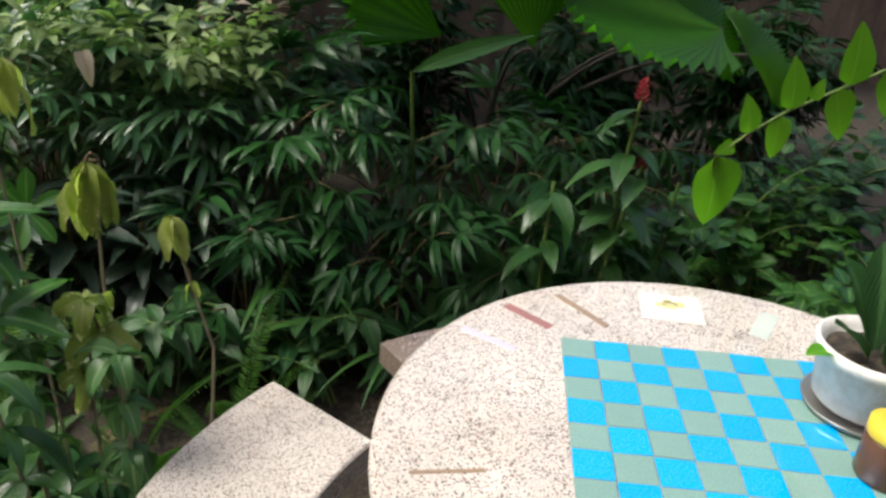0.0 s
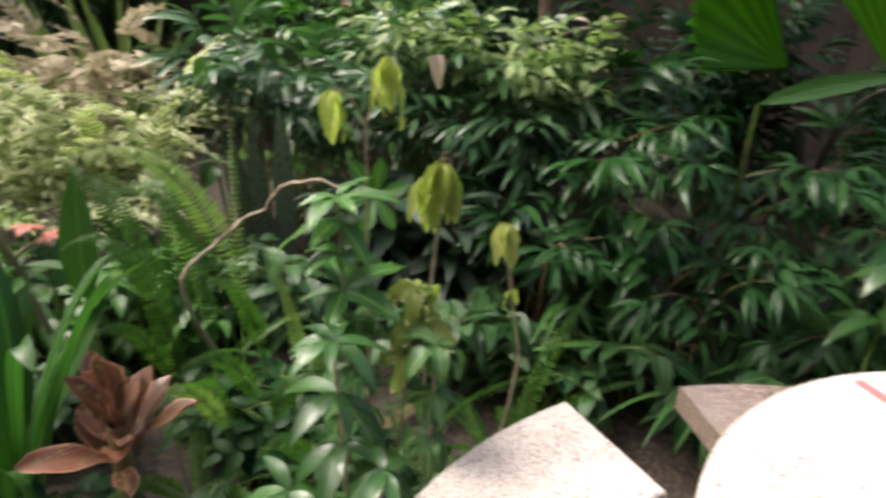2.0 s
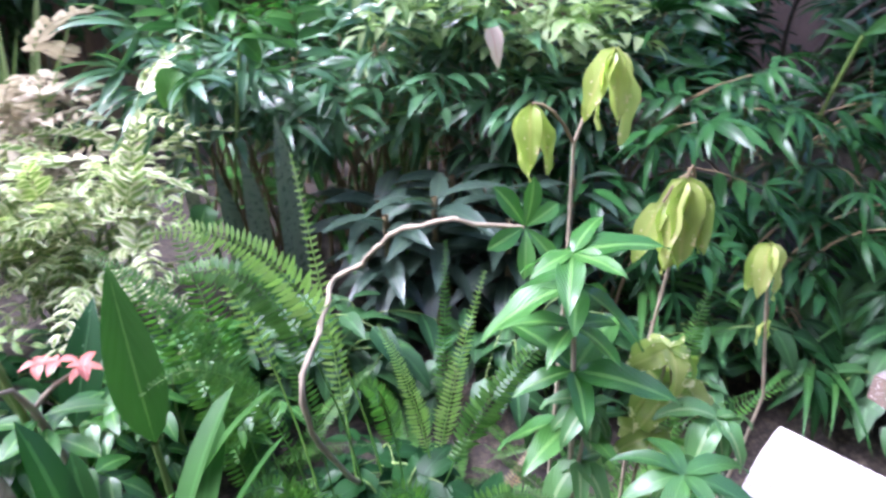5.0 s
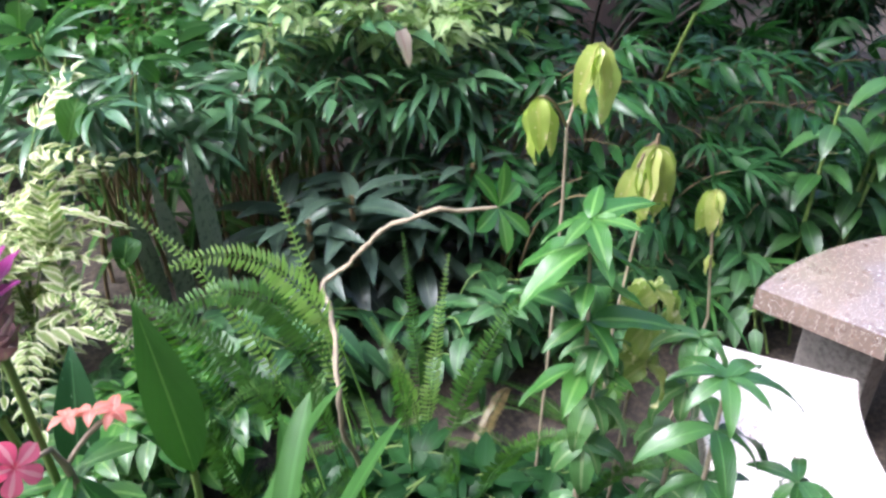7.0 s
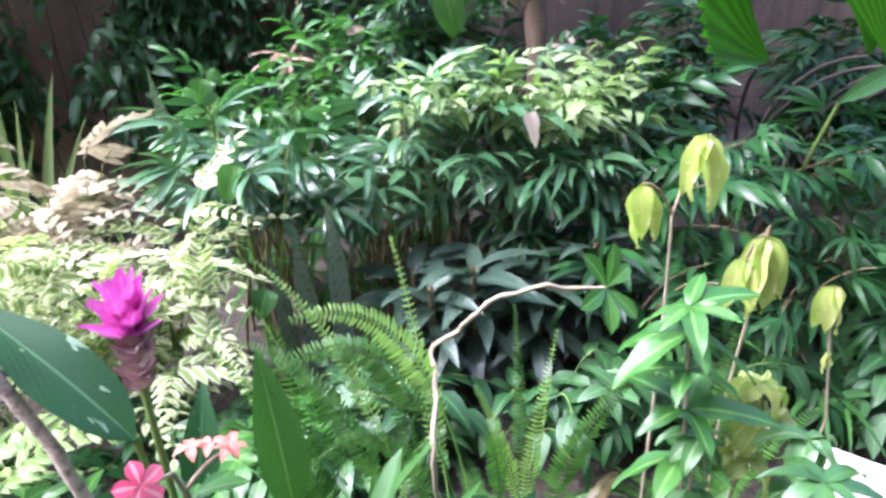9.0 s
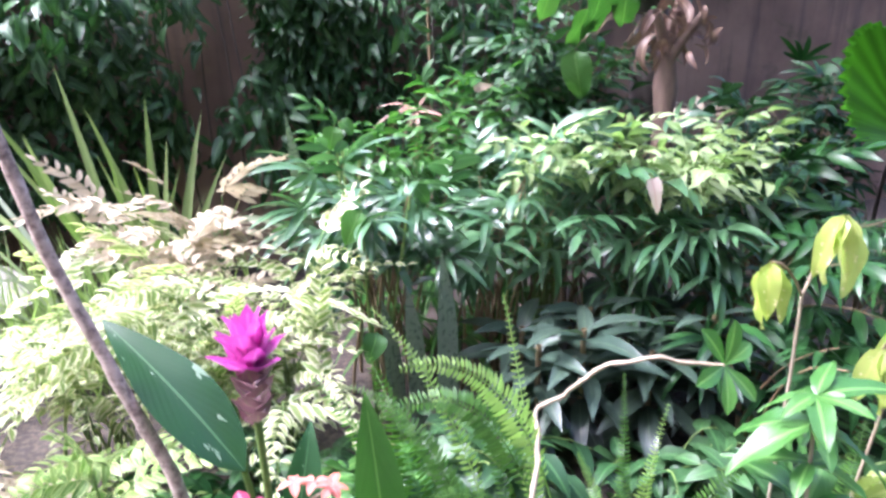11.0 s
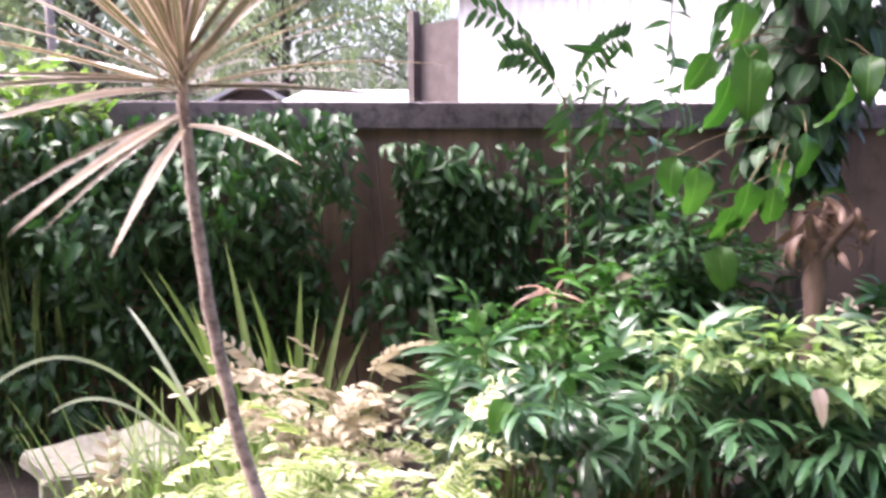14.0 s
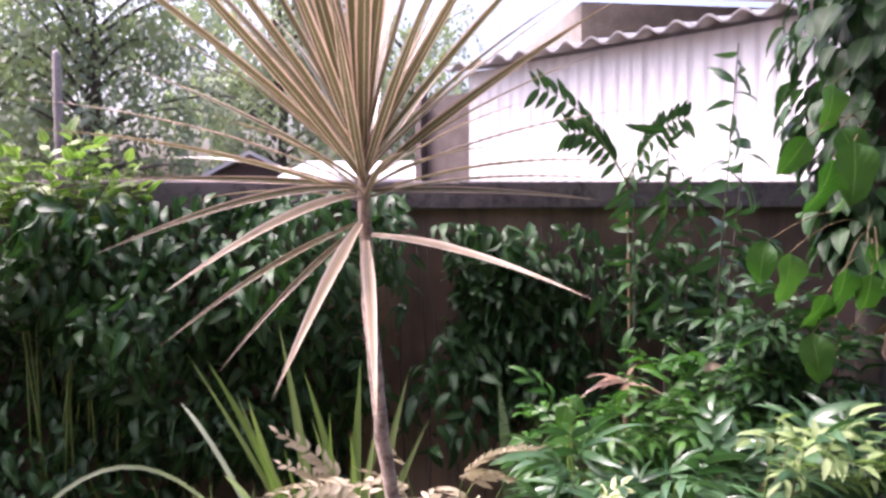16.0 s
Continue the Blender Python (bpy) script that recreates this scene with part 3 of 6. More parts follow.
def build_pot():
    p = thing("plant_pot", (1.700, 0.418, 0.752), "white plastic flowerpot holding a fleshy green plant on the table", "pot")
    bm, _ = lathe([(0.0, 0.014), (0.058, 0.014), (0.064, 0.02), (0.073, 0.086), (0.078, 0.087), (0.079, 0.102), (0.074, 0.104), (0.068, 0.09), (0.064, 0.08), (0.0, 0.08)], 48)
    bmesh.ops.remove_doubles(bm, verts=bm.verts, dist=1e-4)
    part("pot_wall", bm, M_WHITE_POT, p, smooth=True)
    bm, _ = lathe([(0.0, 0.0), (0.067, 0.0), (0.075, 0.008), (0.077, 0.012), (0.074, 0.011), (0.065, 0.004), (0.0, 0.004)], 48)
    bmesh.ops.remove_doubles(bm, verts=bm.verts, dist=1e-4)
    part("saucer", bm, M_STEEL, p, "shallow grey saucer", smooth=True)
    bm, _ = lathe([(0.0, 0.084), (0.04, 0.085), (0.067, 0.083)], 24)
    for v in bm.verts:
        v.co.z += rnd.uniform(-0.003, 0.003)
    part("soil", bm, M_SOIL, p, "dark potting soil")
    me = shared_leaf("fleshy_leaf", leaf_shape(0.11, 0.045, "spoon", 8, 25, 20, 0.02, 0, 2), L_IVY)
    for a, tilt, s in ((100, 75, 1.2), (170, 55, 0.9), (20, 60, 1.0), (240, 65, 0.9), (300, 50, 1.0), (60, 80, 1.35)):
        d = Vector((math.cos(radians(a)) * math.cos(radians(tilt)), math.sin(radians(a)) * math.cos(radians(tilt)), math.sin(radians(tilt))))
        leaf_part("fleshy_leaf", me, p, aimed(p.location + Vector((0.015 * math.cos(radians(a)), 0.015 * math.sin(radians(a)), 0.082)), d, (0, 0, 1), s))
    small = shared_leaf("side_leaf", leaf_shape(0.04, 0.03, "ovate", 5, 30, 12), L_BRIGHT)
    leaf_part("side_leaf", small, p, aimed(p.location + Vector((-0.07, 0.02, 0.098)), (-0.8, 0.1, 0.25)))


build_pot()


def build_jar():
    j = thing("small_jar", (1.612, 0.316, 0.752), "small brown glass jar with a yellow lid beside the flowerpot", "jar")
    bm, _ = lathe([(0.0, 0.0), (0.031, 0.0), (0.034, 0.005), (0.034, 0.055), (0.030, 0.062), (0.0, 0.062)], 32)
    bmesh.ops.remove_doubles(bm, verts=bm.verts, dist=1e-4)
    part("jar_body", bm, M_JAR, j, smooth=True)
    bm, _ = lathe([(0.0, 0.060), (0.033, 0.060), (0.034, 0.063), (0.034, 0.076), (0.031, 0.078), (0.0, 0.078)], 32)
    bmesh.ops.remove_doubles(bm, verts=bm.verts, dist=1e-4)
    part("lid", bm, M_YELLOW_LID, j, "yellow screw lid", smooth=True)


build_jar()


# ---------------------------------------------------------------- foliage shapes
def sprig(leaf, n, length, lean=50, size=(1.0, 0.6), droop=25, pairs=False):
    """A twig with its leaves along +y, alternate or in pairs, and one at its tip."""
    fall = length * math.tan(radians(droop)) * 0.5
    out = [(tube_shape([(0, length * k / 5, -fall * (k / 5) ** 2) for k in range(6)], 0.0013, 4), Matrix.Identity(4))]
    for i in range(n):
        s = (i + 0.6) / (n + 0.4)
        y = length * s
        z = -length * math.tan(radians(droop)) * s * s * 0.5
        k = size[0] + (size[1] - size[0]) * s
        for side in ((-1, 1) if pairs else ((-1) ** i,)):
            a = radians(lean + rnd.uniform(-10, 10))
            out.append((leaf, aimed((0, y, z), (side * math.sin(a), math.cos(a), rnd.uniform(-0.25, 0.15)), (rnd.uniform(-0.3, 0.3), 0, 1), k)))
    out.append((leaf, aimed((0, length, -length * math.tan(radians(droop)) * 0.5), (0, 1, -0.3), (0, 0, 1), size[1])))
    return joined(out)


def fan(leaf, n, spread_deg, stalk=0.05):
    """A palmate fan: n fingers from one point at the end of a stalk."""
    out = [(tube_shape([(0, 0, 0), (0, stalk * 0.5, 0.004), (0, stalk, 0)], 0.0018, 4), Matrix.Identity(4))]
    for i in range(n):
        a = radians(-spread_deg + 2 * spread_deg * i / (n - 1) + rnd.uniform(-4, 4))
        k = 1 - 0.3 * abs(i / (n - 1) * 2 - 1) + rnd.uniform(-0.08, 0.08)
        out.append((leaf, aimed((0, stalk, 0), (math.sin(a), math.cos(a), rnd.uniform(-0.28, 0.25)), (rnd.uniform(-0.35, 0.35), 0, 1), k * rnd.uniform(0.85, 1.1))))
    return joined(out)


def frond_between(a, tip, width, n, bow, face, bare=0.38, cup=0.1):
    """A single frond whose arched midrib runs from a to the tip, with n pairs of pinnae facing the given way."""
    out_way = (Vector(a) - Vector(tip)) * 0.16
    line = bent(a, tip, bow, (out_way.x, out_way.y, 0), 18)
    out = [(tube_shape(line, [0.0022 * (1 - 0.7 * i / 18) for i in range(19)], 4), Matrix.Identity(4))]
    pin = leaf_shape(1.0, 0.30, "lance", 3, 24, 8)
    for i in range(n):
        s = bare + (1 - bare) * (i + 0.5) / n
        k = s * 18
        j = min(17, int(k))
        q = line[j].lerp(line[j + 1], k - j)
        d = (line[j + 1] - line[j]).normalized()
        x = d.cross(Vector(face)).normalized()
        up = x.cross(d)
        w = width / 2 * min(1.0, (s - bare) * 5 + 0.35) * (1 - max(0.0, s - 0.5) / 0.5 * 0.8)
        for side in (-1, 1):
            v = x * side + d * 0.3 + up * (cup + rnd.uniform(-0.12, 0.12))
            out.append((pin, aimed(q, v, up, w * rnd.uniform(0.85, 1.1), rnd.uniform(-12, 12))))
    return joined(out)


def frond(length, width, n, droop=50, bare=0.1):
    """A sword-fern frond: an arched midrib with n pairs of narrow pinnae."""
    pts, y, z, a = [(0, 0, 0)], 0.0, 0.0, 0.0
    for i in range(16):
        a -= radians(droop) / 16
        y, z = y + length / 16 * math.cos(a), z + length / 16 * math.sin(a)
        pts.append((0, y, z))
    out = [(tube_shape(pts, [0.0022 * (1 - 0.7 * i / 16) for i in range(17)], 4), Matrix.Identity(4))]
    pin = leaf_shape(1.0, 0.27, "lance", 3, 15, 6)
    for i in range(n):
        s = bare + (1 - bare) * (i + 0.5) / n
        k = s * 16
        q = Vector(pts[int(k)]).lerp(Vector(pts[min(16, int(k) + 1)]), k - int(k))
        d = (Vector(pts[min(16, int(k) + 1)]) - Vector(pts[int(k)])).normalized() if int(k) < 16 else Vector((0, 1, 0))
        w = width / 2 * min(1.0, (s - bare) * 6 + 0.4) * (1 - max(0.0, s - 0.55) / 0.45 * 0.85)
        for side in (-1, 1):
            v = Vector((side * 1.0, 0, 0.1)) + d * 0.25 + Vector((0, 0, rnd.uniform(-0.15, 0.1)))
            out.append((pin, aimed(q, v, (0, 0, 1), w * rnd.uniform(0.9, 1.08))))
    return joined(out)


def in_ball(r):
    while True:
        p = Vector((r.uniform(-1, 1), r.uniform(-1, 1), r.uniform(-1, 1)))
        if p.length <= 1:
            return p


def shrub(name, label, base, centre, radii, n_stems, units, gap, material, stem_material, sizes=(0.8, 1.2), start=0.35, tilt=0.5, base_spread=0.12, stem_r=0.006, seed=1, shell=0.4, group="", down=0.0):
    """A bush: bowed stems from the base to places all through its crown, each carrying leaf units from part way up to its tip."""
    r = random.Random(seed)
    z0 = ground_at(base[0], base[1]) - 0.02
    t = thing(name, (base[0], base[1], z0), label, "plant", group)
    stems, units_out = [], []
    for _ in range(n_stems):
        p = in_ball(r)
        k = shell + (1 - shell) * r.random()
        p = p.normalized() * max(p.length, k)
        tip = Vector((centre[0] + p.x * radii[0], centre[1] + p.y * radii[1], max(z0 + 0.12, centre[2] + p.z * radii[2])))
        a = r.uniform(0, 2 * math.pi)
        foot = Vector((base[0] + math.cos(a) * base_spread * r.random(), base[1] + math.sin(a) * base_spread * r.random(), z0))
        out = Vector((tip.x - foot.x, tip.y - foot.y, 0))
        line = bent(foot, tip, 0.06 + 0.12 * out.length, -out * 0.12 + Vector((r.uniform(-0.03, 0.03), r.uniform(-0.03, 0.03), 0)), 8)
        stems.append((tube_shape(line, [stem_r * (1 - 0.75 * i / 8) for i in range(9)], 5), Matrix.Identity(4)))
        length = sum((b - a).length for a, b in zip(line, line[1:]))
        n = max(2, int(length * (1 - start) / gap))
        turn = r.uniform(0, 6.28)
        for i in range(n):
            s = start + (1 - start) * (i + 1) / n
            k = s * 8
            j = min(7, int(k))
            q = line[j].lerp(line[j + 1], k - j)
            d = (line[j + 1] - line[j]).normalized()
            turn += 2.4
            away = Vector((math.cos(turn), math.sin(turn), 0))
            if out.length > 0.05:
                away = (away + out.normalized() * 0.35).normalized()
            along = d * tilt + away * (1 - tilt * 0.6) + Vector((0, 0, r.uniform(-0.25, 0.2) - down))
            if i == n - 1:
                along = d + away * 0.3
            units_out.append((r.choice(units), aimed(q, along, (r.uniform(-0.3, 0.3), r.uniform(-0.3, 0.3), 1), r.uniform(*sizes), r.uniform(-20, 20))))
    shape_part("branchwork", joined(stems), stem_material, t, "thin branches", "stuff")
    shape_part("foliage", joined(units_out), material, t, "", "stuff")
    return t


def strap_between(a, tip, width, bow, side, segs=10, shape="strap", fold=14, twist=0.0, face=None):
    """A long leaf whose middle line runs from a, up and over in a bow, to the tip."""
    line = bent(a, tip, bow, side, segs)
    v, f, uv = [], [], []
    for i, p in enumerate(line):
        s = i / segs
        d = (line[min(segs, i + 1)] - line[max(0, i - 1)]).normalized()
        x = d.cross(Vector(face or (0, 0, 1)))
        x = x.normalized() if x.length > 0.05 else Vector((1, 0, 0))
        x = Matrix.Rotation(radians(twist) * s, 3, d) @ x
        n = x.cross(d)
        w = width / 2 * profile(shape, s)
        for u in (-1, 0, 1):
            v.append(tuple(p + x * u * w + n * abs(u) * w * math.tan(radians(fold))))
            uv.append((0.5 + u / 2, s))
    for i in range(segs):
        for j in range(2):
            q = i * 3 + j
            f.append((q, q + 1, q + 4, q + 3))
    return np.array(v), np.array(f), np.array(uv)


# ---------------------------------------------------------------- beyond the wall
def build_shed():
    a, b = Vector((0.88, 8.24, 0)), Vector((3.75, 4.40, 0))
    d = (b - a)
    length = d.length
    s = thing("white_shed", a, "white sheet-metal shed with a corrugated roof beyond the wall", "building")
    turn = Matrix.Rotation(math.atan2(d.y, d.x), 4, "Z")

    def placed(bm):
        bm.transform(turn)
        return bm

    # ribbed wall sheets
    n = 12
    for i in range(n):
        x0, x1 = length * i / n, length * (i + 1) / n - 0.006
        bm = bmesh.new()
        cols = []
        for k in range(13):
            x = x0 + (x1 - x0) * k / 12
            y = 0.012 if k % 4 in (1, 2) else 0.0
            cols.append((bm.verts.new((x, y, 0)), bm.verts.new((x, y, 2.87)), bm.verts.new((x, y + 0.03, 0)), bm.verts.new((x, y + 0.03, 2.87))))
        for p, q in zip(cols, cols[1:]):
            bm.faces.new((p[0], q[0], q[1], p[1]))
            bm.faces.new((p[2], p[3], q[3], q[2]))
            bm.faces.new((p[1], q[1], q[3], p[3]))
        part("wall_sheet", placed(bm), M_METAL_WHITE, s)
    # corrugated roof: waves end-on over the wall
    bm = bmesh.new()
    prev = None
    for k in range(int(length / 0.022) + 24):
        x = -0.25 + k * 0.022
        z = 2.93 + 0.035 * math.sin(x * 2 * math.pi / 0.26)
        row = [bm.verts.new((x, y, z + y * 0.18)) for y in (-0.22, 0.8, 2.2)] + [bm.verts.new((x, -0.22, z - 0.018))]
        if prev:
            for p in range(2):
                bm.faces.new((prev[p], row[p], row[p + 1], prev[p + 1]))
            bm.faces.new((prev[3], row[3], row[0], prev[0]))
        prev = row
    part("roof", placed(bm), M_ROOF_SHEET, s, "pale corrugated roof sheets", smooth=True)
    bm = box_into(bmesh.new(), -0.05, length, 0.05, 0.12, 2.74, 2.87)
    part("eaves_beam", placed(bm), M_DARK_TIMBER, s, "dark beam under the eaves")
    bm = box_into(bmesh.new(), -1.1, -0.02, 0.4, 0.5, 0, 2.75)
    part("side_panel", placed(bm), M_DARK_TIMBER, s, "dark recessed side panel")
    bm = box_into(bmesh.new(), -1.15, -1.05, 0.30, 0.40, 0, 2.9)
    part("corner_post", placed(bm), M_DARK_TIMBER, s, "timber corner post")
    # higher roof behind
    h = thing("tall_house", (5.6, 10.5, 0), "house with a broad sloping brown roof behind the shed", "building")
    bm = box_into(bmesh.new(), -3.2, 3.2, -1.2, 3.0, 0, 3.9)
    part("house_wall", bm, M_CEMENT, h)
    bm = bmesh.new()
    q = [bm.verts.new(p) for p in ((-3.9, -2.0, 3.75), (3.9, -2.0, 3.75), (3.9, 1.0, 5.2), (-3.0, 1.0, 5.2), (-3.9, -2.0, 3.87), (3.9, -2.0, 3.87), (3.9, 1.0, 5.32), (-3.0, 1.0, 5.32))]
    for f in ((0, 3, 2, 1), (4, 5, 6, 7), (0, 1, 5, 4), (1, 2, 6, 5), (2, 3, 7, 6), (3, 0, 4, 7)):
        bm.faces.new([q[k] for k in f])
    part("house_roof", bm, M_ROOF_OLD, h, "brown sloping roof")


build_shed()


def build_gable_house():
    h = thing("gabled_hut", (-1.75, 12.1, 0), "small hut with a weathered gable roof beyond the wall", "building")
    bm = box_into(bmesh.new(), -0.75, 0.75, 0.1, 3.2, 0, 1.85)
    part("hut_wall", bm, M_DARK_TIMBER, h)
    bm = bmesh.new()
    tri = [bm.verts.new(p) for p in ((-0.75, 0.1, 1.85), (0.75, 0.1, 1.85), (0, 0.1, 2.24))]
    bm.faces.new(tri)
    part("gable", bm, M_DARK_TIMBER, h, "dark timber gable")
    for name, sgn in (("roof_slope", -1), ("roof_slope", 1)):
        bm = bmesh.new()
        q = [bm.verts.new((sgn * x, y, z)) for x, y, z in ((0, -0.15, 2.27), (0, 3.3, 2.27), (0.95, 3.3, 1.78), (0.95, -0.15, 1.78), (0, -0.15, 2.33), (0, 3.3, 2.33), (0.95, 3.3, 1.84), (0.95, -0.15, 1.84))]
        for f in ((0, 1, 2, 3), (4, 7, 6, 5), (0, 3, 7, 4), (3, 2, 6, 7), (2, 1, 5, 6), (1, 0, 4, 5)):
            bm.faces.new([q[k] for k in f])
        part(name, bm, M_ROOF_SHEET, h, "pale weathered roof slope")
    low = thing("low_roof", (0.35, 10.2, 0), "long pale roof of a low outbuilding", "building")
    bm = bmesh.new()
    q = [bm.verts.new(p) for p in ((-1.6, 0, 1.80), (1.2, 0, 1.80), (1.2, 2.4, 2.15), (-1.3, 2.4, 2.15), (-1.6, 0, 1.86), (1.2, 0, 1.86), (1.2, 2.4, 2.21), (-1.3, 2.4, 2.21))]
    for f in ((0, 3, 2, 1), (4, 5, 6, 7), (0, 1, 5, 4), (1, 2, 6, 5), (2, 3, 7, 6), (3, 0, 4, 7)):
        bm.faces.new([q[k] for k in f])
    part("roof", bm, M_METAL_WHITE, low)
    bm = box_into(bmesh.new(), -1.4, 1.1, 0.2, 2.3, 0, 1.80)
    part("outbuilding_wall", bm, M_DARK_TIMBER, low)
    fence = thing("picket_fence", (-1.2, 9.4, 0), "short pale picket fence beyond the wall", "fence")
    bm = box_into(bmesh.new(), -0.3, 0.3, 0.02, 0.05, 1.55, 1.62)
    part("rail", bm, M_METAL_WHITE, fence)
    pm = None
    for i in range(8):
        if pm is None:
            bm = box_into(bmesh.new(), -0.018, 0.018, -0.01, 0.02, 0.0, 1.84, 0.004)
            ob = part("picket", bm, M_METAL_WHITE, fence)
            pm = ob.data
        else:
            ob = new("picket", pm)
            ob.parent = fence
        ob.location = (-0.28 + i * 0.08, 0, 0)


build_gable_house()


def build_far_tree(at, height, spread_r, seed, label, trunk_r=0.14, leaf_size=0.22, n=36):
    r = random.Random(seed)
    t = thing("tree", at, label, "tree", "trees beyond the wall")
    base = Vector(at)
    limbs = [(tube_shape(bent(base, base + Vector((0.2, 0, height * 0.8)), 0, (0.15, 0, 0), 8), [trunk_r * (1 - 0.08 * i) for i in range(9)], 8), Matrix.Identity(4))]
    leaf = leaf_shape(leaf_size, leaf_size * 0.45, "lance", 3, 40, 12)
    unit = sprig(leaf, 7, leaf_size * 2.6, 50, (1.0, 0.7), 60)
    leaves = []
    for _ in range(n):
        z = height * r.uniform(0.3, 1.0)
        a = r.uniform(0, 6.28)
        reach = spread_r * r.uniform(0.4, 1.0) * (1.15 - 0.6 * abs(z / height - 0.55))
        p0 = base + Vector((0.1, 0, z * 0.8))
        p1 = base + Vector((math.cos(a) * reach, math.sin(a) * reach, z))
        line = bent(p0, p1, 0.25, (0, 0, 0), 7)
        limbs.append((tube_shape(line, [trunk_r * 0.28 * (1 - 0.12 * i) for i in range(8)], 5), Matrix.Identity(4)))
        for k in range(26):
            q = line[min(7, 2 + k // 4)] + Vector((r.gauss(0, 0.26), r.gauss(0, 0.26), r.gauss(-0.08, 0.26)))
            leaves.append((unit, aimed(q, (r.uniform(-1, 1), r.uniform(-1, 1), r.uniform(-0.9, 0.2)), (0, 0, 1), r.uniform(0.6, 1.1))))
    shape_part("trunk", joined(limbs), M_DARK_BARK, t, "dark trunk with spreading limbs")
    shape_part("crown", joined(leaves), L_FAR, t, "loose green crown with haze in its leaf colour", "stuff")


build_far_tree((-4.6, 13.5, 0.1), 6.6, 2.4, 11, "tall green tree beyond the wall, haze put into its leaf colour")
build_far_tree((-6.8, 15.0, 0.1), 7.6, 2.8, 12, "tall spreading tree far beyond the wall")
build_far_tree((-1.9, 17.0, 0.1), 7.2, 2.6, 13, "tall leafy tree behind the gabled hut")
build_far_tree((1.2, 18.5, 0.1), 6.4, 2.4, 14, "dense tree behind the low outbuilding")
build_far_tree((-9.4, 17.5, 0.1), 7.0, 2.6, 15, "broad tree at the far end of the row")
pole = thing("utility_pole", (-3.35, 9.0, 0), "slim weathered grey utility pole", "pole")
bm, _ = lathe([(0.0, 0.0), (0.05, 0.0), (0.045, 3.1), (0.03, 3.14), (0.0, 3.14)], 12)
part("shaft", bm, M_CEMENT, pole, smooth=True)


# ---------------------------------------------------------------- creepers on the wall
def creeper(name, label, x0, x1, z0, z1, n, leaf, depth=0.16, seed=2, thin=0.0, material=None):
    """A hanging mat of leaves on trailing stems, thicker in lumps."""
    r = random.Random(seed)
    t = thing(name, ((x0 + x1) / 2, WALL_Y - 0.03, ground_at((x0 + x1) / 2, WALL_Y)), label, "climbing plant")
    stems, leaves = [], []
    for i in range(int((x1 - x0) / 0.07)):
        x = r.uniform(x0, x1)
        top = Vector((x, WALL_Y - 0.04, z1 - r.uniform(0, 0.15)))
        foot = Vector((x + r.uniform(-0.25, 0.25), WALL_Y - r.uniform(0.03, 0.12), ground_at(x, WALL_Y)))
        stems.append((tube_shape(bent(foot, top, 0, (r.uniform(-0.06, 0.06), -0.05, 0), 8), 0.004, 4), Matrix.Identity(4)))
    made = 0
    while made < n:
        x, z = r.uniform(x0, x1), z0 + (z1 - z0) * r.random() ** 0.8
        lump = noise.noise((x * 2.4, z * 2.4, seed * 1.7))
        edge = min(x - x0, x1 - x, (z - z0) * 0.6 + 0.05, z1 - z + 0.06) / 0.25
        if lump < -0.18 + thin or r.random() > min(1.0, edge + 0.05 + 0.9 * noise.noise((x * 6, z * 5, seed * 2.3)) + (0.15 if z > z1 - 0.3 else 0.0)):
            continue
        y = WALL_Y - 0.05 - depth * (0.55 + 1.3 * lump) * r.uniform(0.3, 1.15)
        leaves.append((leaf, aimed((x, y, z), (r.gauss(0, 0.6), -0.6 + r.gauss(0, 0.4), -0.6 + r.gauss(0, 0.5)), (r.gauss(0, 0.8), -0.4 + r.gauss(0, 0.4), 0.9), 0.6 + 0.9 * r.random() ** 1.5, r.uniform(-50, 50))))
        made += 1
    shape_part("stemwork", joined(stems), M_DARK_BARK, t, "thin dark trailing stems", "stuff")
    shape_part("leaf_mat", joined(leaves), material or L_IVY, t, "", "stuff")
    return t


ivy_leaf = leaf_shape(0.084, 0.028, "ovate", 5, 55, 18, 0.04, 10)
creeper("wall_creeper", "dense dark green creeper covering the garden wall", -4.2, -0.15, 0.2, 1.6, 10200, ivy_leaf, 0.3, 2, -0.35)
creeper("wall_creeper", "patch of glossy creeper hanging on the wall", -0.17, 0.58, 0.60, 1.47, 1350, ivy_leaf, 0.22, 5, -0.12)
creeper("wall_creeper", "thin creeper with drooping leaves low on the wall", 0.42, 1.4, 0.35, 1.38, 900, ivy_leaf, 0.2, 8, -0.1)

lime_small = leaf_shape(0.07, 0.04, "ovate", 5, 30, 14)
shrub("wall_top_shrub", "yellow-green shrub topping the creeper above the wall", (-1.45, 3.55), (-1.38, 3.55, 1.66), (0.34, 0.10, 0.17), 26, [lime_small], 0.03, L_LIME_GREEN, M_STEM, (0.8, 1.3), 0.82, 0.5, 0.2, 0.006, 21)
shrub("wall_top_shrub", "yellow-green shoots above the creeper at the wall", (-2.2, 3.52), (-2.1, 3.52, 1.58), (0.4, 0.10, 0.12), 18, [lime_small], 0.035, L_LIME_GREEN, M_STEM, (0.8, 1.2), 0.85, 0.5, 0.2, 0.006, 22)


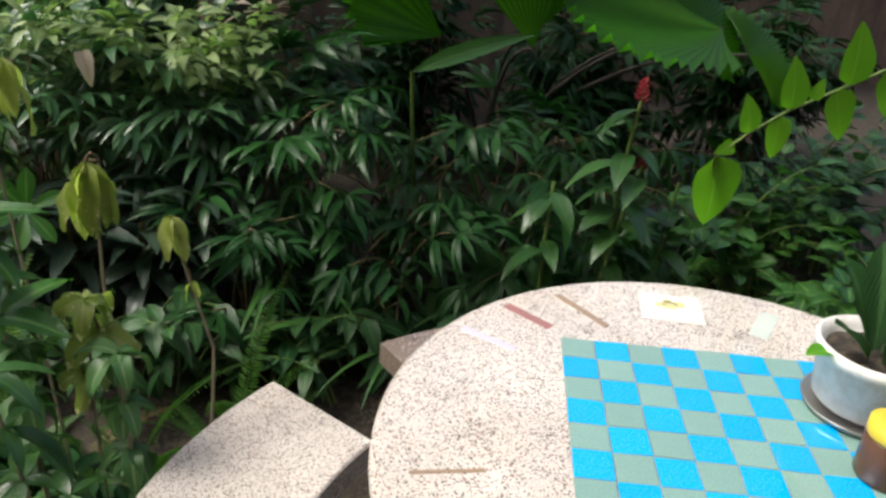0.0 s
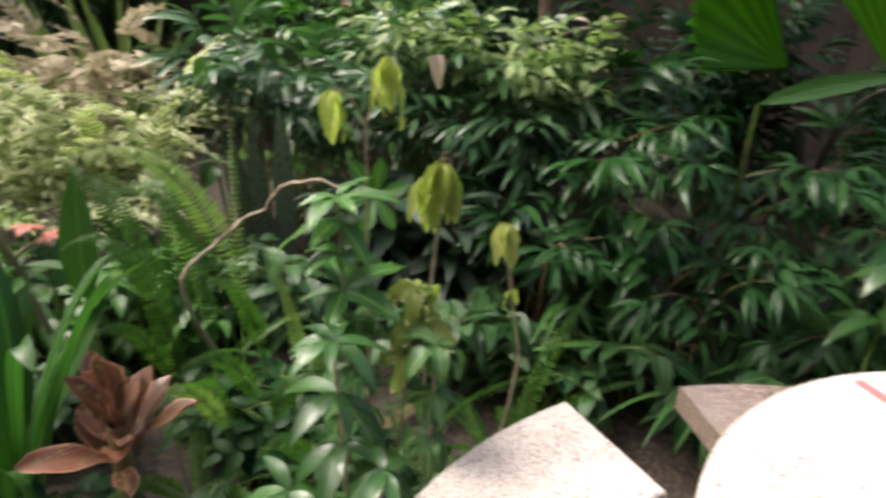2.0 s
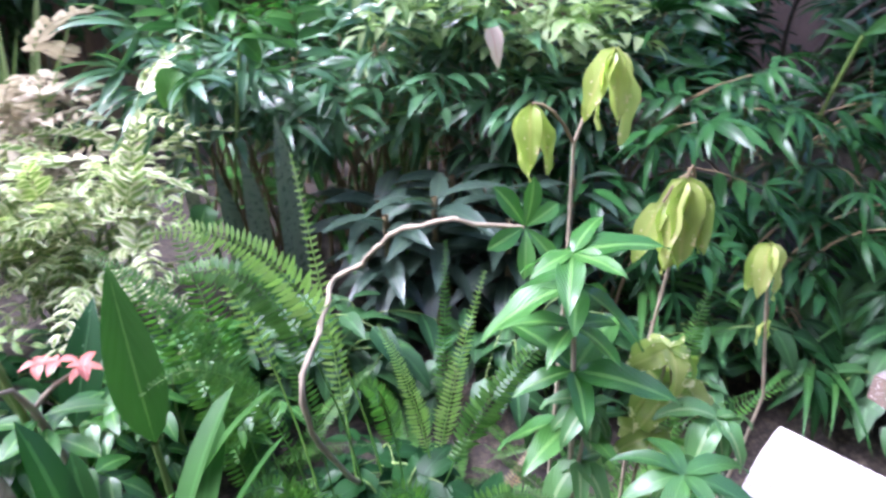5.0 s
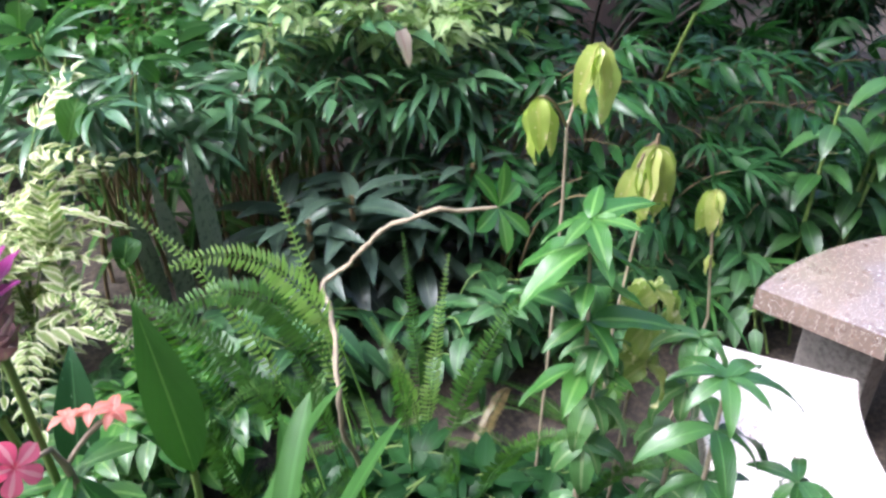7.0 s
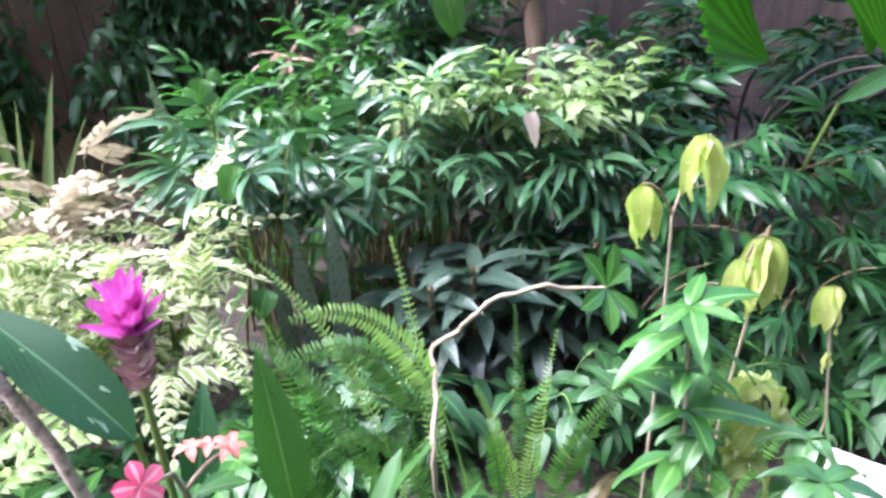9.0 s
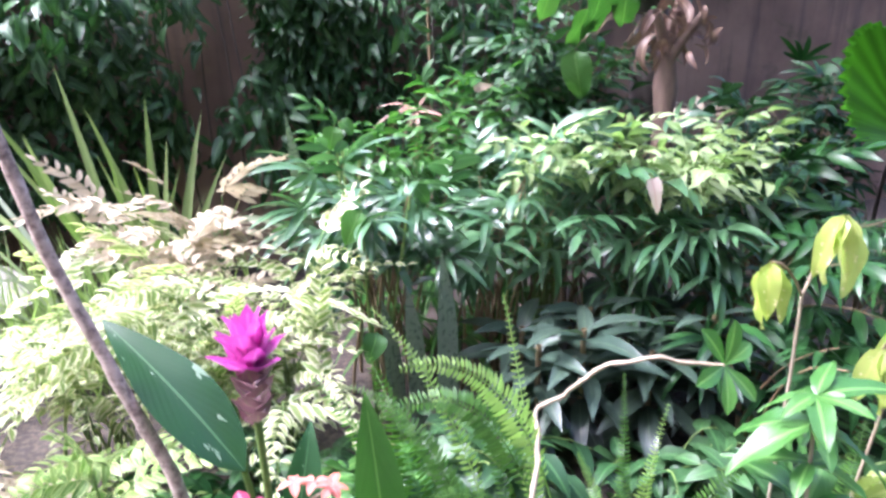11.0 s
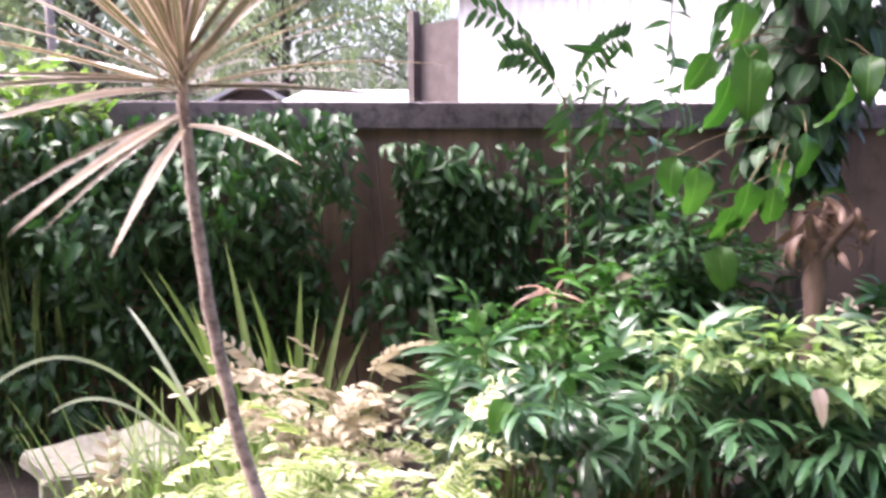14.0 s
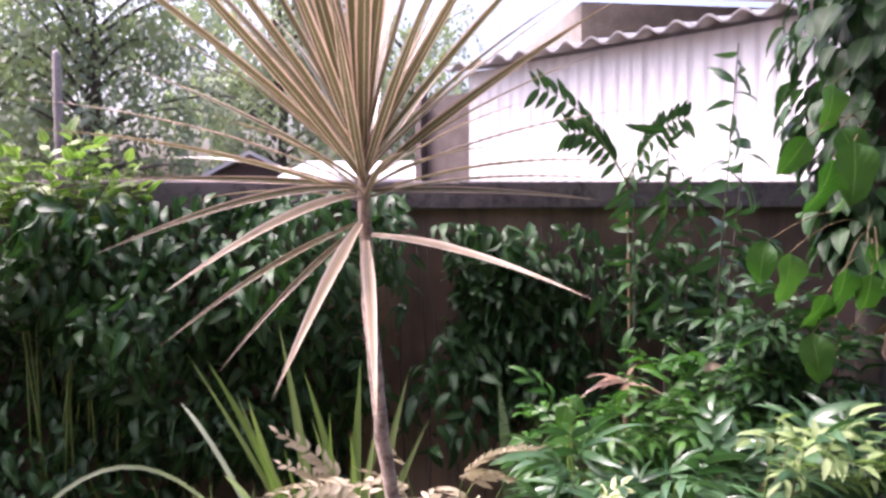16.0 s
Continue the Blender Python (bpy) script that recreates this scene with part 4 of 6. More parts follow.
# ---------------------------------------------------------------- tall young plants against the wall
def build_cane(label, foot, tip, leaf_mesh, spec, seed, lean=(0, 0, 0)):
    r = random.Random(seed)
    t = thing("young_tree", foot, label, "plant", "young trees by the wall")
    line = bent(foot, tip, 0.0, lean, 12)
    shape_part("stem", tube_shape(line, [0.0055 * (1 - 0.055 * i) for i in range(13)], 6), M_DARK_BARK, t, "slim dark stem")
    lo, step, size = spec
    turn = r.uniform(0, 6.28)
    s = lo
    while s <= 1.0:
        k = s * 12
        j = min(11, int(k))
        q = line[j].lerp(line[j + 1], k - j)
        turn += 2.4 + r.uniform(-0.3, 0.3)
        d = Vector((math.cos(turn), math.sin(turn) * 0.6, r.uniform(-0.1, 0.55)))
        leaf_part("leaf", leaf_mesh, t, aimed(q, d + Vector((0, -0.2, r.uniform(-1.0, 0.3))), (r.uniform(-0.9, 0.9), -0.7, 0.6), size * r.uniform(0.5, 1.2), r.uniform(-80, 80)))
        s += step
    return t


cane_leaf = shared_leaf("cane_leaf", leaf_shape(0.15, 0.036, "lance", 7, 55, 16, 0.03, 20), L_RHAPIS)
cane_leaf_small = shared_leaf("cane_leaf", leaf_shape(0.14, 0.030, "lance", 7, 75, 16, 0.03, 24), L_IVY)
g = ground_at(0.85, 3.3)
build_cane("tall slender plant with long dark leaves above the wall", (0.93, 3.28, g), (1.02, 3.2, 2.12), cane_leaf, (0.55, 0.018, 1.0), 31)
build_cane("slender plant with broad dark leaves beside the wall", (0.80, 3.3, g), (0.78, 3.25, 1.82), cane_leaf_small, (0.45, 0.013, 1.1), 32)
build_cane("slender plant with drooping grey-green leaves at the wall", (0.70, 3.32, g), (0.66, 3.28, 1.70), cane_leaf_small, (0.4, 0.013, 1.0), 33)
build_cane("thin young stem with narrow leaves at the wall", (0.88, 3.36, g), (0.9, 3.3, 1.66), cane_leaf_small, (0.35, 0.013, 0.95), 34)
build_cane("thin bare-footed stem with small leaves at the wall", (1.0, 3.4, g), (1.12, 3.32, 1.75), cane_leaf, (0.5, 0.018, 0.85), 35)


def build_pinnate():
    r = random.Random(41)
    t = thing("fishtail_plant", (0.66, 3.35, g), "slender plant with arching feathered leaves above the wall", "plant")
    shape_part("stem", tube_shape(bent((0.66, 3.35, g), (0.64, 3.3, 1.64), 0, (0.02, 0, 0), 8), [0.009 - 0.0005 * i for i in range(9)], 6), M_BROWN_STEM, t)
    leaflet = shared_leaf("leaflet", leaf_shape(0.088, 0.027, "lance", 5, 30, 10), L_IVY)
    for tip, sag in (((0.30, 3.28, 1.96), 0.07), ((0.42, 3.3, 1.80), 0.06), ((0.86, 3.3, 1.86), 0.06)):
        line = bent((0.64, 3.3, 1.62), tip, sag, (0, 0, 0), 10)
        stalk = shape_part("leaf_stalk", tube_shape(line, [0.004 - 0.0003 * i for i in range(11)], 5), M_STEM, t)
        for i in range(2, 11):
            d = (line[i] - line[i - 1]).normalized()
            for sgn in (-1, 1):
                leaf_part("leaflet", leaflet, stalk, aimed(line[i], d * 0.6 + Vector((0, 0, sgn * 0.9)) + Vector((0, r.uniform(-0.3, 0.3), 0)), (0, -1, 0.2), r.uniform(0.75, 1.1)))


build_pinnate()


# ---------------------------------------------------------------- climber-clad tree, stump and large hanging leaves
def build_climber_tree():
    r = random.Random(51)
    base = Vector((1.36, 2.95, ground_at(1.36, 2.95) - 0.02))
    t = thing("tree", base, "dark trunk wrapped in climbing green leaves near the wall", "tree")
    line = bent(base, (1.30, 2.9, 3.4), 0, (0.05, 0, 0), 12)
    shape_part("trunk", tube_shape(line, [0.062 - 0.0015 * i for i in range(13)], 10), M_DARK_BARK, t, "dark furrowed trunk")
    leaves = []
    leaf = leaf_shape(0.11, 0.065, "ovate", 5, 40, 12)
    for _ in range(1500):
        z = r.uniform(1.35, 3.3)
        wide = 0.13 + 0.26 * min(1, max(0, (z - 1.4) / 0.6))
        a, rad = r.uniform(0, 6.28), wide * math.sqrt(r.random())
        p = Vector((1.33 + 0.16 * min(1, max(0, z - 1.5)) + rad * math.cos(a), 2.9 + rad * math.sin(a), z))
        leaves.append((leaf, aimed(p, (math.cos(a) + r.gauss(0, 0.3), math.sin(a) + r.gauss(0, 0.3), -0.8), (math.cos(a), math.sin(a), 0.8), r.uniform(0.6, 1.25))))
    shape_part("climbing_leaves", joined(leaves), L_IVY, t, "dark climbing leaves", "stuff")
    # unseen crown, added above the view to shade the bank of palms
    limbs, crown = [], []
    spray = sprig(leaf, 6, 0.24, 55, (1.0, 0.7), 40)
    for _ in range(34):
        a, k = r.uniform(0, 6.28), math.sqrt(r.random())
        end = Vector((1.15 + 1.55 * k * math.cos(a), 2.75 + 1.15 * k * math.sin(a), r.uniform(3.1, 4.1)))
        limb = bent((1.30, 2.9, r.uniform(2.6, 3.3)), end, 0.15, (0, 0, 0), 7)
        limbs.append((tube_shape(limb, [0.022 - 0.0024 * i for i in range(8)], 5), Matrix.Identity(4)))
        for i in range(22):
            q = limb[min(7, 2 + i // 4)] + Vector((r.gauss(0, 0.16), r.gauss(0, 0.16), r.gauss(0, 0.12)))
            crown.append((spray, aimed(q, (r.uniform(-1, 1), r.uniform(-1, 1), r.uniform(-0.7, 0.2)), (0, 0, 1), r.uniform(0.7, 1.2))))
    shape_part("limbs", joined(limbs), M_DARK_BARK, t, "dark limbs of the added unseen crown", "stuff")
    shape_part("crown", joined(crown), L_IVY, t, "unseen leafy crown added to shade the palms", "stuff")
    # large hanging leaves of the climber
    big = shared_leaf("hanging_leaf", leaf_shape(0.20, 0.115, "ovate", 9, 55, 16, 0.08, 16, 2), L_CLIMB)
    for x, y, z, dx, s in ((0.86, 2.42, 1.66, -0.1, 1.0), (0.93, 2.45, 1.68, 0.15, 1.05), (0.89, 2.38, 1.70, 0.0, 0.95), (1.26, 2.5, 1.66, -0.1, 0.9), (1.37, 2.48, 1.68, 0.2, 1.0), (1.44, 2.5, 1.64, 0.45, 0.95),
                           (0.80, 2.62, 1.43, -0.15, 0.85), (0.86, 2.60, 1.40, 0.1, 0.8), (1.00, 2.55, 1.36, -0.05, 0.95), (1.08, 2.55, 1.34, 0.15, 0.9), (1.06, 2.5, 1.38, 0.9, 0.6), (0.95, 2.62, 1.16, 0.0, 0.9), (1.52, 2.7, 1.9, 0.3, 0.9), (0.98, 2.6, 1.88, -0.2, 0.85), (0.90, 2.45, 1.74, 0.5, 0.8), (0.84, 2.5, 1.72, -0.6, 0.75), (1.10, 2.6, 1.42, 0.4, 0.8), (0.98, 2.6, 1.28, -0.4, 0.8), (1.02, 2.62, 1.2, 0.5, 0.7), (1.2, 2.6, 1.5, 0.1, 0.75), (1.32, 2.5, 1.72, -0.4, 0.8)):
        stalk = shape_part("leaf_stalk", tube_shape(bent((1.33, 2.88, z + 0.08), (x, y, z), 0.04, (0, 0, 0), 5), 0.0022, 4), M_BROWN_STEM, t, "slim brown leaf stalk")
        leaf_part("hanging_leaf", big, stalk, aimed((x, y, z), (dx + r.uniform(-0.2, 0.2), r.uniform(-0.5, 0.1), -0.95), (r.uniform(-0.5, 0.5), -0.95, r.uniform(0.1, 0.6)), s * r.uniform(0.8, 1.1), r.uniform(-35, 35)))


build_climber_tree()


def build_stump():
    r = random.Random(61)
    z0 = ground_at(1.19, 2.5) - 0.02
    t = thing("tree_stump", (1.19, 2.5, z0), "tall brown stump crowned with dead curled leaves", "stump")
    n, rings, v, f, uv = 16, 14, [], [], []
    for i in range(rings + 1):
        s = i / rings
        z = z0 + (1.2 - z0) * s
        for j in range(n):
            a = 6.283 * j / n
            rad = (0.036 - 0.008 * s) * (1 + 0.12 * noise.noise((math.cos(a) * 2, math.sin(a) * 2, z * 7))) + (0.008 if i in (5, 9, 12) else 0)
            v.append((1.19 + rad * math.cos(a) + 0.02 * math.sin(s * 3), 2.5 + rad * math.sin(a), z))
            uv.append((j / n, s))
    for i in range(rings):
        for j in range(n):
            f.append((i * n + j, i * n + (j + 1) % n, (i + 1) * n + (j + 1) % n, (i + 1) * n + j))
    shape_part("trunk", (np.array(v), np.array(f), np.array(uv)), M_STUMP, t, "ringed brown trunk")
    bm = bmesh.new()
    bmesh.ops.create_cone(bm, cap_ends=True, segments=16, radius1=0.030, radius2=0.026, depth=0.02, matrix=Matrix.Translation((0.005, 0, 1.205 - z0)))
    part("cut_top", bm, M_STUMP, t, "rough cut top")
    for a, b in (((1.19, 2.49, 1.12), (1.28, 2.44, 1.27)), ((1.19, 2.5, 1.15), (1.13, 2.46, 1.27)), ((1.20, 2.5, 1.18), (1.23, 2.5, 1.31))):
        shape_part("branch_stub", tube_shape(bent(a, b, 0.01, (0, 0, 0), 5), [0.017, 0.019, 0.016, 0.014, 0.015, 0.011], 7), M_STUMP, t, "broken branch stub")
    dead = shared_leaf("dead_leaf", leaf_shape(0.12, 0.03, "lance", 6, 110, 25, 0.08, 60), L_DEAD)
    for _ in range(46):
        a = r.uniform(0, 6.28)
        leaf_part("dead_leaf", dead, t, aimed((1.21 + r.gauss(0, 0.045), 2.48 + r.gauss(0, 0.03), r.uniform(1.16, 1.32)), (math.cos(a), math.sin(a), r.uniform(-0.6, 0.5)), (0, 0, 1), r.uniform(0.6, 1.2), r.uniform(-60, 60)))


build_stump()


def build_dry_crown(at, label, seed, n=16, size=0.2, mat=L_DEAD):
    r = random.Random(seed)
    t = thing("dried_plant", at, label, "plant", "dried plants")
    me = shared_leaf("dry_blade", leaf_shape(size, 0.022, "spike", 6, 70, 18, 0.05, 30), mat)
    shape_part("stem", tube_shape([(at[0], at[1], at[2]), (at[0], at[1], 0.5 * at[2] + 0.45), (at[0], at[1], 0.92)], 0.01, 6), M_BROWN_STEM, t)
    for _ in range(n):
        a = r.uniform(0, 6.28)
        leaf_part("dry_blade", me, t, aimed((at[0], at[1], 0.92), (math.cos(a), math.sin(a), r.uniform(-0.2, 1.2)), (0, 0, 1), r.uniform(0.6, 1.1), r.uniform(-40, 40)))


build_dry_crown((0.55, 3.05, ground_at(0.55, 3.05)), "dried brown tuft standing among the shrubs", 62)
build_dry_crown((1.42, 2.6, ground_at(1.42, 2.6)), "withered plant with bent tan stalks by the stump", 63, 9, 0.24, L_DRY)


# ---------------------------------------------------------------- fan palm
def build_fan_palm():
    t = thing("fan_palm", (2.45, 2.85, ground_at(2.45, 2.85)), "fan palm with broad round pleated bright green leaves", "palm")

    def pleated(radius, n=76, half=165, cup=0.10, notch=0.955):
        v, f, uv = [], [], []
        rings = 7
        for i in range(n + 1):
            a = radians(-half + 2 * half * i / n)
            for k in range(rings + 1):
                q = k / rings
                rad = radius * q * (1 - 0.12 * (abs(i / n * 2 - 1) ** 3))
                if k == rings and i % 4 >= 2:
                    rad *= notch
                z = (0.011 if i % 2 else -0.011) * q * radius / 0.35 + cup * radius * q * q - 0.25 * radius * max(0, q - 0.6) ** 2
                v.append((rad * math.sin(a), rad * math.cos(a), z))
                uv.append((i / n, q))
        m = rings + 1
        for i in range(n):
            for k in range(rings):
                f.append((i * m + k, (i + 1) * m + k, (i + 1) * m + k + 1, i * m + k + 1))
        return np.array(v), np.array(f), np.array(uv)

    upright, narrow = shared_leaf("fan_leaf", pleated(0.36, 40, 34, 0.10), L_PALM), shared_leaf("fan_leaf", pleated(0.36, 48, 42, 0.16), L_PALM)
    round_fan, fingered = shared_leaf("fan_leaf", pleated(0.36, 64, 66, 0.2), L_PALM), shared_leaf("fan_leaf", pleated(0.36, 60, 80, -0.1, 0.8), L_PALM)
    for hub, along, up, s, me in (((2.07, 1.92, 0.915), (-0.12, 0.28, 0.95), (-0.10, -0.95, 0.28), 1.45, upright),
                                  ((2.12, 2.05, 0.92), (0.42, 0.3, 0.9), (-0.25, -0.9, 0.35), 1.15, upright),
                                  ((2.70, 1.80, 0.985), (-0.97, 0.20, -0.10), (0.05, -0.26, 1.0), 1.45, round_fan),
                                  ((2.76, 2.0, 0.93), (0.85, 0.2, 0.30), (0.05, -0.75, 0.65), 0.75, fingered),
                                  ((2.95, 1.9, 0.87), (0.9, 0.1, 0.05), (0.0, -0.7, 0.7), 0.7, fingered),
                                  ((1.90, 2.22, 0.90), (-0.85, 0.1, 0.55), (0.45, -0.85, 0.35), 1.1, narrow)):
        foot = (2.45, 2.85, ground_at(2.45, 2.85))
        stalk = shape_part("leaf_stalk", tube_shape(bent(foot, hub, 0.14, (0, 0.05, 0), 10), [0.011 - 0.0005 * i for i in range(11)], 6), M_DARK_BARK, t, "dark leaf stalk")
        leaf_part("fan_leaf", me, stalk, aimed(hub, along, up, s))


build_fan_palm()


# ---------------------------------------------------------------- lady palms: the dark bank of fingered leaves
finger = leaf_shape(0.18, 0.023, "lance", 7, 62, 14, 0, 16)
finger_wide = leaf_shape(0.15, 0.031, "lance", 6, 48, 14, 0, -14)
fans = [fan(finger, 7, 80), fan(finger, 6, 65), fan(finger_wide, 6, 70), fan(finger, 8, 95)]
lance_big = leaf_shape(0.12, 0.03, "lance", 6, 45, 14, 0.0, 10)
fans += [sprig(lance_big, 6, 0.16, 50, (1.0, 0.8), 30), sprig(lance_big, 5, 0.12, 60, (1.0, 0.8), 45)]
for k, (bx, by, cx, cy, cz, rx, ry, rz, n) in enumerate((
        (0.30, 2.55, 0.32, 2.42, 0.74, 0.24, 0.25, 0.20, 18),
        (0.62, 2.50, 0.62, 2.38, 0.76, 0.28, 0.30, 0.20, 24),
        (0.98, 2.45, 0.98, 2.28, 0.74, 0.30, 0.32, 0.22, 26),
        (1.32, 2.20, 1.32, 2.02, 0.66, 0.28, 0.34, 0.24, 20),
        (1.70, 2.15, 1.70, 1.98, 0.56, 0.32, 0.36, 0.28, 20),
        (2.10, 2.05, 2.08, 1.88, 0.50, 0.34, 0.36, 0.26, 20),
        (2.50, 2.00, 2.50, 1.80, 0.46, 0.36, 0.36, 0.26, 22),
        (1.15, 1.85, 1.15, 1.75, 0.44, 0.26, 0.26, 0.24, 8),
        (1.55, 1.75, 1.55, 1.66, 0.36, 0.28, 0.24, 0.22, 7),
        (2.00, 1.62, 2.00, 1.55, 0.32, 0.30, 0.22, 0.20, 7))):
    # palms further right and lower down take the shade-darkened leaf copies
    shrub("lady_palm", "glossy dark green lady palm with fingered leaves", (bx, by), (cx, cy, cz), (rx, ry, rz), n, fans, 0.075, L_RHAPIS if k < 3 else L_RHAPIS_HALF_SHADED if k < 7 else L_RHAPIS_SHADED, M_BROWN_STEM,
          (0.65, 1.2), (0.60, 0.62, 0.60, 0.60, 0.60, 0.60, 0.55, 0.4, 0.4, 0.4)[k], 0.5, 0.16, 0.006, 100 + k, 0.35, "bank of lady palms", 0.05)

# bladed grasses rising between them
blade_long = leaf_shape(0.42, 0.024, "spike", 9, 95, 14)
for k, (bx, by, n, h) in enumerate(((1.62, 1.64, 30, 1.05), (1.95, 1.68, 32, 1.1), (1.32, 1.95, 20, 0.95), (2.33, 1.54, 20, 0.92), (0.72, 2.72, 18, 1.25), (0.5, 2.7, 14, 1.2))):
    r = random.Random(300 + k)
    z0 = ground_at(bx, by)
    t = thing("strap_grass", (bx, by, z0), "arching dark green strap-leaved grass between the shrubs", "plant", "strap grasses")
    me = shared_leaf("blade", blade_long, L_STRAP if k < 4 else L_MID)
    for i in range(n):
        a = r.uniform(0, 6.28)
        leaf_part("blade", me, t, aimed((bx + r.gauss(0, 0.05), by + r.gauss(0, 0.05), z0), (math.cos(a) * 0.45, math.sin(a) * 0.45, 1), (-math.cos(a), -math.sin(a), 0.4), h * r.uniform(0.9, 1.6), r.uniform(-20, 20)))

# grey-green rosettes under the lady palms
for k, (bx, by, s) in enumerate(((0.60, 1.98, 0.9), (0.72, 1.98, 1.1), (0.90, 1.95, 1.05), (0.62, 2.15, 1.1), (0.82, 2.15, 1.15), (1.05, 1.92, 0.9), (0.98, 2.1, 1.1))):
    r = random.Random(340 + k)
    z0 = ground_at(bx, by)
    t = thing("rosette_plant", (bx, by, z0), "grey-green rosette plant with broad pointed leaves in shade", "plant", "grey rosette plants")
    me = shared_leaf("rosette_leaf", leaf_shape(0.19, 0.05, "lance", 6, 50, 15), L_GREY)
    top = 0.30 + 0.16 * r.random()
    shape_part("stem", tube_shape([(bx, by, z0), (bx, by, z0 + top * 0.6), (bx, by, z0 + top)], 0.008, 5), M_BROWN_STEM, t)
    turn = 0
    for i in range(26):
        turn += 2.4
        s0 = i / 26
        d = Vector((math.cos(turn), math.sin(turn), -0.3 + 1.2 * s0))
        leaf_part("rosette_leaf", me, t, aimed((bx, by, z0 + top * (0.35 + 0.65 * s0)), d, (0, 0, 1), s * r.uniform(0.75, 1.1), r.uniform(-20, 20)))

# low dark leafy filler on the shaded soil
low_leaf = leaf_shape(0.10, 0.045, "ovate", 5, 40, 14)
for k, (cx, cy, cz, rx, ry, rz, n) in enumerate(((1.25, 1.62, 0.20, 0.3, 0.18, 0.12, 22), (1.75, 1.45, 0.18, 0.3, 0.16, 0.12, 20), (2.3, 1.40, 0.22, 0.3, 0.2, 0.14, 20), (0.85, 1.68, 0.26, 0.28, 0.16, 0.14, 22), (0.45, 1.82, 0.3, 0.25, 0.16, 0.14, 20))):
    shrub("ground_cover_plant", "low dark green leafy plant on the shaded soil", (cx, cy + 0.05), (cx, cy, cz), (rx, ry, rz), n, [low_leaf], 0.045, L_IVY, M_STEM, (0.7, 1.2), 0.2, 0.4, 0.2, 0.004, 360 + k, 0.3, "low shaded plants")

# dark bushes added as a stand-in for the black shade by the wall
for k, (cx, cy, cz, rx, ry, rz, n) in enumerate(((2.15, 3.05, 0.55, 0.42, 0.24, 0.42, 30), (2.95, 2.75, 0.58, 0.5, 0.3, 0.42, 34), (3.7, 2.5, 0.6, 0.5, 0.35, 0.45, 34))):
    shrub("shade_filler_bush", "added dark bush standing in for deep shade by the wall", (cx, cy), (cx, cy, cz), (rx, ry, rz), n, fans, 0.075, L_RHAPIS_SHADED, M_BROWN_STEM, (0.8, 1.3), 0.25, 0.45, 0.2, 0.007, 370 + k, 0.3, "shaded bushes", 0.05)

# round-leaved bush behind the far end of the table
round_leaf = leaf_shape(0.065, 0.052, "ovate", 5, 25, 10)
for k, (cx, cy, cz, rx, ry, rz, n) in enumerate(((2.62, 1.42, 0.46, 0.34, 0.26, 0.26, 46), (3.15, 1.55, 0.50, 0.4, 0.3, 0.28, 46), (2.75, 1.05, 0.34, 0.3, 0.2, 0.24, 36), (3.6, 1.3, 0.5, 0.4, 0.35, 0.3, 36))):
    shrub("round_leaved_bush", "bush with small round dark green leaves beyond the table", (cx, cy + 0.05), (cx, cy, cz), (rx, ry, rz), n, [round_leaf], 0.035, L_IVY if k % 2 else L_MID, M_STEM, (0.7, 1.25), 0.3, 0.4, 0.15, 0.005, 380 + k, 0.3, "round-leaved bushes")

# ---------------------------------------------------------------- lime and cream shrubs
small_lance = leaf_shape(0.062, 0.024, "lance", 5, 35, 16, 0.02, 10)
small_ovate = leaf_shape(0.060, 0.032, "ovate", 5, 30, 16, 0.02)
spray_leaf = leaf_shape(0.052, 0.021, "lance", 4, 30, 16, 0.02, 8)
lime_units = [sprig(spray_leaf, 8, 0.17, 58, (1.1, 0.6), 55, True), sprig(spray_leaf, 7, 0.16, 55, (1.05, 0.6), 55, True), sprig(spray_leaf, 6, 0.12, 58, (1.2, 0.7), 30, True), sprig(small_lance, 5, 0.11, 50, (0.85, 0.6), 40)]
for k, (cx, cy, cz, rx, ry, rz, n, mat) in enumerate((
        (-0.15, 2.15, 0.66, 0.32, 0.26, 0.28, 17, L_LIME),
        (-0.50, 2.20, 0.58, 0.32, 0.26, 0.24, 14, L_LIME),
        (-0.02, 1.98, 0.55, 0.14, 0.18, 0.24, 14, L_LIME),
        (-0.26, 2.42, 0.80, 0.24, 0.14, 0.10, 13, L_CREAM),
        (-0.78, 1.98, 0.46, 0.30, 0.25, 0.20, 13, L_CREAM),
        (-0.92, 2.30, 0.44, 0.24, 0.2, 0.16, 8, L_LIME),
        (-0.45, 1.75, 0.40, 0.28, 0.20, 0.16, 9, L_LIME_GREEN))):
    shrub("variegated_shrub", "sunlit shrub with small cream-edged lime leaves" if mat is not L_CREAM else "pale cream-leaved shoots topping the shrub", (cx, cy + 0.1), (cx, cy, cz), (rx, ry, rz), n, lime_units, 0.07, mat, M_STEM,
          (0.8, 1.2), 0.36, 0.5, 0.12, 0.005, 400 + k, 0.35, "variegated shrubs", 0.05)
leaf_a, leaf_b = leaf_shape(0.072, 0.030, "ovate", 5, 45, 18, 0.05, 20), leaf_shape(0.088, 0.024, "lance", 5, 55, 16, 0.04, 18)
mid_units = [sprig(leaf_a, 4, 0.10, 55, (1.0, 0.8), 30), sprig(leaf_b, 4, 0.11, 50, (1.0, 0.8), 35), leaf_a, leaf_b]
shrub("lime_shrub", "fresh yellow-green shrub above the lady palms", (1.12, 2.35), (1.12, 2.16, 0.92), (0.26, 0.14, 0.10), 22, mid_units, 0.045, L_PALE_GREEN, M_STEM, (0.75, 1.15), 0.72, 0.5, 0.1, 0.005, 420, 0.3)
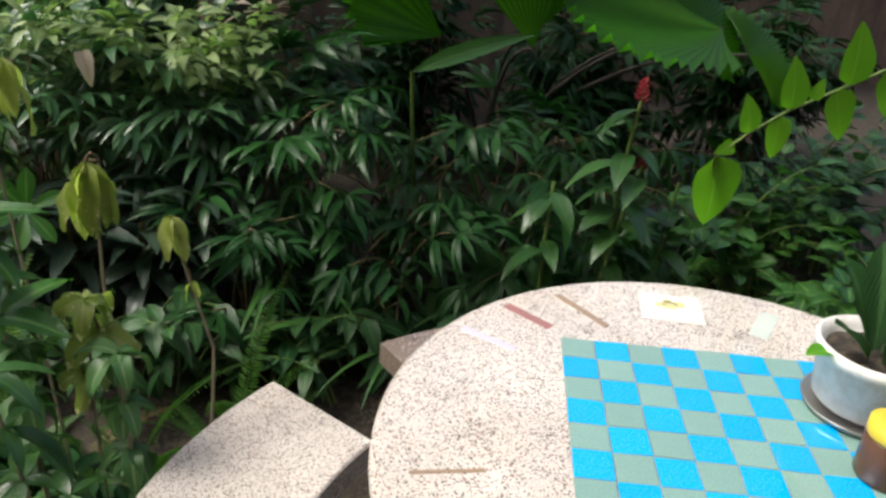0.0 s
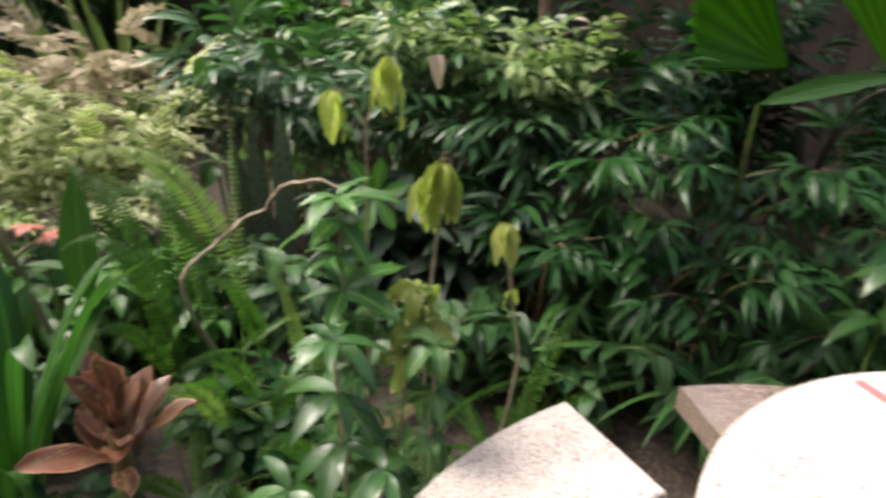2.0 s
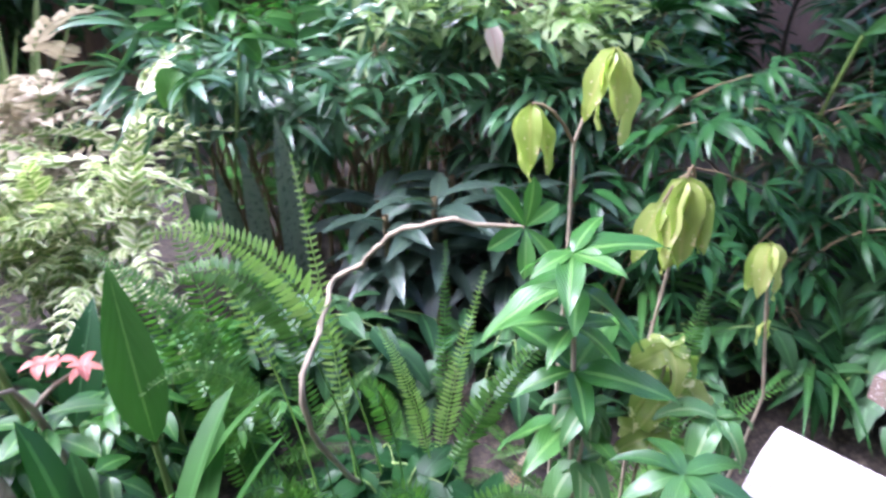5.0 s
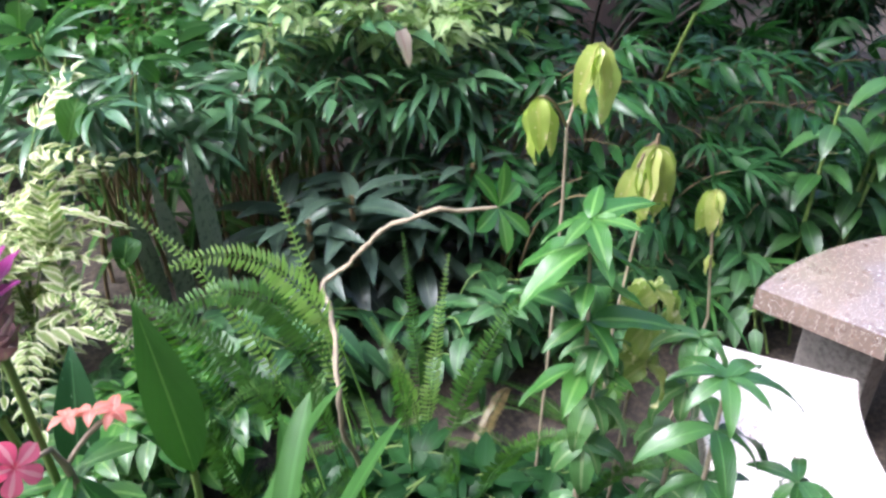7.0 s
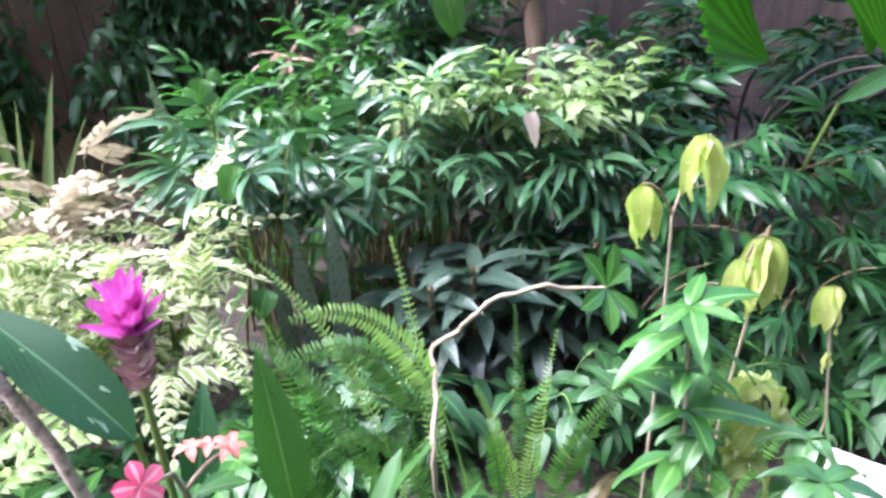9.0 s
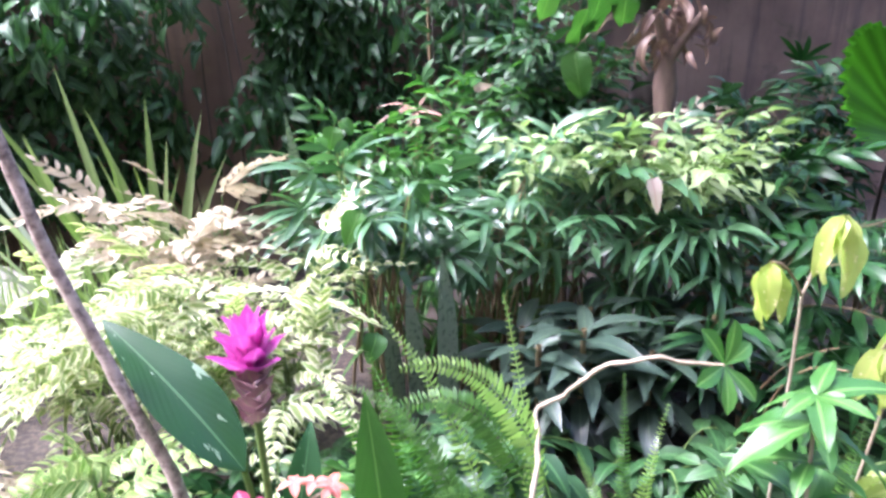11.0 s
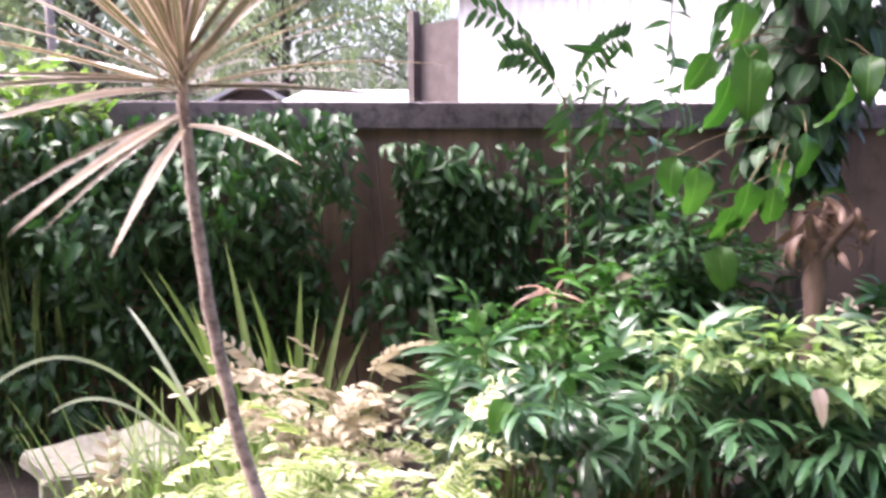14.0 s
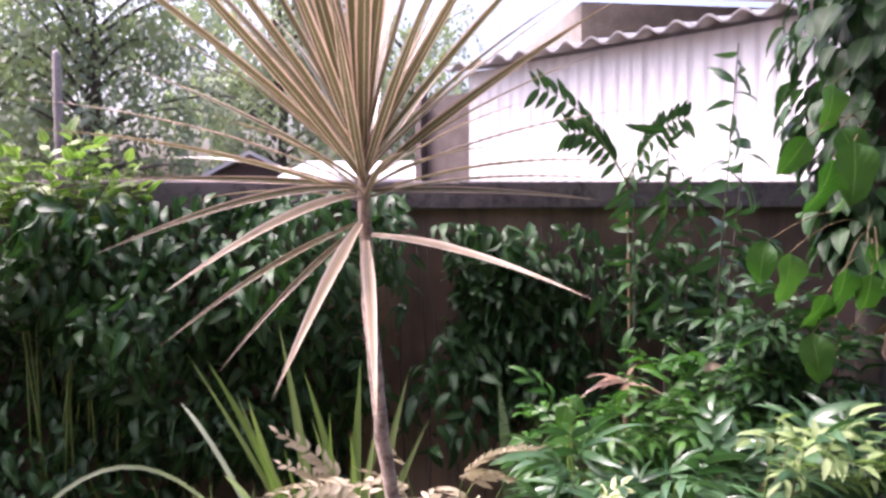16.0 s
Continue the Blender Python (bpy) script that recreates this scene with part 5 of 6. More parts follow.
shrub("lime_shrub", "pale yellow-green shoots among the dark palms", (0.78, 2.45), (0.80, 2.30, 0.94), (0.18, 0.12, 0.08), 12, mid_units, 0.045, L_PALE_GREEN, M_STEM, (0.7, 1.1), 0.75, 0.5, 0.1, 0.005, 421, 0.3)
shrub("leafy_shrub", "green leafy shrub behind the lady palms", (0.85, 2.85), (0.80, 2.80, 0.92), (0.34, 0.14, 0.20), 26, mid_units, 0.045, L_MID, M_STEM, (0.8, 1.3), 0.5, 0.5, 0.15, 0.005, 422, 0.3)
shrub("leafy_shrub", "dark leafy shrub beside the hanging creeper", (0.40, 2.9), (0.36, 2.82, 0.78), (0.24, 0.12, 0.18), 20, mid_units, 0.045, L_MID, M_STEM, (0.8, 1.2), 0.5, 0.5, 0.15, 0.005, 423, 0.3)


shrub("leafy_shrub", "dark leafy shrub under the climber-clad tree", (1.10, 2.98), (1.08, 2.86, 1.12), (0.28, 0.14, 0.28), 30, mid_units, 0.045, L_IVY, M_BROWN_STEM, (0.9, 1.4), 0.5, 0.5, 0.15, 0.006, 424, 0.3)
shrub("leafy_shrub", "green leafy shrub in front of the stump", (1.50, 2.62), (1.48, 2.5, 0.78), (0.26, 0.14, 0.2), 20, mid_units, 0.05, L_IVY, M_BROWN_STEM, (0.9, 1.3), 0.5, 0.5, 0.15, 0.006, 425, 0.3)


# one broad pale blade leaning out of the palms
def build_lone_blade():
    b = Vector((1.78, 2.05, ground_at(1.78, 2.05)))
    t = thing("leaning_blade_plant", b, "single broad bright green blade leaning over the palms", "plant")
    foot = Vector((1.573, 1.693, 0.917))
    shape_part("leaf_stalk", tube_shape(bent(b, foot, 0, (0, 0.02, 0), 5), 0.005, 6), M_STEM, t)
    shape_part("blade", strap_between(foot, (1.954, 1.733, 0.993), 0.05, 0.01, (0, 0, 0), 10, "lance", 22, 0, (0.1, -0.9, 0.7)), L_CLIMB, t)


build_lone_blade()


# bright broad leaves between the lime shrub and the palms
def build_broad(base, tips, label, mesh, name="broad_leaf", category="plant", unit=0.15, stalk_m=None):
    z0 = ground_at(*base)
    t = thing("broad_leaved_plant", (base[0], base[1], z0), label, category)
    for x, y, z, dx, dy, dz, s in tips:
        stalk = shape_part("leaf_stalk", tube_shape(bent((base[0], base[1], z0), (x, y, z), 0.03, (0, 0, 0), 6), 0.004, 5), stalk_m or M_STEM, t)
        leaf_part(name, mesh, stalk, aimed((x, y, z), (dx, dy, dz), (0.1, -0.7, 0.7), s))
    return t


broad = shared_leaf("broad_leaf", leaf_shape(0.10, 0.075, "ovate", 7, 50, 12, 0.05, 0, 2), L_CLIMB)
build_broad((0.24, 2.62), ((0.20, 2.60, 0.98, -0.2, -0.4, -0.6, 0.8), (0.27, 2.58, 0.95, 0.4, -0.5, -0.5, 0.85), (0.22, 2.62, 0.99, 0.3, -0.2, -0.2, 0.6)), "bright green broad-leaved plant at the shrub's edge", broad)
build_broad((0.22, 2.2), ((0.20, 2.15, 0.86, -0.4, -0.5, -0.5, 0.95), (0.21, 2.05, 0.58, -0.3, -0.6, -0.4, 0.8), (0.34, 2.2, 0.9, 0.5, -0.3, -0.4, 0.7)), "green broad-leaved plant beside the lime shrub", broad)


# ---------------------------------------------------------------- snake plants
def build_snake(x, y, top, width, lean, label):
    z0 = ground_at(x, y) - 0.01
    t = thing("snake_plant", (x, y, z0), label, "plant", "snake plants")
    shape_part("spear", strap_between((x, y, z0), (x + lean, y, top), width, 0, (0.01, 0, 0), 12, "sword", 12, 15, (0.15, -1, 0.1)), L_SNAKE, t)


build_snake(0.385, 2.10, 0.75, 0.062, 0.0, "tall mottled grey snake-plant spear")
build_snake(0.32, 2.13, 0.66, 0.055, -0.02, "dark mottled snake-plant spear in shade")
build_snake(0.27, 2.15, 0.62, 0.05, -0.03, "short mottled snake-plant spear in shade")
build_snake(0.14, 2.95, 0.965, 0.055, -0.06, "grey snake-plant spear rising above the shrubs")


# ---------------------------------------------------------------- yellow-green blades and the long arching leaf
def build_blades():
    r = random.Random(70)
    base = Vector((-0.42, 3.1, ground_at(-0.42, 3.1)))
    t = thing("blade_plant", base, "upright yellow-green sword leaves near the creeper", "plant")
    for x, y, z, w in ((-0.19, 3.2, 0.95, 0.032), (-0.36, 3.1, 1.02, 0.034), (-0.63, 3.15, 1.14, 0.036), (-0.72, 3.0, 0.94, 0.03), (-0.86, 3.1, 1.04, 0.03), (-0.92, 3.1, 1.06, 0.016), (-0.52, 3.0, 0.86, 0.02), (-0.40, 2.9, 0.84, 0.018), (-0.28, 3.1, 0.78, 0.02), (-0.6, 2.9, 0.80, 0.02), (-0.78, 3.2, 0.9, 0.02), (-0.12, 3.15, 0.80, 0.024), (-0.46, 2.85, 0.92, 0.026), (-0.55, 3.1, 1.0, 0.03), (-0.30, 3.0, 0.90, 0.026), (-0.70, 2.9, 0.86, 0.024)):
        foot = base + Vector((r.uniform(-0.08, 0.08), r.uniform(-0.05, 0.05), 0))
        shape_part("blade", strap_between(foot, (x, y, z), w * 1.35, r.uniform(0.0, 0.03), (r.uniform(-0.02, 0.02), 0, 0), 10, "spike", 16, r.uniform(-20, 20), (r.uniform(-0.5, 0.5), -1, 0.2)), L_GRASS, t)
    t2 = thing("arching_grass", (-0.45, 2.55, ground_at(-0.45, 2.55)), "long pale grass leaf arching over the bed", "plant")
    b2 = Vector((-0.45, 2.55, ground_at(-0.45, 2.55)))
    for tip, bow, w in (((-1.27, 2.35, 0.60), 0.52, 0.010), ((-1.05, 2.6, 0.70), 0.25, 0.010), ((0.05, 2.5, 0.7), 0.25, 0.018), ((-0.9, 2.9, 0.95), 0.1, 0.014), ((-0.7, 2.4, 0.9), 0.12, 0.014), ((-1.0, 2.5, 0.55), 0.2, 0.008), ((-0.85, 2.45, 0.5), 0.3, 0.008)):
        shape_part("grass_leaf", strap_between(b2, tip, w, bow, (0, 0, 0), 20, "strap", 14, 0, (0.1, -1, 0.5)), L_PALE_BLADE, t2)
    # fine tangled stalks beneath
    t3 = thing("grass_tuft", (-0.55, 2.75, ground_at(-0.55, 2.75)), "tangle of thin green and straw stalks", "grass", "", "stuff")
    out = []
    for _ in range(260):
        a = Vector((-0.58 + r.gauss(0, 0.22), 2.78 + r.gauss(0, 0.1), ground_at(-0.55, 2.75)))
        b = a + Vector((r.gauss(0, 0.2), r.gauss(0, 0.12), r.uniform(0.25, 0.58)))
        out.append((strap_between(a, b, 0.009, r.uniform(0.0, 0.06), (0, 0, 0), 6, "spike"), Matrix.Identity(4)))
    shape_part("stalks", joined(out), L_GRASS, t3, "", "stuff")


build_blades()

# pale broken slabs by the wall
for rad, thick, x, y, up, turn_z, tilt, label, seed in ((0.20, 0.06, -1.08, 3.0, 0.25, 8, 16, "pale broken concrete slab tilted among grasses", 1), (0.14, 0.05, -0.88, 2.95, 0.29, -32, 28, "smaller pale slab leaning among grasses", 2),
                                                        (0.19, 0.28, -1.06, 3.04, 0.20, 40, 3, "rough block of rubble under the slabs", 4), (0.15, 0.3, -0.88, 3.02, 0.21, 10, 4, "grey lump of rubble under the leaning slab", 5)):
    r = random.Random(700 + seed)
    n = 9
    rim = [(rad * r.uniform(0.72, 1.15) * math.cos(6.283 * i / n + r.uniform(-0.2, 0.2)), 0.72 * rad * r.uniform(0.72, 1.15) * math.sin(6.283 * i / n + r.uniform(-0.2, 0.2))) for i in range(n)]
    bm = bmesh.new()
    top = bm.faces.new([bm.verts.new((px, py, 0)) for px, py in rim])
    low = bmesh.ops.extrude_face_region(bm, geom=[top])["geom"]
    for v in low:
        if isinstance(v, bmesh.types.BMVert):
            v.co += Vector((v.co.x * 0.08, v.co.y * 0.08, -thick))
    bmesh.ops.recalc_face_normals(bm, faces=bm.faces[:])
    bmesh.ops.bevel(bm, geom=bm.edges[:], offset=0.008, segments=2, affect="EDGES")
    bmesh.ops.triangulate(bm, faces=bm.faces[:])
    bmesh.ops.subdivide_edges(bm, edges=[e for e in bm.edges if e.calc_length() > 0.05], cuts=2)
    for v in bm.verts:
        v.co += Vector((noise.noise(v.co * 14), noise.noise(v.co * 13 + Vector((3, 0, 0))), noise.noise(v.co * 12 + Vector((0, 5, x))))) * 0.012
    ob = alone("broken_slab", bm, M_STONE, label, "slab", group="broken slabs")
    ob.matrix_basis = pose(x, y, ground_at(x, y) + up, tilt, tilt * 0.3, turn_z)


# ---------------------------------------------------------------- dracaena with its spiky crown
def build_dracaena():
    r = random.Random(80)
    z0 = ground_at(-0.12, 1.46)
    base = Vector((-0.12, 1.46, z0 - 0.02))
    t = thing("dracaena", base, "slender dracaena with a spiky crown of tan-edged leaves", "plant")
    pts = [base, Vector((-0.15, 1.46, 0.4)), Vector((-0.211, 1.475, 0.68)), Vector((-0.266, 1.495, 0.84)), Vector((-0.330, 1.52, 1.04)), Vector((-0.368, 1.525, 1.25)), Vector((-0.383, 1.525, 1.42)), Vector((-0.387, 1.52, 1.52)), Vector((-0.389, 1.52, 1.60))]
    fine = []
    for a, b in zip(pts, pts[1:]):
        for i in range(6):
            p = a.lerp(b, i / 6)
            fine.append(p + Vector((noise.noise(p * 22) * 0.0022, noise.noise(p * 17) * 0.002, 0)))
    fine.append(pts[-1])
    radii = [0.0112 - 0.0038 * i / len(fine) + (0.0009 if i % 3 == 0 else 0) for i in range(len(fine))]
    shape_part("trunk", tube_shape(fine, radii, 12), M_BARK, t, "thin grey-brown ringed trunk")
    head = Vector((-0.387, 1.52, 1.576))
    up = [shared_leaf("spike_leaf", leaf_shape(0.46, w, "spike", 9, d, 24), L_DRACAENA) for w, d in ((0.019, 8), (0.016, 16), (0.013, 22))]
    turn = 0.0
    for i in range(52):
        turn += 2.399
        s = i / 52
        el = radians(14 + 68 * s ** 1.1 + r.uniform(-5, 5))
        d = Vector((math.cos(turn) * math.cos(el), math.sin(turn) * math.cos(el), math.sin(el)))
        me = up[0] if s > 0.6 else up[1] if s > 0.25 else up[2]
        leaf_part("spike_leaf", me, t, aimed(head + Vector((0, 0, -0.03 + 0.07 * s)), d, (-math.cos(turn), -math.sin(turn), 0.6), (0.72 + 0.4 * s) * r.uniform(0.85, 1.12), r.uniform(-35, 35)))
    # drooping old leaves: foot, tip, width, bow, dry or still green
    for foot, tip, w, bow, m in (((-0.397, 1.510, 1.562), (-0.575, 1.11, 1.512), 0.011, 0.014, L_DRACAENA), ((-0.397, 1.510, 1.555), (-0.538, 1.135, 1.483), 0.013, 0.012, L_OLD),
                                 ((-0.397, 1.520, 1.520), (-0.606, 1.40, 1.395), 0.008, 0.012, L_DRACAENA), ((-0.395, 1.520, 1.515), (-0.545, 1.40, 1.368), 0.008, 0.010, L_DRACAENA),
                                 ((-0.393, 1.510, 1.520), (-0.466, 1.145, 1.403), 0.014, 0.008, L_OLD), ((-0.380, 1.510, 1.506), (-0.203, 1.21, 1.462), 0.013, 0.010, L_OLD),
                                 ((-0.380, 1.520, 1.560), (-0.053, 1.59, 1.547), 0.010, 0.006, L_DRACAENA), ((-0.386, 1.505, 1.500), (-0.389, 1.18, 1.375), 0.014, 0.006, L_OLD),
                                 ((-0.397, 1.520, 1.566), (-0.690, 1.50, 1.573), 0.010, 0.004, L_DRACAENA)):
        shape_part("old_leaf", strap_between(foot, tip, w, bow, (0, 0, 0), 12, "spike", 22, r.uniform(-14, 14), (0.1, -0.9, 0.5)), m, t, "drooping old leaf")


build_dracaena()

# low leafy plants that cover the near edge of the bed
near_leaf = leaf_shape(0.085, 0.04, "ovate", 5, 35, 14, 0.02)
# most of these wear the leaf copy with shade in its colour
for k, (cx, cy, cz, rx, ry, rz, n, mat) in enumerate(((-0.42, 1.30, 0.34, 0.26, 0.2, 0.16, 20, L_RHAPIS_SHADED), (-0.62, 1.05, 0.28, 0.26, 0.22, 0.14, 24, L_RHAPIS_SHADED), (-0.25, 0.72, 0.20, 0.26, 0.16, 0.10, 22, L_RHAPIS_SHADED), (0.14, 0.80, 0.20, 0.28, 0.13, 0.10, 32, L_RHAPIS_SHADED), (0.04, 0.95, 0.20, 0.30, 0.14, 0.10, 28, L_RHAPIS_SHADED), (-0.18, 1.0, 0.2, 0.2, 0.14, 0.1, 22, L_RHAPIS_SHADED),
                                                      (0.46, 0.86, 0.26, 0.18, 0.14, 0.12, 22, L_IVY), (-0.20, 1.55, 0.34, 0.22, 0.16, 0.16, 22, L_MID), (-0.62, 1.50, 0.36, 0.3, 0.22, 0.16, 14, L_RHAPIS_SHADED), (0.10, 1.70, 0.36, 0.2, 0.14, 0.16, 22, L_MID), (0.88, 0.98, 0.22, 0.12, 0.1, 0.1, 14, L_IVY), (0.40, 0.86, 0.20, 0.24, 0.13, 0.08, 30, L_RHAPIS_SHADED), (0.56, 1.18, 0.22, 0.26, 0.18, 0.10, 30, L_RHAPIS_SHADED), (0.42, 1.36, 0.24, 0.2, 0.14, 0.1, 24, L_RHAPIS_SHADED),
                                                      (-0.35, 1.75, 0.30, 0.26, 0.2, 0.16, 20, L_RHAPIS_SHADED), (-0.02, 1.85, 0.30, 0.2, 0.16, 0.14, 18, L_IVY), (-0.55, 1.75, 0.30, 0.3, 0.2, 0.14, 18, L_RHAPIS_SHADED), (-0.05, 1.35, 0.26, 0.2, 0.12, 0.12, 16, L_IVY), (0.28, 1.85, 0.28, 0.16, 0.14, 0.14, 16, L_IVY))):
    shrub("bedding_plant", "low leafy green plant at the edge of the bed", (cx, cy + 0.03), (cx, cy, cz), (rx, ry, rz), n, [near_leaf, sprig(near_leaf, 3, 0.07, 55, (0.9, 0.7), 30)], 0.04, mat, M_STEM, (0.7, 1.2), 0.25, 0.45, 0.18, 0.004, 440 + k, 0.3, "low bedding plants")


# ---------------------------------------------------------------- sword ferns
def build_ferns():
    meshes = [shared_leaf("frond", frond(0.5, 0.072, 50, 55), L_FERN), shared_leaf("frond", frond(0.5, 0.066, 52, 85), L_FERN), shared_leaf("frond", frond(0.5, 0.044, 56, 25), L_FERN_LIGHT), shared_leaf("frond", frond(0.5, 0.085, 46, 70), L_FERN), shared_leaf("frond", frond(0.5, 0.06, 46, 90), L_FERN_OLD)]
    r = random.Random(90)

    def one(base, tips, label, extra, spread_len):
        z0 = ground_at(*base)
        b = Vector((base[0], base[1], z0))
        t = thing("sword_fern", b, label, "fern", "sword ferns")
        for x, y, z, k in tips:
            foot = b + Vector((r.uniform(-0.04, 0.04), r.uniform(-0.04, 0.04), 0))
            d = Vector((x, y, z)) - foot
            flat = Vector((d.x, d.y, 0))
            lift = {0: 0.42, 1: 0.7, 2: 0.18, 3: 0.55}[k]
            aim = d.normalized() + Vector((-d.x * d.z, -d.y * d.z, d.x * d.x + d.y * d.y)).normalized() * lift if flat.length > 0.02 else d
            leaf_part("frond", meshes[k], t, aimed(foot, aim, (-d.x, -d.y, 0.25), d.length / 0.5 * (1.0, 1.08, 0.98, 1.04)[k], r.uniform(-15, 15)))
        for _ in range(extra):
            a = r.uniform(0, 6.28)
            leaf_part("frond", meshes[r.choice((0, 1, 3, 3))], t, aimed(b + Vector((r.uniform(-0.05, 0.05), r.uniform(-0.05, 0.05), 0)), (math.cos(a) * 0.8, math.sin(a) * 0.8, r.uniform(0.75, 1.5)), (-math.cos(a), -math.sin(a), 0.5), spread_len * r.uniform(0.8, 1.3), r.uniform(-15, 15)))
        return t

    def led(base, label, fronds, extra, spread_len, scatter=0.09):
        """A fern whose foremost fronds are set one by one, over a low tangle of others."""
        z0 = ground_at(*base)
        b = Vector((base[0], base[1], z0))
        t = thing("sword_fern", b, label, "fern", "sword ferns")
        for fx, fy, tip, width, bow, m, face in fronds:
            shape_part("frond", frond_between((fx, fy, ground_at(fx, fy)), tip, width, 40, bow, face), m, t)
        for _ in range(extra):
            a = r.uniform(0, 6.28)
            foot = b + Vector((r.gauss(0, scatter), r.gauss(0, scatter), 0))
            leaf_part("frond", meshes[r.choice((0, 1, 1, 3, 3, 4))], t, aimed(foot, (math.cos(a), math.sin(a), r.uniform(0.55, 1.3)), (-math.cos(a), -math.sin(a), 0.5), spread_len * r.uniform(0.7, 1.2), r.uniform(-25, 25)))
        return t

    south, steep = (0.1, -0.8, 0.6), (0.0, -0.95, 0.3)
    led((0.40, 1.42), "lush green sword fern with arching fronds",
        ((0.40, 1.40, (0.364, 1.58, 0.864), 0.052, 0.02, L_FERN_LIGHT, steep), (0.34, 1.42, (0.13, 1.60, 0.859), 0.050, 0.10, L_FERN_LIGHT, south),
         (0.46, 1.42, (0.142, 1.42, 0.835), 0.080, 0.20, L_FERN_LIGHT, south), (0.42, 1.38, (0.12, 1.50, 0.700), 0.088, 0.25, L_FERN, south),
         (0.36, 1.36, (0.28, 1.50, 0.72), 0.05, 0.05, L_FERN, steep), (0.48, 1.36, (0.38, 1.26, 0.64), 0.06, 0.12, L_FERN, south)), 11, 0.68)
    led((0.58, 1.44), "green sword fern with upright young fronds",
        ((0.52, 1.40, (0.666, 1.50, 0.634), 0.058, 0.0, L_FERN_LIGHT, steep), (0.57, 1.45, (0.626, 1.60, 0.650), 0.050, 0.02, L_FERN, steep),
         (0.48, 1.33, (0.81, 1.40, 0.575), 0.080, 0.08, L_FERN, south), (0.55, 1.40, (0.46, 1.45, 0.60), 0.05, 0.04, L_FERN_LIGHT, steep)), 24, 0.62)
    led((0.48, 1.22), "low sword fern under the branch",
        ((0.50, 1.24, (0.36, 1.10, 0.55), 0.06, 0.14, L_FERN, south), (0.46, 1.22, (0.62, 1.08, 0.52), 0.06, 0.12, L_FERN, south), (0.44, 1.2, (0.30, 1.08, 0.50), 0.055, 0.12, L_FERN_LIGHT, south)), 24, 0.66)
    led((0.30, 1.30), "arching sword fern between the strap leaves and the branch",
        ((0.28, 1.28, (0.065, 1.414, 0.82), 0.055, 0.17, L_FERN, south), (0.34, 1.26, (0.115, 1.25, 0.70), 0.05, 0.22, L_FERN, south),
         (0.33, 1.25, (0.20, 1.12, 0.60), 0.055, 0.14, L_FERN, south), (0.30, 1.34, (0.10, 1.48, 0.76), 0.06, 0.12, L_FERN, south)), 5, 0.6)
    led((0.62, 1.14), "low tangled sword fern at the foot of the wilted stalks", ((0.60, 1.15, (0.50, 1.00, 0.44), 0.055, 0.12, L_FERN, south), (0.64, 1.14, (0.78, 1.00, 0.42), 0.055, 0.12, L_FERN, south)), 24, 0.58, 0.12)
    led((0.40, 1.04), "low sword fern behind the copper bromeliad", ((0.40, 1.05, (0.27, 0.90, 0.42), 0.05, 0.12, L_FERN, south), (0.42, 1.04, (0.52, 0.90, 0.40), 0.05, 0.12, L_FERN, south)), 14, 0.55, 0.1)
    one((1.02, 1.42), ((1.22, 1.3, 0.42, 3), (0.95, 1.25, 0.42, 1), (1.2, 1.5, 0.52, 0)), "small sword fern in shade by the bench", 6, 0.72)
    one((0.80, 1.32), ((0.98, 1.2, 0.50, 1), (0.9, 1.18, 0.36, 1)), "dark sword fern beside the stone bench", 8, 0.75)
    one((0.22, 1.55), ((0.05, 1.7, 0.72, 0), (0.18, 1.75, 0.7, 3)), "sword fern behind the pink flowers", 8, 0.85)


build_ferns()


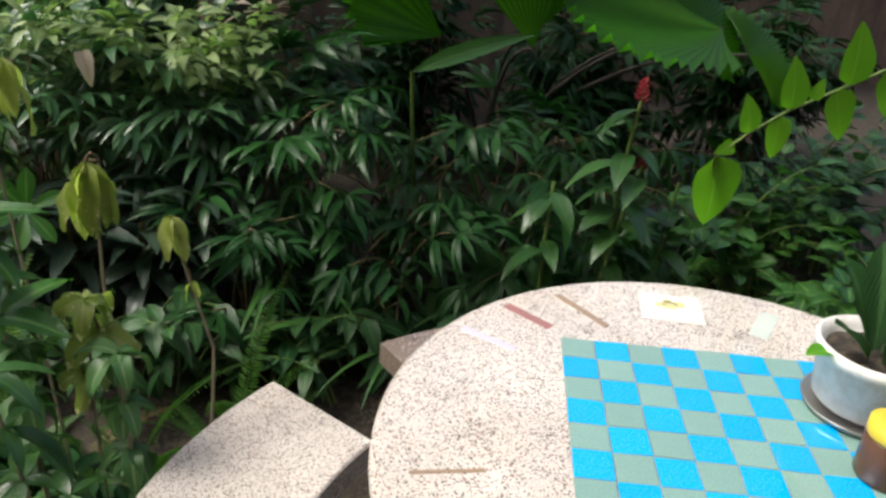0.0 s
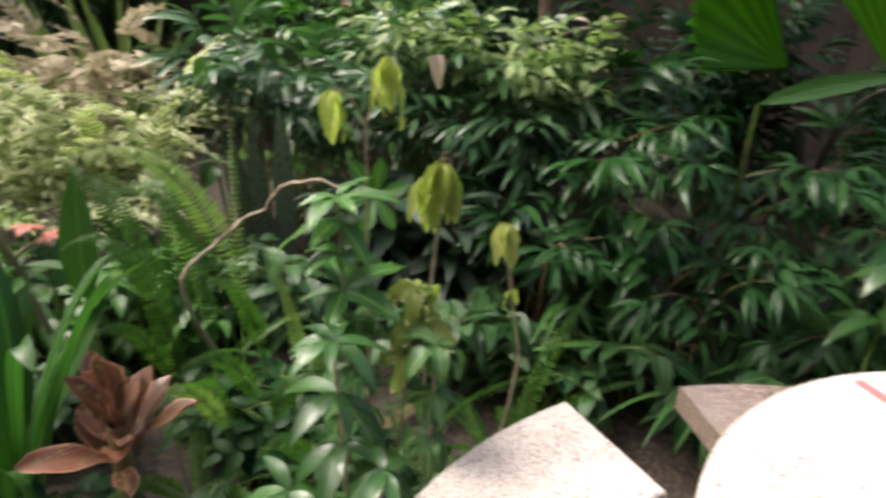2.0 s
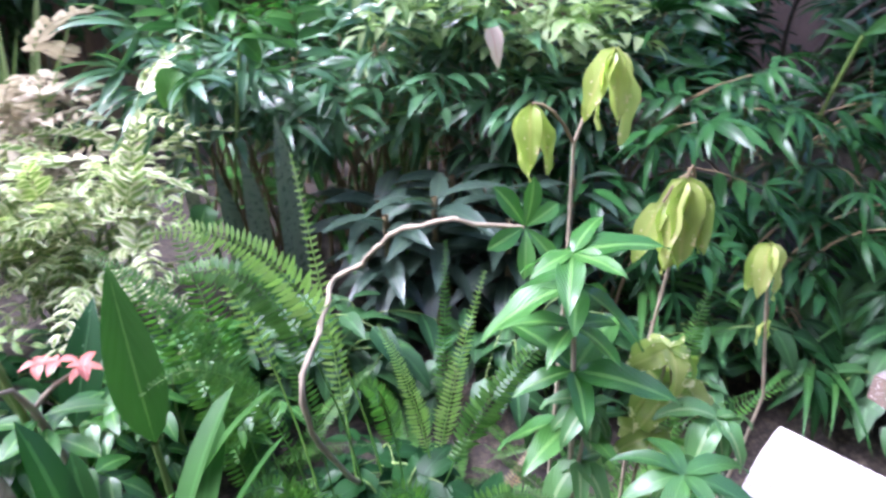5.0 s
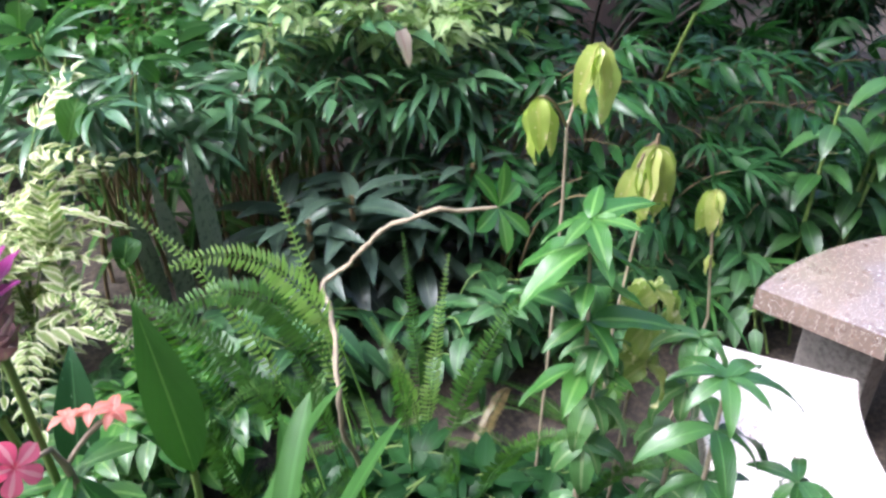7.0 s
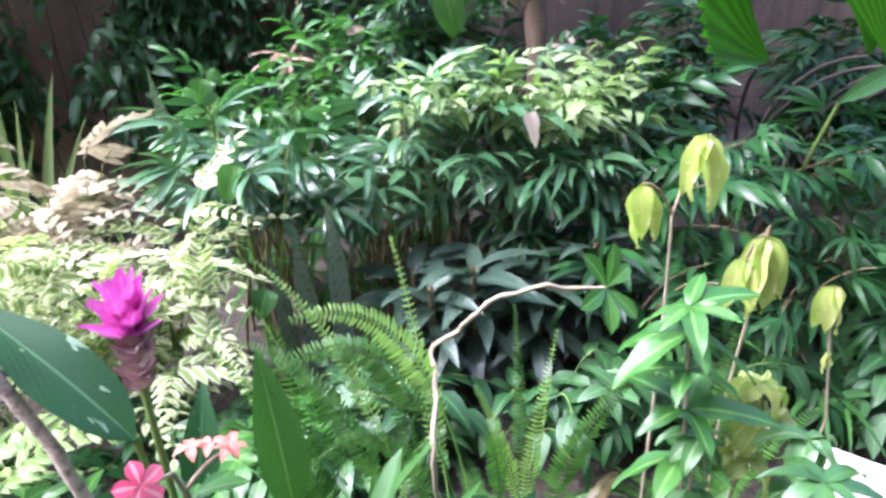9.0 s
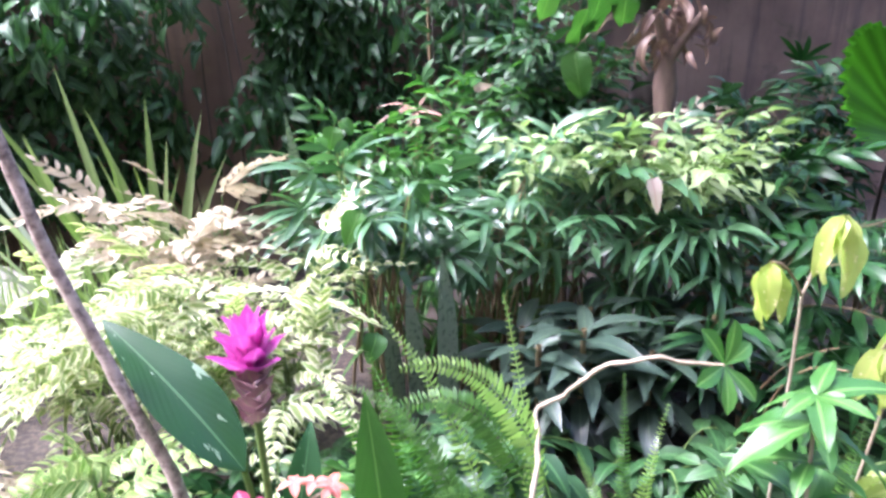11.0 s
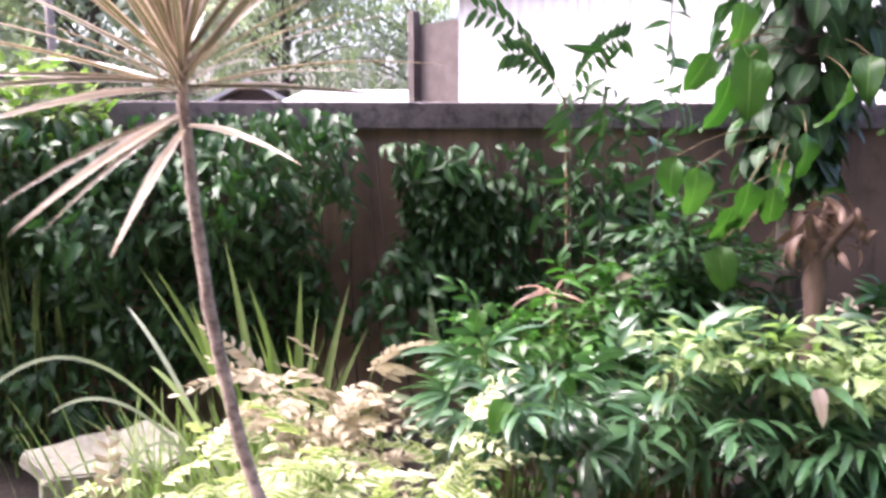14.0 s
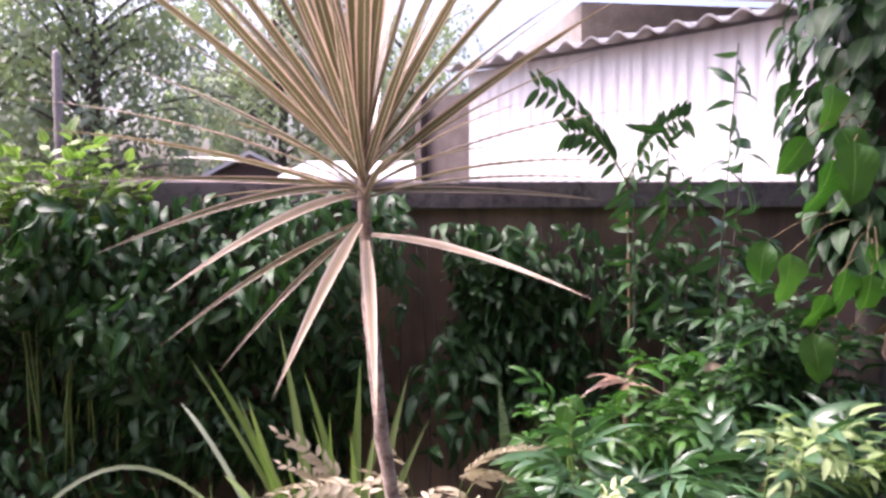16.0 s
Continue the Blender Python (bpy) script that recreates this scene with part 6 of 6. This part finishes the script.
# ---------------------------------------------------------------- crooked branch with a leafy end
def build_branch():
    b = Vector((0.46, 1.46, ground_at(0.46, 1.46) - 0.01))
    t = thing("frangipani_branch", b, "crooked pale branch ending in a tuft of round-tipped leaves", "plant")
    key = [b, Vector((0.40, 1.40, 0.30)), Vector((0.335, 1.33, 0.48)), Vector((0.316, 1.30, 0.62)), Vector((0.355, 1.38, 0.652)), Vector((0.385, 1.45, 0.66)), Vector((0.398, 1.50, 0.668)), Vector((0.441, 1.50, 0.685)), Vector((0.47, 1.47, 0.73)), Vector((0.50, 1.45, 0.766)), Vector((0.545, 1.42, 0.785)), Vector((0.575, 1.40, 0.795)), Vector((0.64, 1.39, 0.78)), Vector((0.684, 1.38, 0.776))]
    line = []
    for i in range(len(key) - 1):
        p0, p1, p2, p3 = key[max(0, i - 1)], key[i], key[i + 1], key[min(len(key) - 1, i + 2)]
        for k in range(4):
            s = k / 4
            line.append(0.5 * (2 * p1 + (p2 - p0) * s + (2 * p0 - 5 * p1 + 4 * p2 - p3) * s * s + (3 * p1 - p0 - 3 * p2 + p3) * s ** 3))
    line.append(key[-1])
    line = [p + Vector((noise.noise(p * 45), noise.noise(p * 38 + Vector((5, 0, 0))), noise.noise(p * 41 + Vector((0, 7, 0))))) * 0.005 for p in line]
    shape_part("branch", tube_shape(line, [0.0046 - 0.0014 * i / len(line) + 0.0005 * (i % 3) for i in range(len(line))], 8), M_PALE_BARK, t, "pale crooked bark")
    me = shared_leaf("round_tipped_leaf", leaf_shape(0.092, 0.034, "spoon", 7, 25, 14, 0, 0, 2), L_MID)
    for dx, dy, dz, s in ((-0.7, -0.5, 0.05, 0.9), (-0.45, -0.2, 0.85, 1.0), (0.15, -0.2, 0.95, 0.9), (0.4, -0.5, -0.4, 0.85), (-0.2, -0.7, -0.5, 0.9), (0.7, 0.1, 0.3, 0.8)):
        leaf_part("round_tipped_leaf", me, t, aimed((0.684, 1.38, 0.776), (dx, dy, dz), (0.1, -0.8, 0.6), s))


build_branch()


# ---------------------------------------------------------------- wilted yellow-leaved stalks
def build_yellow():
    r = random.Random(95)
    long_leaf = shared_leaf("wilted_leaf", leaf_shape(0.125, 0.046, "ovate", 10, 26, 16, 0.09, 24, 2), L_YELLOW)
    curled = shared_leaf("curled_leaf", leaf_shape(0.10, 0.040, "ovate", 9, 135, 20, 0.12, 40, 2), L_CURLED)
    for label, pts, clusters in (
            ("tall stalk with wilted yellow-green hanging leaves", ((0.69, 1.26, None), (0.68, 1.23, 0.6), (0.674, 1.22, 0.853), (0.671, 1.22, 0.973), (0.70, 1.22, 1.06), (0.716, 1.22, 1.085)),
             ((0.706, 1.205, 1.090, 4, 0.92), (0.612, 1.22, 1.03, 3, 0.85))),
            ("stalk hung with large wilted yellow leaves", ((0.80, 1.21, None), (0.79, 1.19, 0.6), (0.80, 1.17, 0.82), (0.815, 1.17, 0.93)),
             ((0.795, 1.158, 0.935, 7, 1.0), (0.775, 1.17, 0.90, 4, 0.8))),
            ("thin bent stalk with drooping yellow leaves", ((0.90, 1.17, None), (0.95, 1.13, 0.46), (0.958, 1.12, 0.58), (0.925, 1.12, 0.74), (0.908, 1.12, 0.842)),
             ((0.908, 1.12, 0.845, 5, 0.72), (0.93, 1.12, 0.72, 2, 0.4))),
            ("leaning stalk with curled yellow variegated leaves", ((0.74, 1.12, None), (0.75, 1.11, 0.5), (0.765, 1.1, 0.71)),
             ((0.765, 1.1, 0.725, 8, 0.85), (0.78, 1.1, 0.66, 8, 0.9), (0.745, 1.08, 0.60, 7, 0.85)))):
        pts = [Vector((x, y, ground_at(x, y) - 0.01 if z is None else z)) for x, y, z in pts]
        t = thing("wilting_plant", pts[0], label, "plant", "wilting yellow plants")
        shape_part("stalk", tube_shape(pts, [0.0034 - 0.0018 * i / len(pts) for i in range(len(pts))], 6), M_PALE_BARK, t, "thin pale stalk")
        for x, y, z, n, s in clusters:
            near = min(pts, key=lambda p: (p - Vector((x, y, z))).length)
            holder = t
            if (near - Vector((x, y, z))).length > 0.02:
                holder = shape_part("side_shoot", tube_shape(bent(near, (x, y, z), 0.015, (0, 0, 0), 4), 0.0022, 5), M_BROWN_STEM, t)
            for i in range(n):
                a = 6.283 * i / n + r.uniform(-0.4, 0.4)
                loose = "curled" in label
                leaf_part("curled_leaf" if loose else "wilted_leaf", curled if loose else long_leaf, holder, aimed((x, y, z), (math.cos(a) * (1.0 if loose else 0.42) + r.uniform(-0.12, 0.12), math.sin(a) * (0.9 if loose else 0.3) - 0.05, 0.25 if loose else -0.9), (math.cos(a) * 0.8, math.sin(a) * 0.8 - 0.2, 0.4), s * r.uniform(0.72, 1.1), r.uniform(-40, 40)))


build_yellow()


# ---------------------------------------------------------------- whorled green plants beside the bench
def build_whorled(base, tip, levels, label, mesh, seed, per=5, group="whorled plants", reach=1.0, flat=0.15):
    r = random.Random(seed)
    b = Vector((base[0], base[1], ground_at(*base) - 0.01))
    t = thing("whorled_plant", b, label, "plant", group)
    line = bent(b, tip, 0, (r.uniform(-0.02, 0.02), 0, 0), 10)
    shape_part("stem", tube_shape(line, [0.0065 - 0.0004 * i for i in range(11)], 6), M_PALE_BARK, t, "pale upright stem")
    for k, s in enumerate(levels):
        q = line[min(9, int(s * 10))].lerp(line[min(10, int(s * 10) + 1)], s * 10 - int(s * 10)) if s < 1 else line[-1]
        n = per + (2 if s >= 1 else 0)
        for i in range(n):
            a = 6.283 * i / n + k * 0.6 + r.uniform(-0.2, 0.2)
            leaf_part("leaf", mesh, t, aimed(q, (math.cos(a), math.sin(a), flat + (0.45 if s >= 1 and i % 2 else 0) + r.uniform(-0.45, 0.35)), (0, 0, 1), reach * r.uniform(0.55, 1.12) * (1.0 if s < 1 else 0.85), r.uniform(-15, 15)))
    return t


whorl_leaf = shared_leaf("whorl_leaf", leaf_shape(0.15, 0.042, "lance", 8, 62, 16, 0.03, 14), L_WHORL)
crown_leaf = shared_leaf("whorl_leaf", leaf_shape(0.155, 0.056, "lance", 9, 34, 14, 0.05, 10, 2), L_MID)
varieg_leaf = shared_leaf("variegated_leaf", leaf_shape(0.10, 0.040, "ovate", 7, 85, 18, 0.07, 25), leaf_material("white_splashed_leaf", (0.07, 0.18, 0.05), (0.12, 0.25, 0.08), 0.35, 0.3, rib=(0.3, 0.4, 0.2), patch=(0.58, 0.62, 0.46), patch_cut=0.60, patch_scale=38))
build_whorled((0.64, 1.11), (0.628, 1.12, 0.882), (0.70, 0.80, 0.88, 0.95, 1.0), "upright green plant with whorls of pointed leaves", crown_leaf, 110, 5, reach=0.82, flat=0.05)
build_whorled((0.66, 0.92), (0.642, 0.885, 0.757), (0.45, 0.6, 0.75, 0.88, 1.0), "leafy green plant spreading towards the bench", whorl_leaf, 111, 6, reach=0.78)
build_whorled((0.80, 1.06), (0.80, 1.03, 0.66), (0.5, 0.7, 0.85, 1.0), "white-splashed green plant under the wilted stalks", varieg_leaf, 112, 8, reach=1.0, flat=-0.1)
build_whorled((0.68, 1.12), (0.66, 1.1, 0.66), (0.5, 0.7, 0.85, 1.0), "white-splashed leafy plant among the ferns", varieg_leaf, 113, 8, reach=0.95, flat=-0.1)
build_whorled((0.70, 0.82), (0.72, 0.80, 0.60), (0.6, 0.8, 1.0), "small green plant with narrow leaves by the bench", whorl_leaf, 114, 6, reach=0.75, flat=-0.1)
build_whorled((0.58, 0.86), (0.58, 0.84, 0.52), (0.5, 0.75, 1.0), "low green plant at the edge of the bed", whorl_leaf, 115, 5, reach=0.8)


# ---------------------------------------------------------------- strap-leaved clump with pink flowers
def build_straps():
    r = random.Random(120)
    b = Vector((0.02, 1.10, ground_at(0.02, 1.10) - 0.01))
    t = thing("spider_lily", b, "clump of broad green strap leaves at the bed's edge", "plant")
    tips = ((-0.389, 1.3, 0.711, 0.032, 0.10), (-0.285, 1.15, 0.671, 0.040, 0.10), (-0.233, 1.25, 0.657, 0.042, 0.14), (0.012, 1.3, 0.70, 0.058, 0.03), (0.265, 1.2, 0.73, 0.046, 0.06), (0.216, 0.97, 0.60, 0.040, 0.12), (-0.249, 0.95, 0.52, 0.040, 0.14), (-0.136, 0.86, 0.47, 0.038, 0.13),
            (-0.173, 0.88, 0.53, 0.036, 0.14), (-0.093, 0.97, 0.60, 0.040, 0.12), (-0.303, 1.05, 0.56, 0.036, 0.13), (0.205, 1.25, 0.69, 0.042, 0.06), (0.305, 1.213, 0.705, 0.044, 0.05), (-0.05, 0.85, 0.40, 0.036, 0.13), (0.10, 0.84, 0.44, 0.036, 0.13), (0.06, 1.3, 0.62, 0.04, 0.05), (-0.08, 1.25, 0.60, 0.04, 0.06),
            (-0.3, 0.9, 0.40, 0.036, 0.15), (0.17, 0.9, 0.38, 0.036, 0.13), (-0.2, 0.8, 0.33, 0.036, 0.15), (0.0, 0.8, 0.30, 0.034, 0.14), (0.12, 1.3, 0.55, 0.036, 0.06), (0.27, 1.06, 0.78, 0.040, 0.02), (0.22, 1.03, 0.72, 0.034, 0.03), (-0.36, 1.1, 0.42, 0.036, 0.15))
    for x, y, z, w, bow in tips:
        foot = b + Vector((r.uniform(-0.03, 0.03), r.uniform(-0.03, 0.03), 0))
        shape_part("strap_leaf", strap_between(foot, (x + r.gauss(0, 0.03), y, z - 0.02 + r.gauss(0, 0.03)), w * r.uniform(0.72, 1.05), bow * r.uniform(1.1, 1.9), (r.gauss(0, 0.025), r.gauss(0, 0.02), 0), 14, "strap", r.uniform(8, 24), r.uniform(-55, 55)), L_STRAP, t)
    # upright green leaf behind
    g2 = Vector((0.10, 1.40, ground_at(0.10, 1.40)))
    t2 = thing("upright_leaf_plant", g2, "single broad upright green leaf behind the flowers", "plant")
    stalk = Vector((0.10, 1.36, 0.53))
    shape_part("leaf_stalk", tube_shape(bent(g2, stalk, 0, (0, 0, 0), 4), 0.006, 6), M_STEM, t2)
    me = shared_leaf("upright_leaf", leaf_shape(0.28, 0.076, "lance", 10, 14, 16, 0.02, 8, 2), L_CLIMB)
    leaf_part("upright_leaf", me, t2, aimed(stalk, (-0.03, 0.1, 1), (0.1, -1, 0.1)))


build_straps()


def build_pink_flowers():
    r = random.Random(130)
    b = Vector((-0.02, 1.46, ground_at(-0.02, 1.46)))
    t = thing("desert_rose", b, "small plant bearing a rose-pink flower and faded coral ones", "flower")
    shape_part("stem", tube_shape([b, Vector((-0.03, 1.44, 0.4)), Vector((-0.05, 1.40, 0.60)), Vector((-0.06, 1.38, 0.655)), Vector((-0.098, 1.345, 0.675))], [0.008, 0.007, 0.006, 0.004, 0.003], 6), M_PALE_BARK, t)
    shape_part("side_shoot", tube_shape(bent((-0.05, 1.40, 0.60), (0.02, 1.41, 0.645), 0.01, (0, 0, 0), 4), 0.004, 6), M_PALE_BARK, t)
    petal = shared_leaf("petal", leaf_shape(0.038, 0.026, "spoon", 6, 40, 8, 0.05, 0, 2), M_PINK)
    coral = shared_leaf("coral_petal", leaf_shape(0.034, 0.018, "lance", 5, 60, 12, 0.06), M_CORAL)
    face = Vector((0.28, -0.85, 0.45)).normalized()
    side = face.cross(Vector((0, 0, 1))).normalized()
    up = side.cross(face)
    c = Vector((-0.102, 1.335, 0.685))
    for i in range(5):
        a = 6.283 * i / 5 + 0.3
        leaf_part("petal", petal, t, aimed(c, side * math.cos(a) + up * math.sin(a) + face * 0.3, face, 1.0), "rose-pink petal")
    bm, _ = lathe([(0.003, 0.0), (0.006, 0.02), (0.0075, 0.034)], 12)
    bm.transform(Matrix.Translation(c - face * 0.033 - b) @ face.to_track_quat("Z", "Y").to_matrix().to_4x4())
    part("throat", bm, M_CORAL, t, "coral flower throat", smooth=True)
    for cx, cy, cz, n in ((0.026, 1.41, 0.652, 5), (-0.03, 1.42, 0.665, 4), (0.0, 1.40, 0.675, 3)):
        for i in range(n):
            a = 6.283 * i / n
            leaf_part("coral_petal", coral, t, aimed((cx, cy, cz), (math.cos(a), math.sin(a) - 0.3, r.uniform(0.1, 0.7)), (0, 0, 1), r.uniform(0.8, 1.1)), "faded coral petal")
    green = shared_leaf("rose_leaf", leaf_shape(0.09, 0.034, "spoon", 6, 30, 12), L_MID)
    for i in range(9):
        a = 6.283 * i / 9
        leaf_part("leaf", green, t, aimed((-0.045, 1.41, 0.58 - 0.02 * (i % 3)), (math.cos(a), math.sin(a), 0.25), (0, 0, 1), r.uniform(0.8, 1.1)))


build_pink_flowers()


def build_curcuma():
    r = random.Random(140)
    b = Vector((-0.06, 1.55, ground_at(-0.06, 1.55)))
    t = thing("siam_tulip", b, "flowering ginger with a magenta head and silver-striped leaves", "flower")
    c = Vector((-0.071, 1.366, 0.90))
    shape_part("flower_stem", tube_shape(bent(b, c - Vector((0, 0, 0.08)), 0.02, (0, -0.03, 0), 8), 0.006, 8), M_STEM, t)
    low = shared_leaf("lower_bract", leaf_shape(0.052, 0.036, "ovate", 5, -50, 24, 0.04), M_MAUVE)
    high = shared_leaf("upper_bract", leaf_shape(0.075, 0.040, "ovate", 6, -10, 22, 0.05), M_MAGENTA)
    turn = 0
    for i in range(16):
        turn += 2.4
        leaf_part("lower_bract", low, t, aimed(c + Vector((0, 0, -0.09 + 0.005 * i)), (math.cos(turn), math.sin(turn), 0.35), (-math.cos(turn), -math.sin(turn), 1), 0.95), "dusky mauve bract")
    for i in range(18):
        turn += 2.4
        s = i / 18
        leaf_part("upper_bract", high, t, aimed(c + Vector((0, 0, -0.01 + 0.02 * s)), (math.cos(turn) * (1 - 0.6 * s), math.sin(turn) * (1 - 0.6 * s), 0.5 + 0.8 * s), (-math.cos(turn), -math.sin(turn), 0.8), 0.9 + 0.25 * s), "magenta bract")
    leafm = shared_leaf("striped_leaf", leaf_shape(0.36, 0.112, "lance", 12, 24, 10, 0.02, 0, 3), L_CURCUMA)
    for at, way, up, s in (((-0.10, 1.42, 0.70), (-0.52, 0.45, 0.72), (0.45, -0.75, 0.55), 0.94), ((-0.04, 1.52, 0.46), (0.25, 0.35, 0.8), (0, -1, 0.2), 0.6), ((-0.10, 1.5, 0.45), (-0.75, -0.1, 0.45), (0.3, -0.6, 0.8), 0.8)):
        stalk = shape_part("leaf_stalk", tube_shape(bent(b, at, 0.02, (0, 0, 0), 6), 0.006, 6), M_STEM, t)
        leaf_part("striped_leaf", leafm, stalk, aimed(at, way, up, s), "dark leaf with silvery stripes")


build_curcuma()


def build_bromeliad():
    r = random.Random(150)
    b = Vector((0.285, 0.98, ground_at(0.285, 0.98) - 0.01))
    t = thing("bromeliad", b, "copper-brown bromeliad rosette on a short stem", "plant")
    shape_part("stem", tube_shape([b, b + Vector((0, 0, 0.12)), b + Vector((0.0, 0, 0.46))], [0.02, 0.018, 0.016], 8), M_BROWN_STEM, t)
    me = shared_leaf("copper_leaf", leaf_shape(0.15, 0.050, "spoon", 8, 22, 22, 0.08, 18, 2), L_BROMEL)
    turn = 0
    for i in range(15):
        turn += 2.4 + r.uniform(-0.5, 0.5)
        s = i / 15
        el = radians(38 + 45 * s + r.uniform(-18, 18))
        leaf_part("copper_leaf", me, t, aimed(b + Vector((0, 0, 0.36 + 0.1 * s)), (math.cos(turn) * math.cos(el), math.sin(turn) * math.cos(el), math.sin(el)), (-math.cos(turn), -math.sin(turn), 0.7), r.uniform(0.75, 1.15), r.uniform(-12, 12)))
    dead = shared_leaf("brown_litter_leaf", leaf_shape(0.12, 0.04, "lance", 6, 60, 20, 0.06, 20), L_DEAD)
    for i in range(16):
        a = r.uniform(0, 6.28)
        x, y = 0.42 + r.gauss(0, 0.16), 0.98 + r.gauss(0, 0.08)
        lit = thing("fallen_leaf", (x, y, ground_at(x, y) + 0.004), "dry brown fallen leaf on the soil", "leaf", "fallen leaves")
        leaf_part("blade", dead, lit, aimed(lit.location + Vector((0, 0, 0.008)), (math.cos(a), math.sin(a), 0.25), (0, 0, 1), r.uniform(0.7, 1.2)))


build_bromeliad()


# ---------------------------------------------------------------- red costus and the bright branch by the table
def build_costus():
    r = random.Random(160)
    leaf = shared_leaf("spiral_leaf", leaf_shape(0.16, 0.056, "lance", 7, 55, 14, 0.02), L_WHORL)
    bract = shared_leaf("red_bract", leaf_shape(0.021, 0.016, "ovate", 4, -40, 24), M_RED)
    for x, y, top, foot, n, label in ((2.035, 1.35, 0.945, (2.08, 1.42), 18, "costus cane topped by a tall crimson cone"), (2.058, 1.33, 0.775, (2.02, 1.40), 14, "shorter costus cane with a small crimson cone"), (1.86, 1.42, 0.72, (1.9, 1.45), 14, "leafy green costus cane"), (2.22, 1.36, 0.70, (2.2, 1.42), 12, "leafy costus cane with dark leaves")):
        b = Vector((foot[0], foot[1], ground_at(*foot) - 0.01))
        t = thing("costus", b, label, "plant", "costus canes")
        line = bent(b, (x, y, top - 0.03), 0, (r.uniform(-0.03, 0.03), 0, 0), 10)
        shape_part("cane", tube_shape(line, [0.0075 - 0.0003 * i for i in range(11)], 7), M_STEM, t)
        turn = r.uniform(0, 6.28)
        for i in range(n):
            turn += 1.1
            s = 0.42 + 0.57 * (i / n) ** 0.8
            q = line[int(s * 10)].lerp(line[min(10, int(s * 10) + 1)], s * 10 - int(s * 10))
            leaf_part("spiral_leaf", leaf, t, aimed(q, (math.cos(turn), math.sin(turn), r.uniform(-0.1, 0.35)), (0, 0, 1), r.uniform(0.75, 1.1), r.uniform(-15, 15)))
        if "crimson" in label:
            k = 1.0 if "tall" in label else 0.8
            for i in range(30):
                turn += 2.4
                s = i / 30
                rad = 0.007 * k * (1 - s ** 2)
                leaf_part("red_bract", bract, t, aimed(Vector((x, y, top - 0.04)) + Vector((math.cos(turn) * rad, math.sin(turn) * rad, 0.055 * s * k)), (math.cos(turn) * 0.4, math.sin(turn) * 0.4, 1), (math.cos(turn), math.sin(turn), 0.3), k * (1 - 0.45 * s)), "crimson bract")


build_costus()


def build_bright_branch():
    r = random.Random(170)
    b = Vector((2.78, 0.98, ground_at(2.78, 0.98) - 0.01))
    t = thing("overhanging_vine", b, "branch with large translucent bright green leaves near the table", "plant")
    line = [b, Vector((2.82, 0.98, 0.5)), Vector((2.76, 0.97, 0.95)), Vector((2.55, 0.96, 1.10)), Vector((2.318, 0.95, 1.062)), Vector((2.20, 0.95, 1.03)), Vector((2.068, 0.95, 0.995)), Vector((1.97, 0.95, 0.955)), Vector((1.90, 0.95, 0.915))]
    shape_part("stem", tube_shape(line, [0.008, 0.007, 0.006, 0.005, 0.004, 0.0036, 0.0032, 0.0026, 0.002], 6), M_STEM, t)
    me = shared_leaf("bright_leaf", leaf_shape(0.11, 0.068, "ovate", 8, 22, 10, 0.02, 0, 2), L_BRIGHT)
    for at, way, s in (((1.90, 0.95, 0.915), (0.18, -0.05, -1), 1.55), ((1.97, 0.95, 0.955), (-0.25, -0.1, 0.8), 0.72), ((2.04, 0.95, 0.985), (0.05, -0.1, -0.6), 0.85), ((2.068, 0.95, 0.995), (-0.15, -0.1, 0.9), 0.95), ((2.18, 0.95, 1.03), (0.2, -0.15, -0.5), 1.1),
                       ((2.22, 0.95, 1.035), (-0.05, -0.1, 0.9), 1.15), ((2.32, 0.95, 1.06), (0.3, -0.2, -0.8), 1.0), ((2.40, 0.95, 1.08), (0.1, -0.1, 0.9), 1.1), ((2.12, 0.95, 1.01), (0.2, -0.1, 0.5), 0.45), ((1.94, 0.95, 0.935), (-0.8, -0.1, -0.2), 0.45), ((2.5, 0.955, 1.1), (0.2, -0.2, -0.8), 1.0)):
        leaf_part("bright_leaf", me, t, aimed(at, way, (-0.25, -0.9, 0.35), s))
    dead = shared_leaf("withered_leaf", leaf_shape(0.07, 0.022, "lance", 6, 80, 22, 0.06, 30), L_DEAD)
    leaf_part("withered_leaf", dead, t, aimed((1.90, 0.95, 0.918), (0.1, -0.1, -1), (0, -1, 0.2), 1.0))
    leaf_part("withered_leaf", dead, t, aimed((1.96, 0.95, 0.945), (0.7, -0.1, -0.1), (0, -1, 0.2), 0.9))


build_bright_branch()

# pale dry leaf caught on the lady palms, a fallen tan leaf on the shrubs
for x, y, z, s, label, m in ((0.815, 1.88, 0.955, 1.0, "pinkish dry leaf caught in the lady palm", leaf_material("pink_dry_leaf", (0.58, 0.46, 0.38), (0.66, 0.54, 0.46), 0.6, 0.2, rib=(0.5, 0.3, 0.28), patch=(0.16, 0.1, 0.09), patch_cut=0.70, patch_scale=40)),
                             (0.66, 2.72, 1.045, 0.75, "small yellow fallen leaf lying on the shrubs", L_DRY)):
    t = thing("dry_leaf", (x, y, z), label, "leaf")
    me = shared_leaf("dry_leaf_blade", leaf_shape(0.085, 0.04, "heart", 6, 20, 14, 0.05), m)
    leaf_part("blade", me, t, aimed((x, y, z), (0.15, -0.4, -0.9) if s == 1.0 else (0.9, -0.2, 0.15), (0.1, -0.9, 0.4), s))
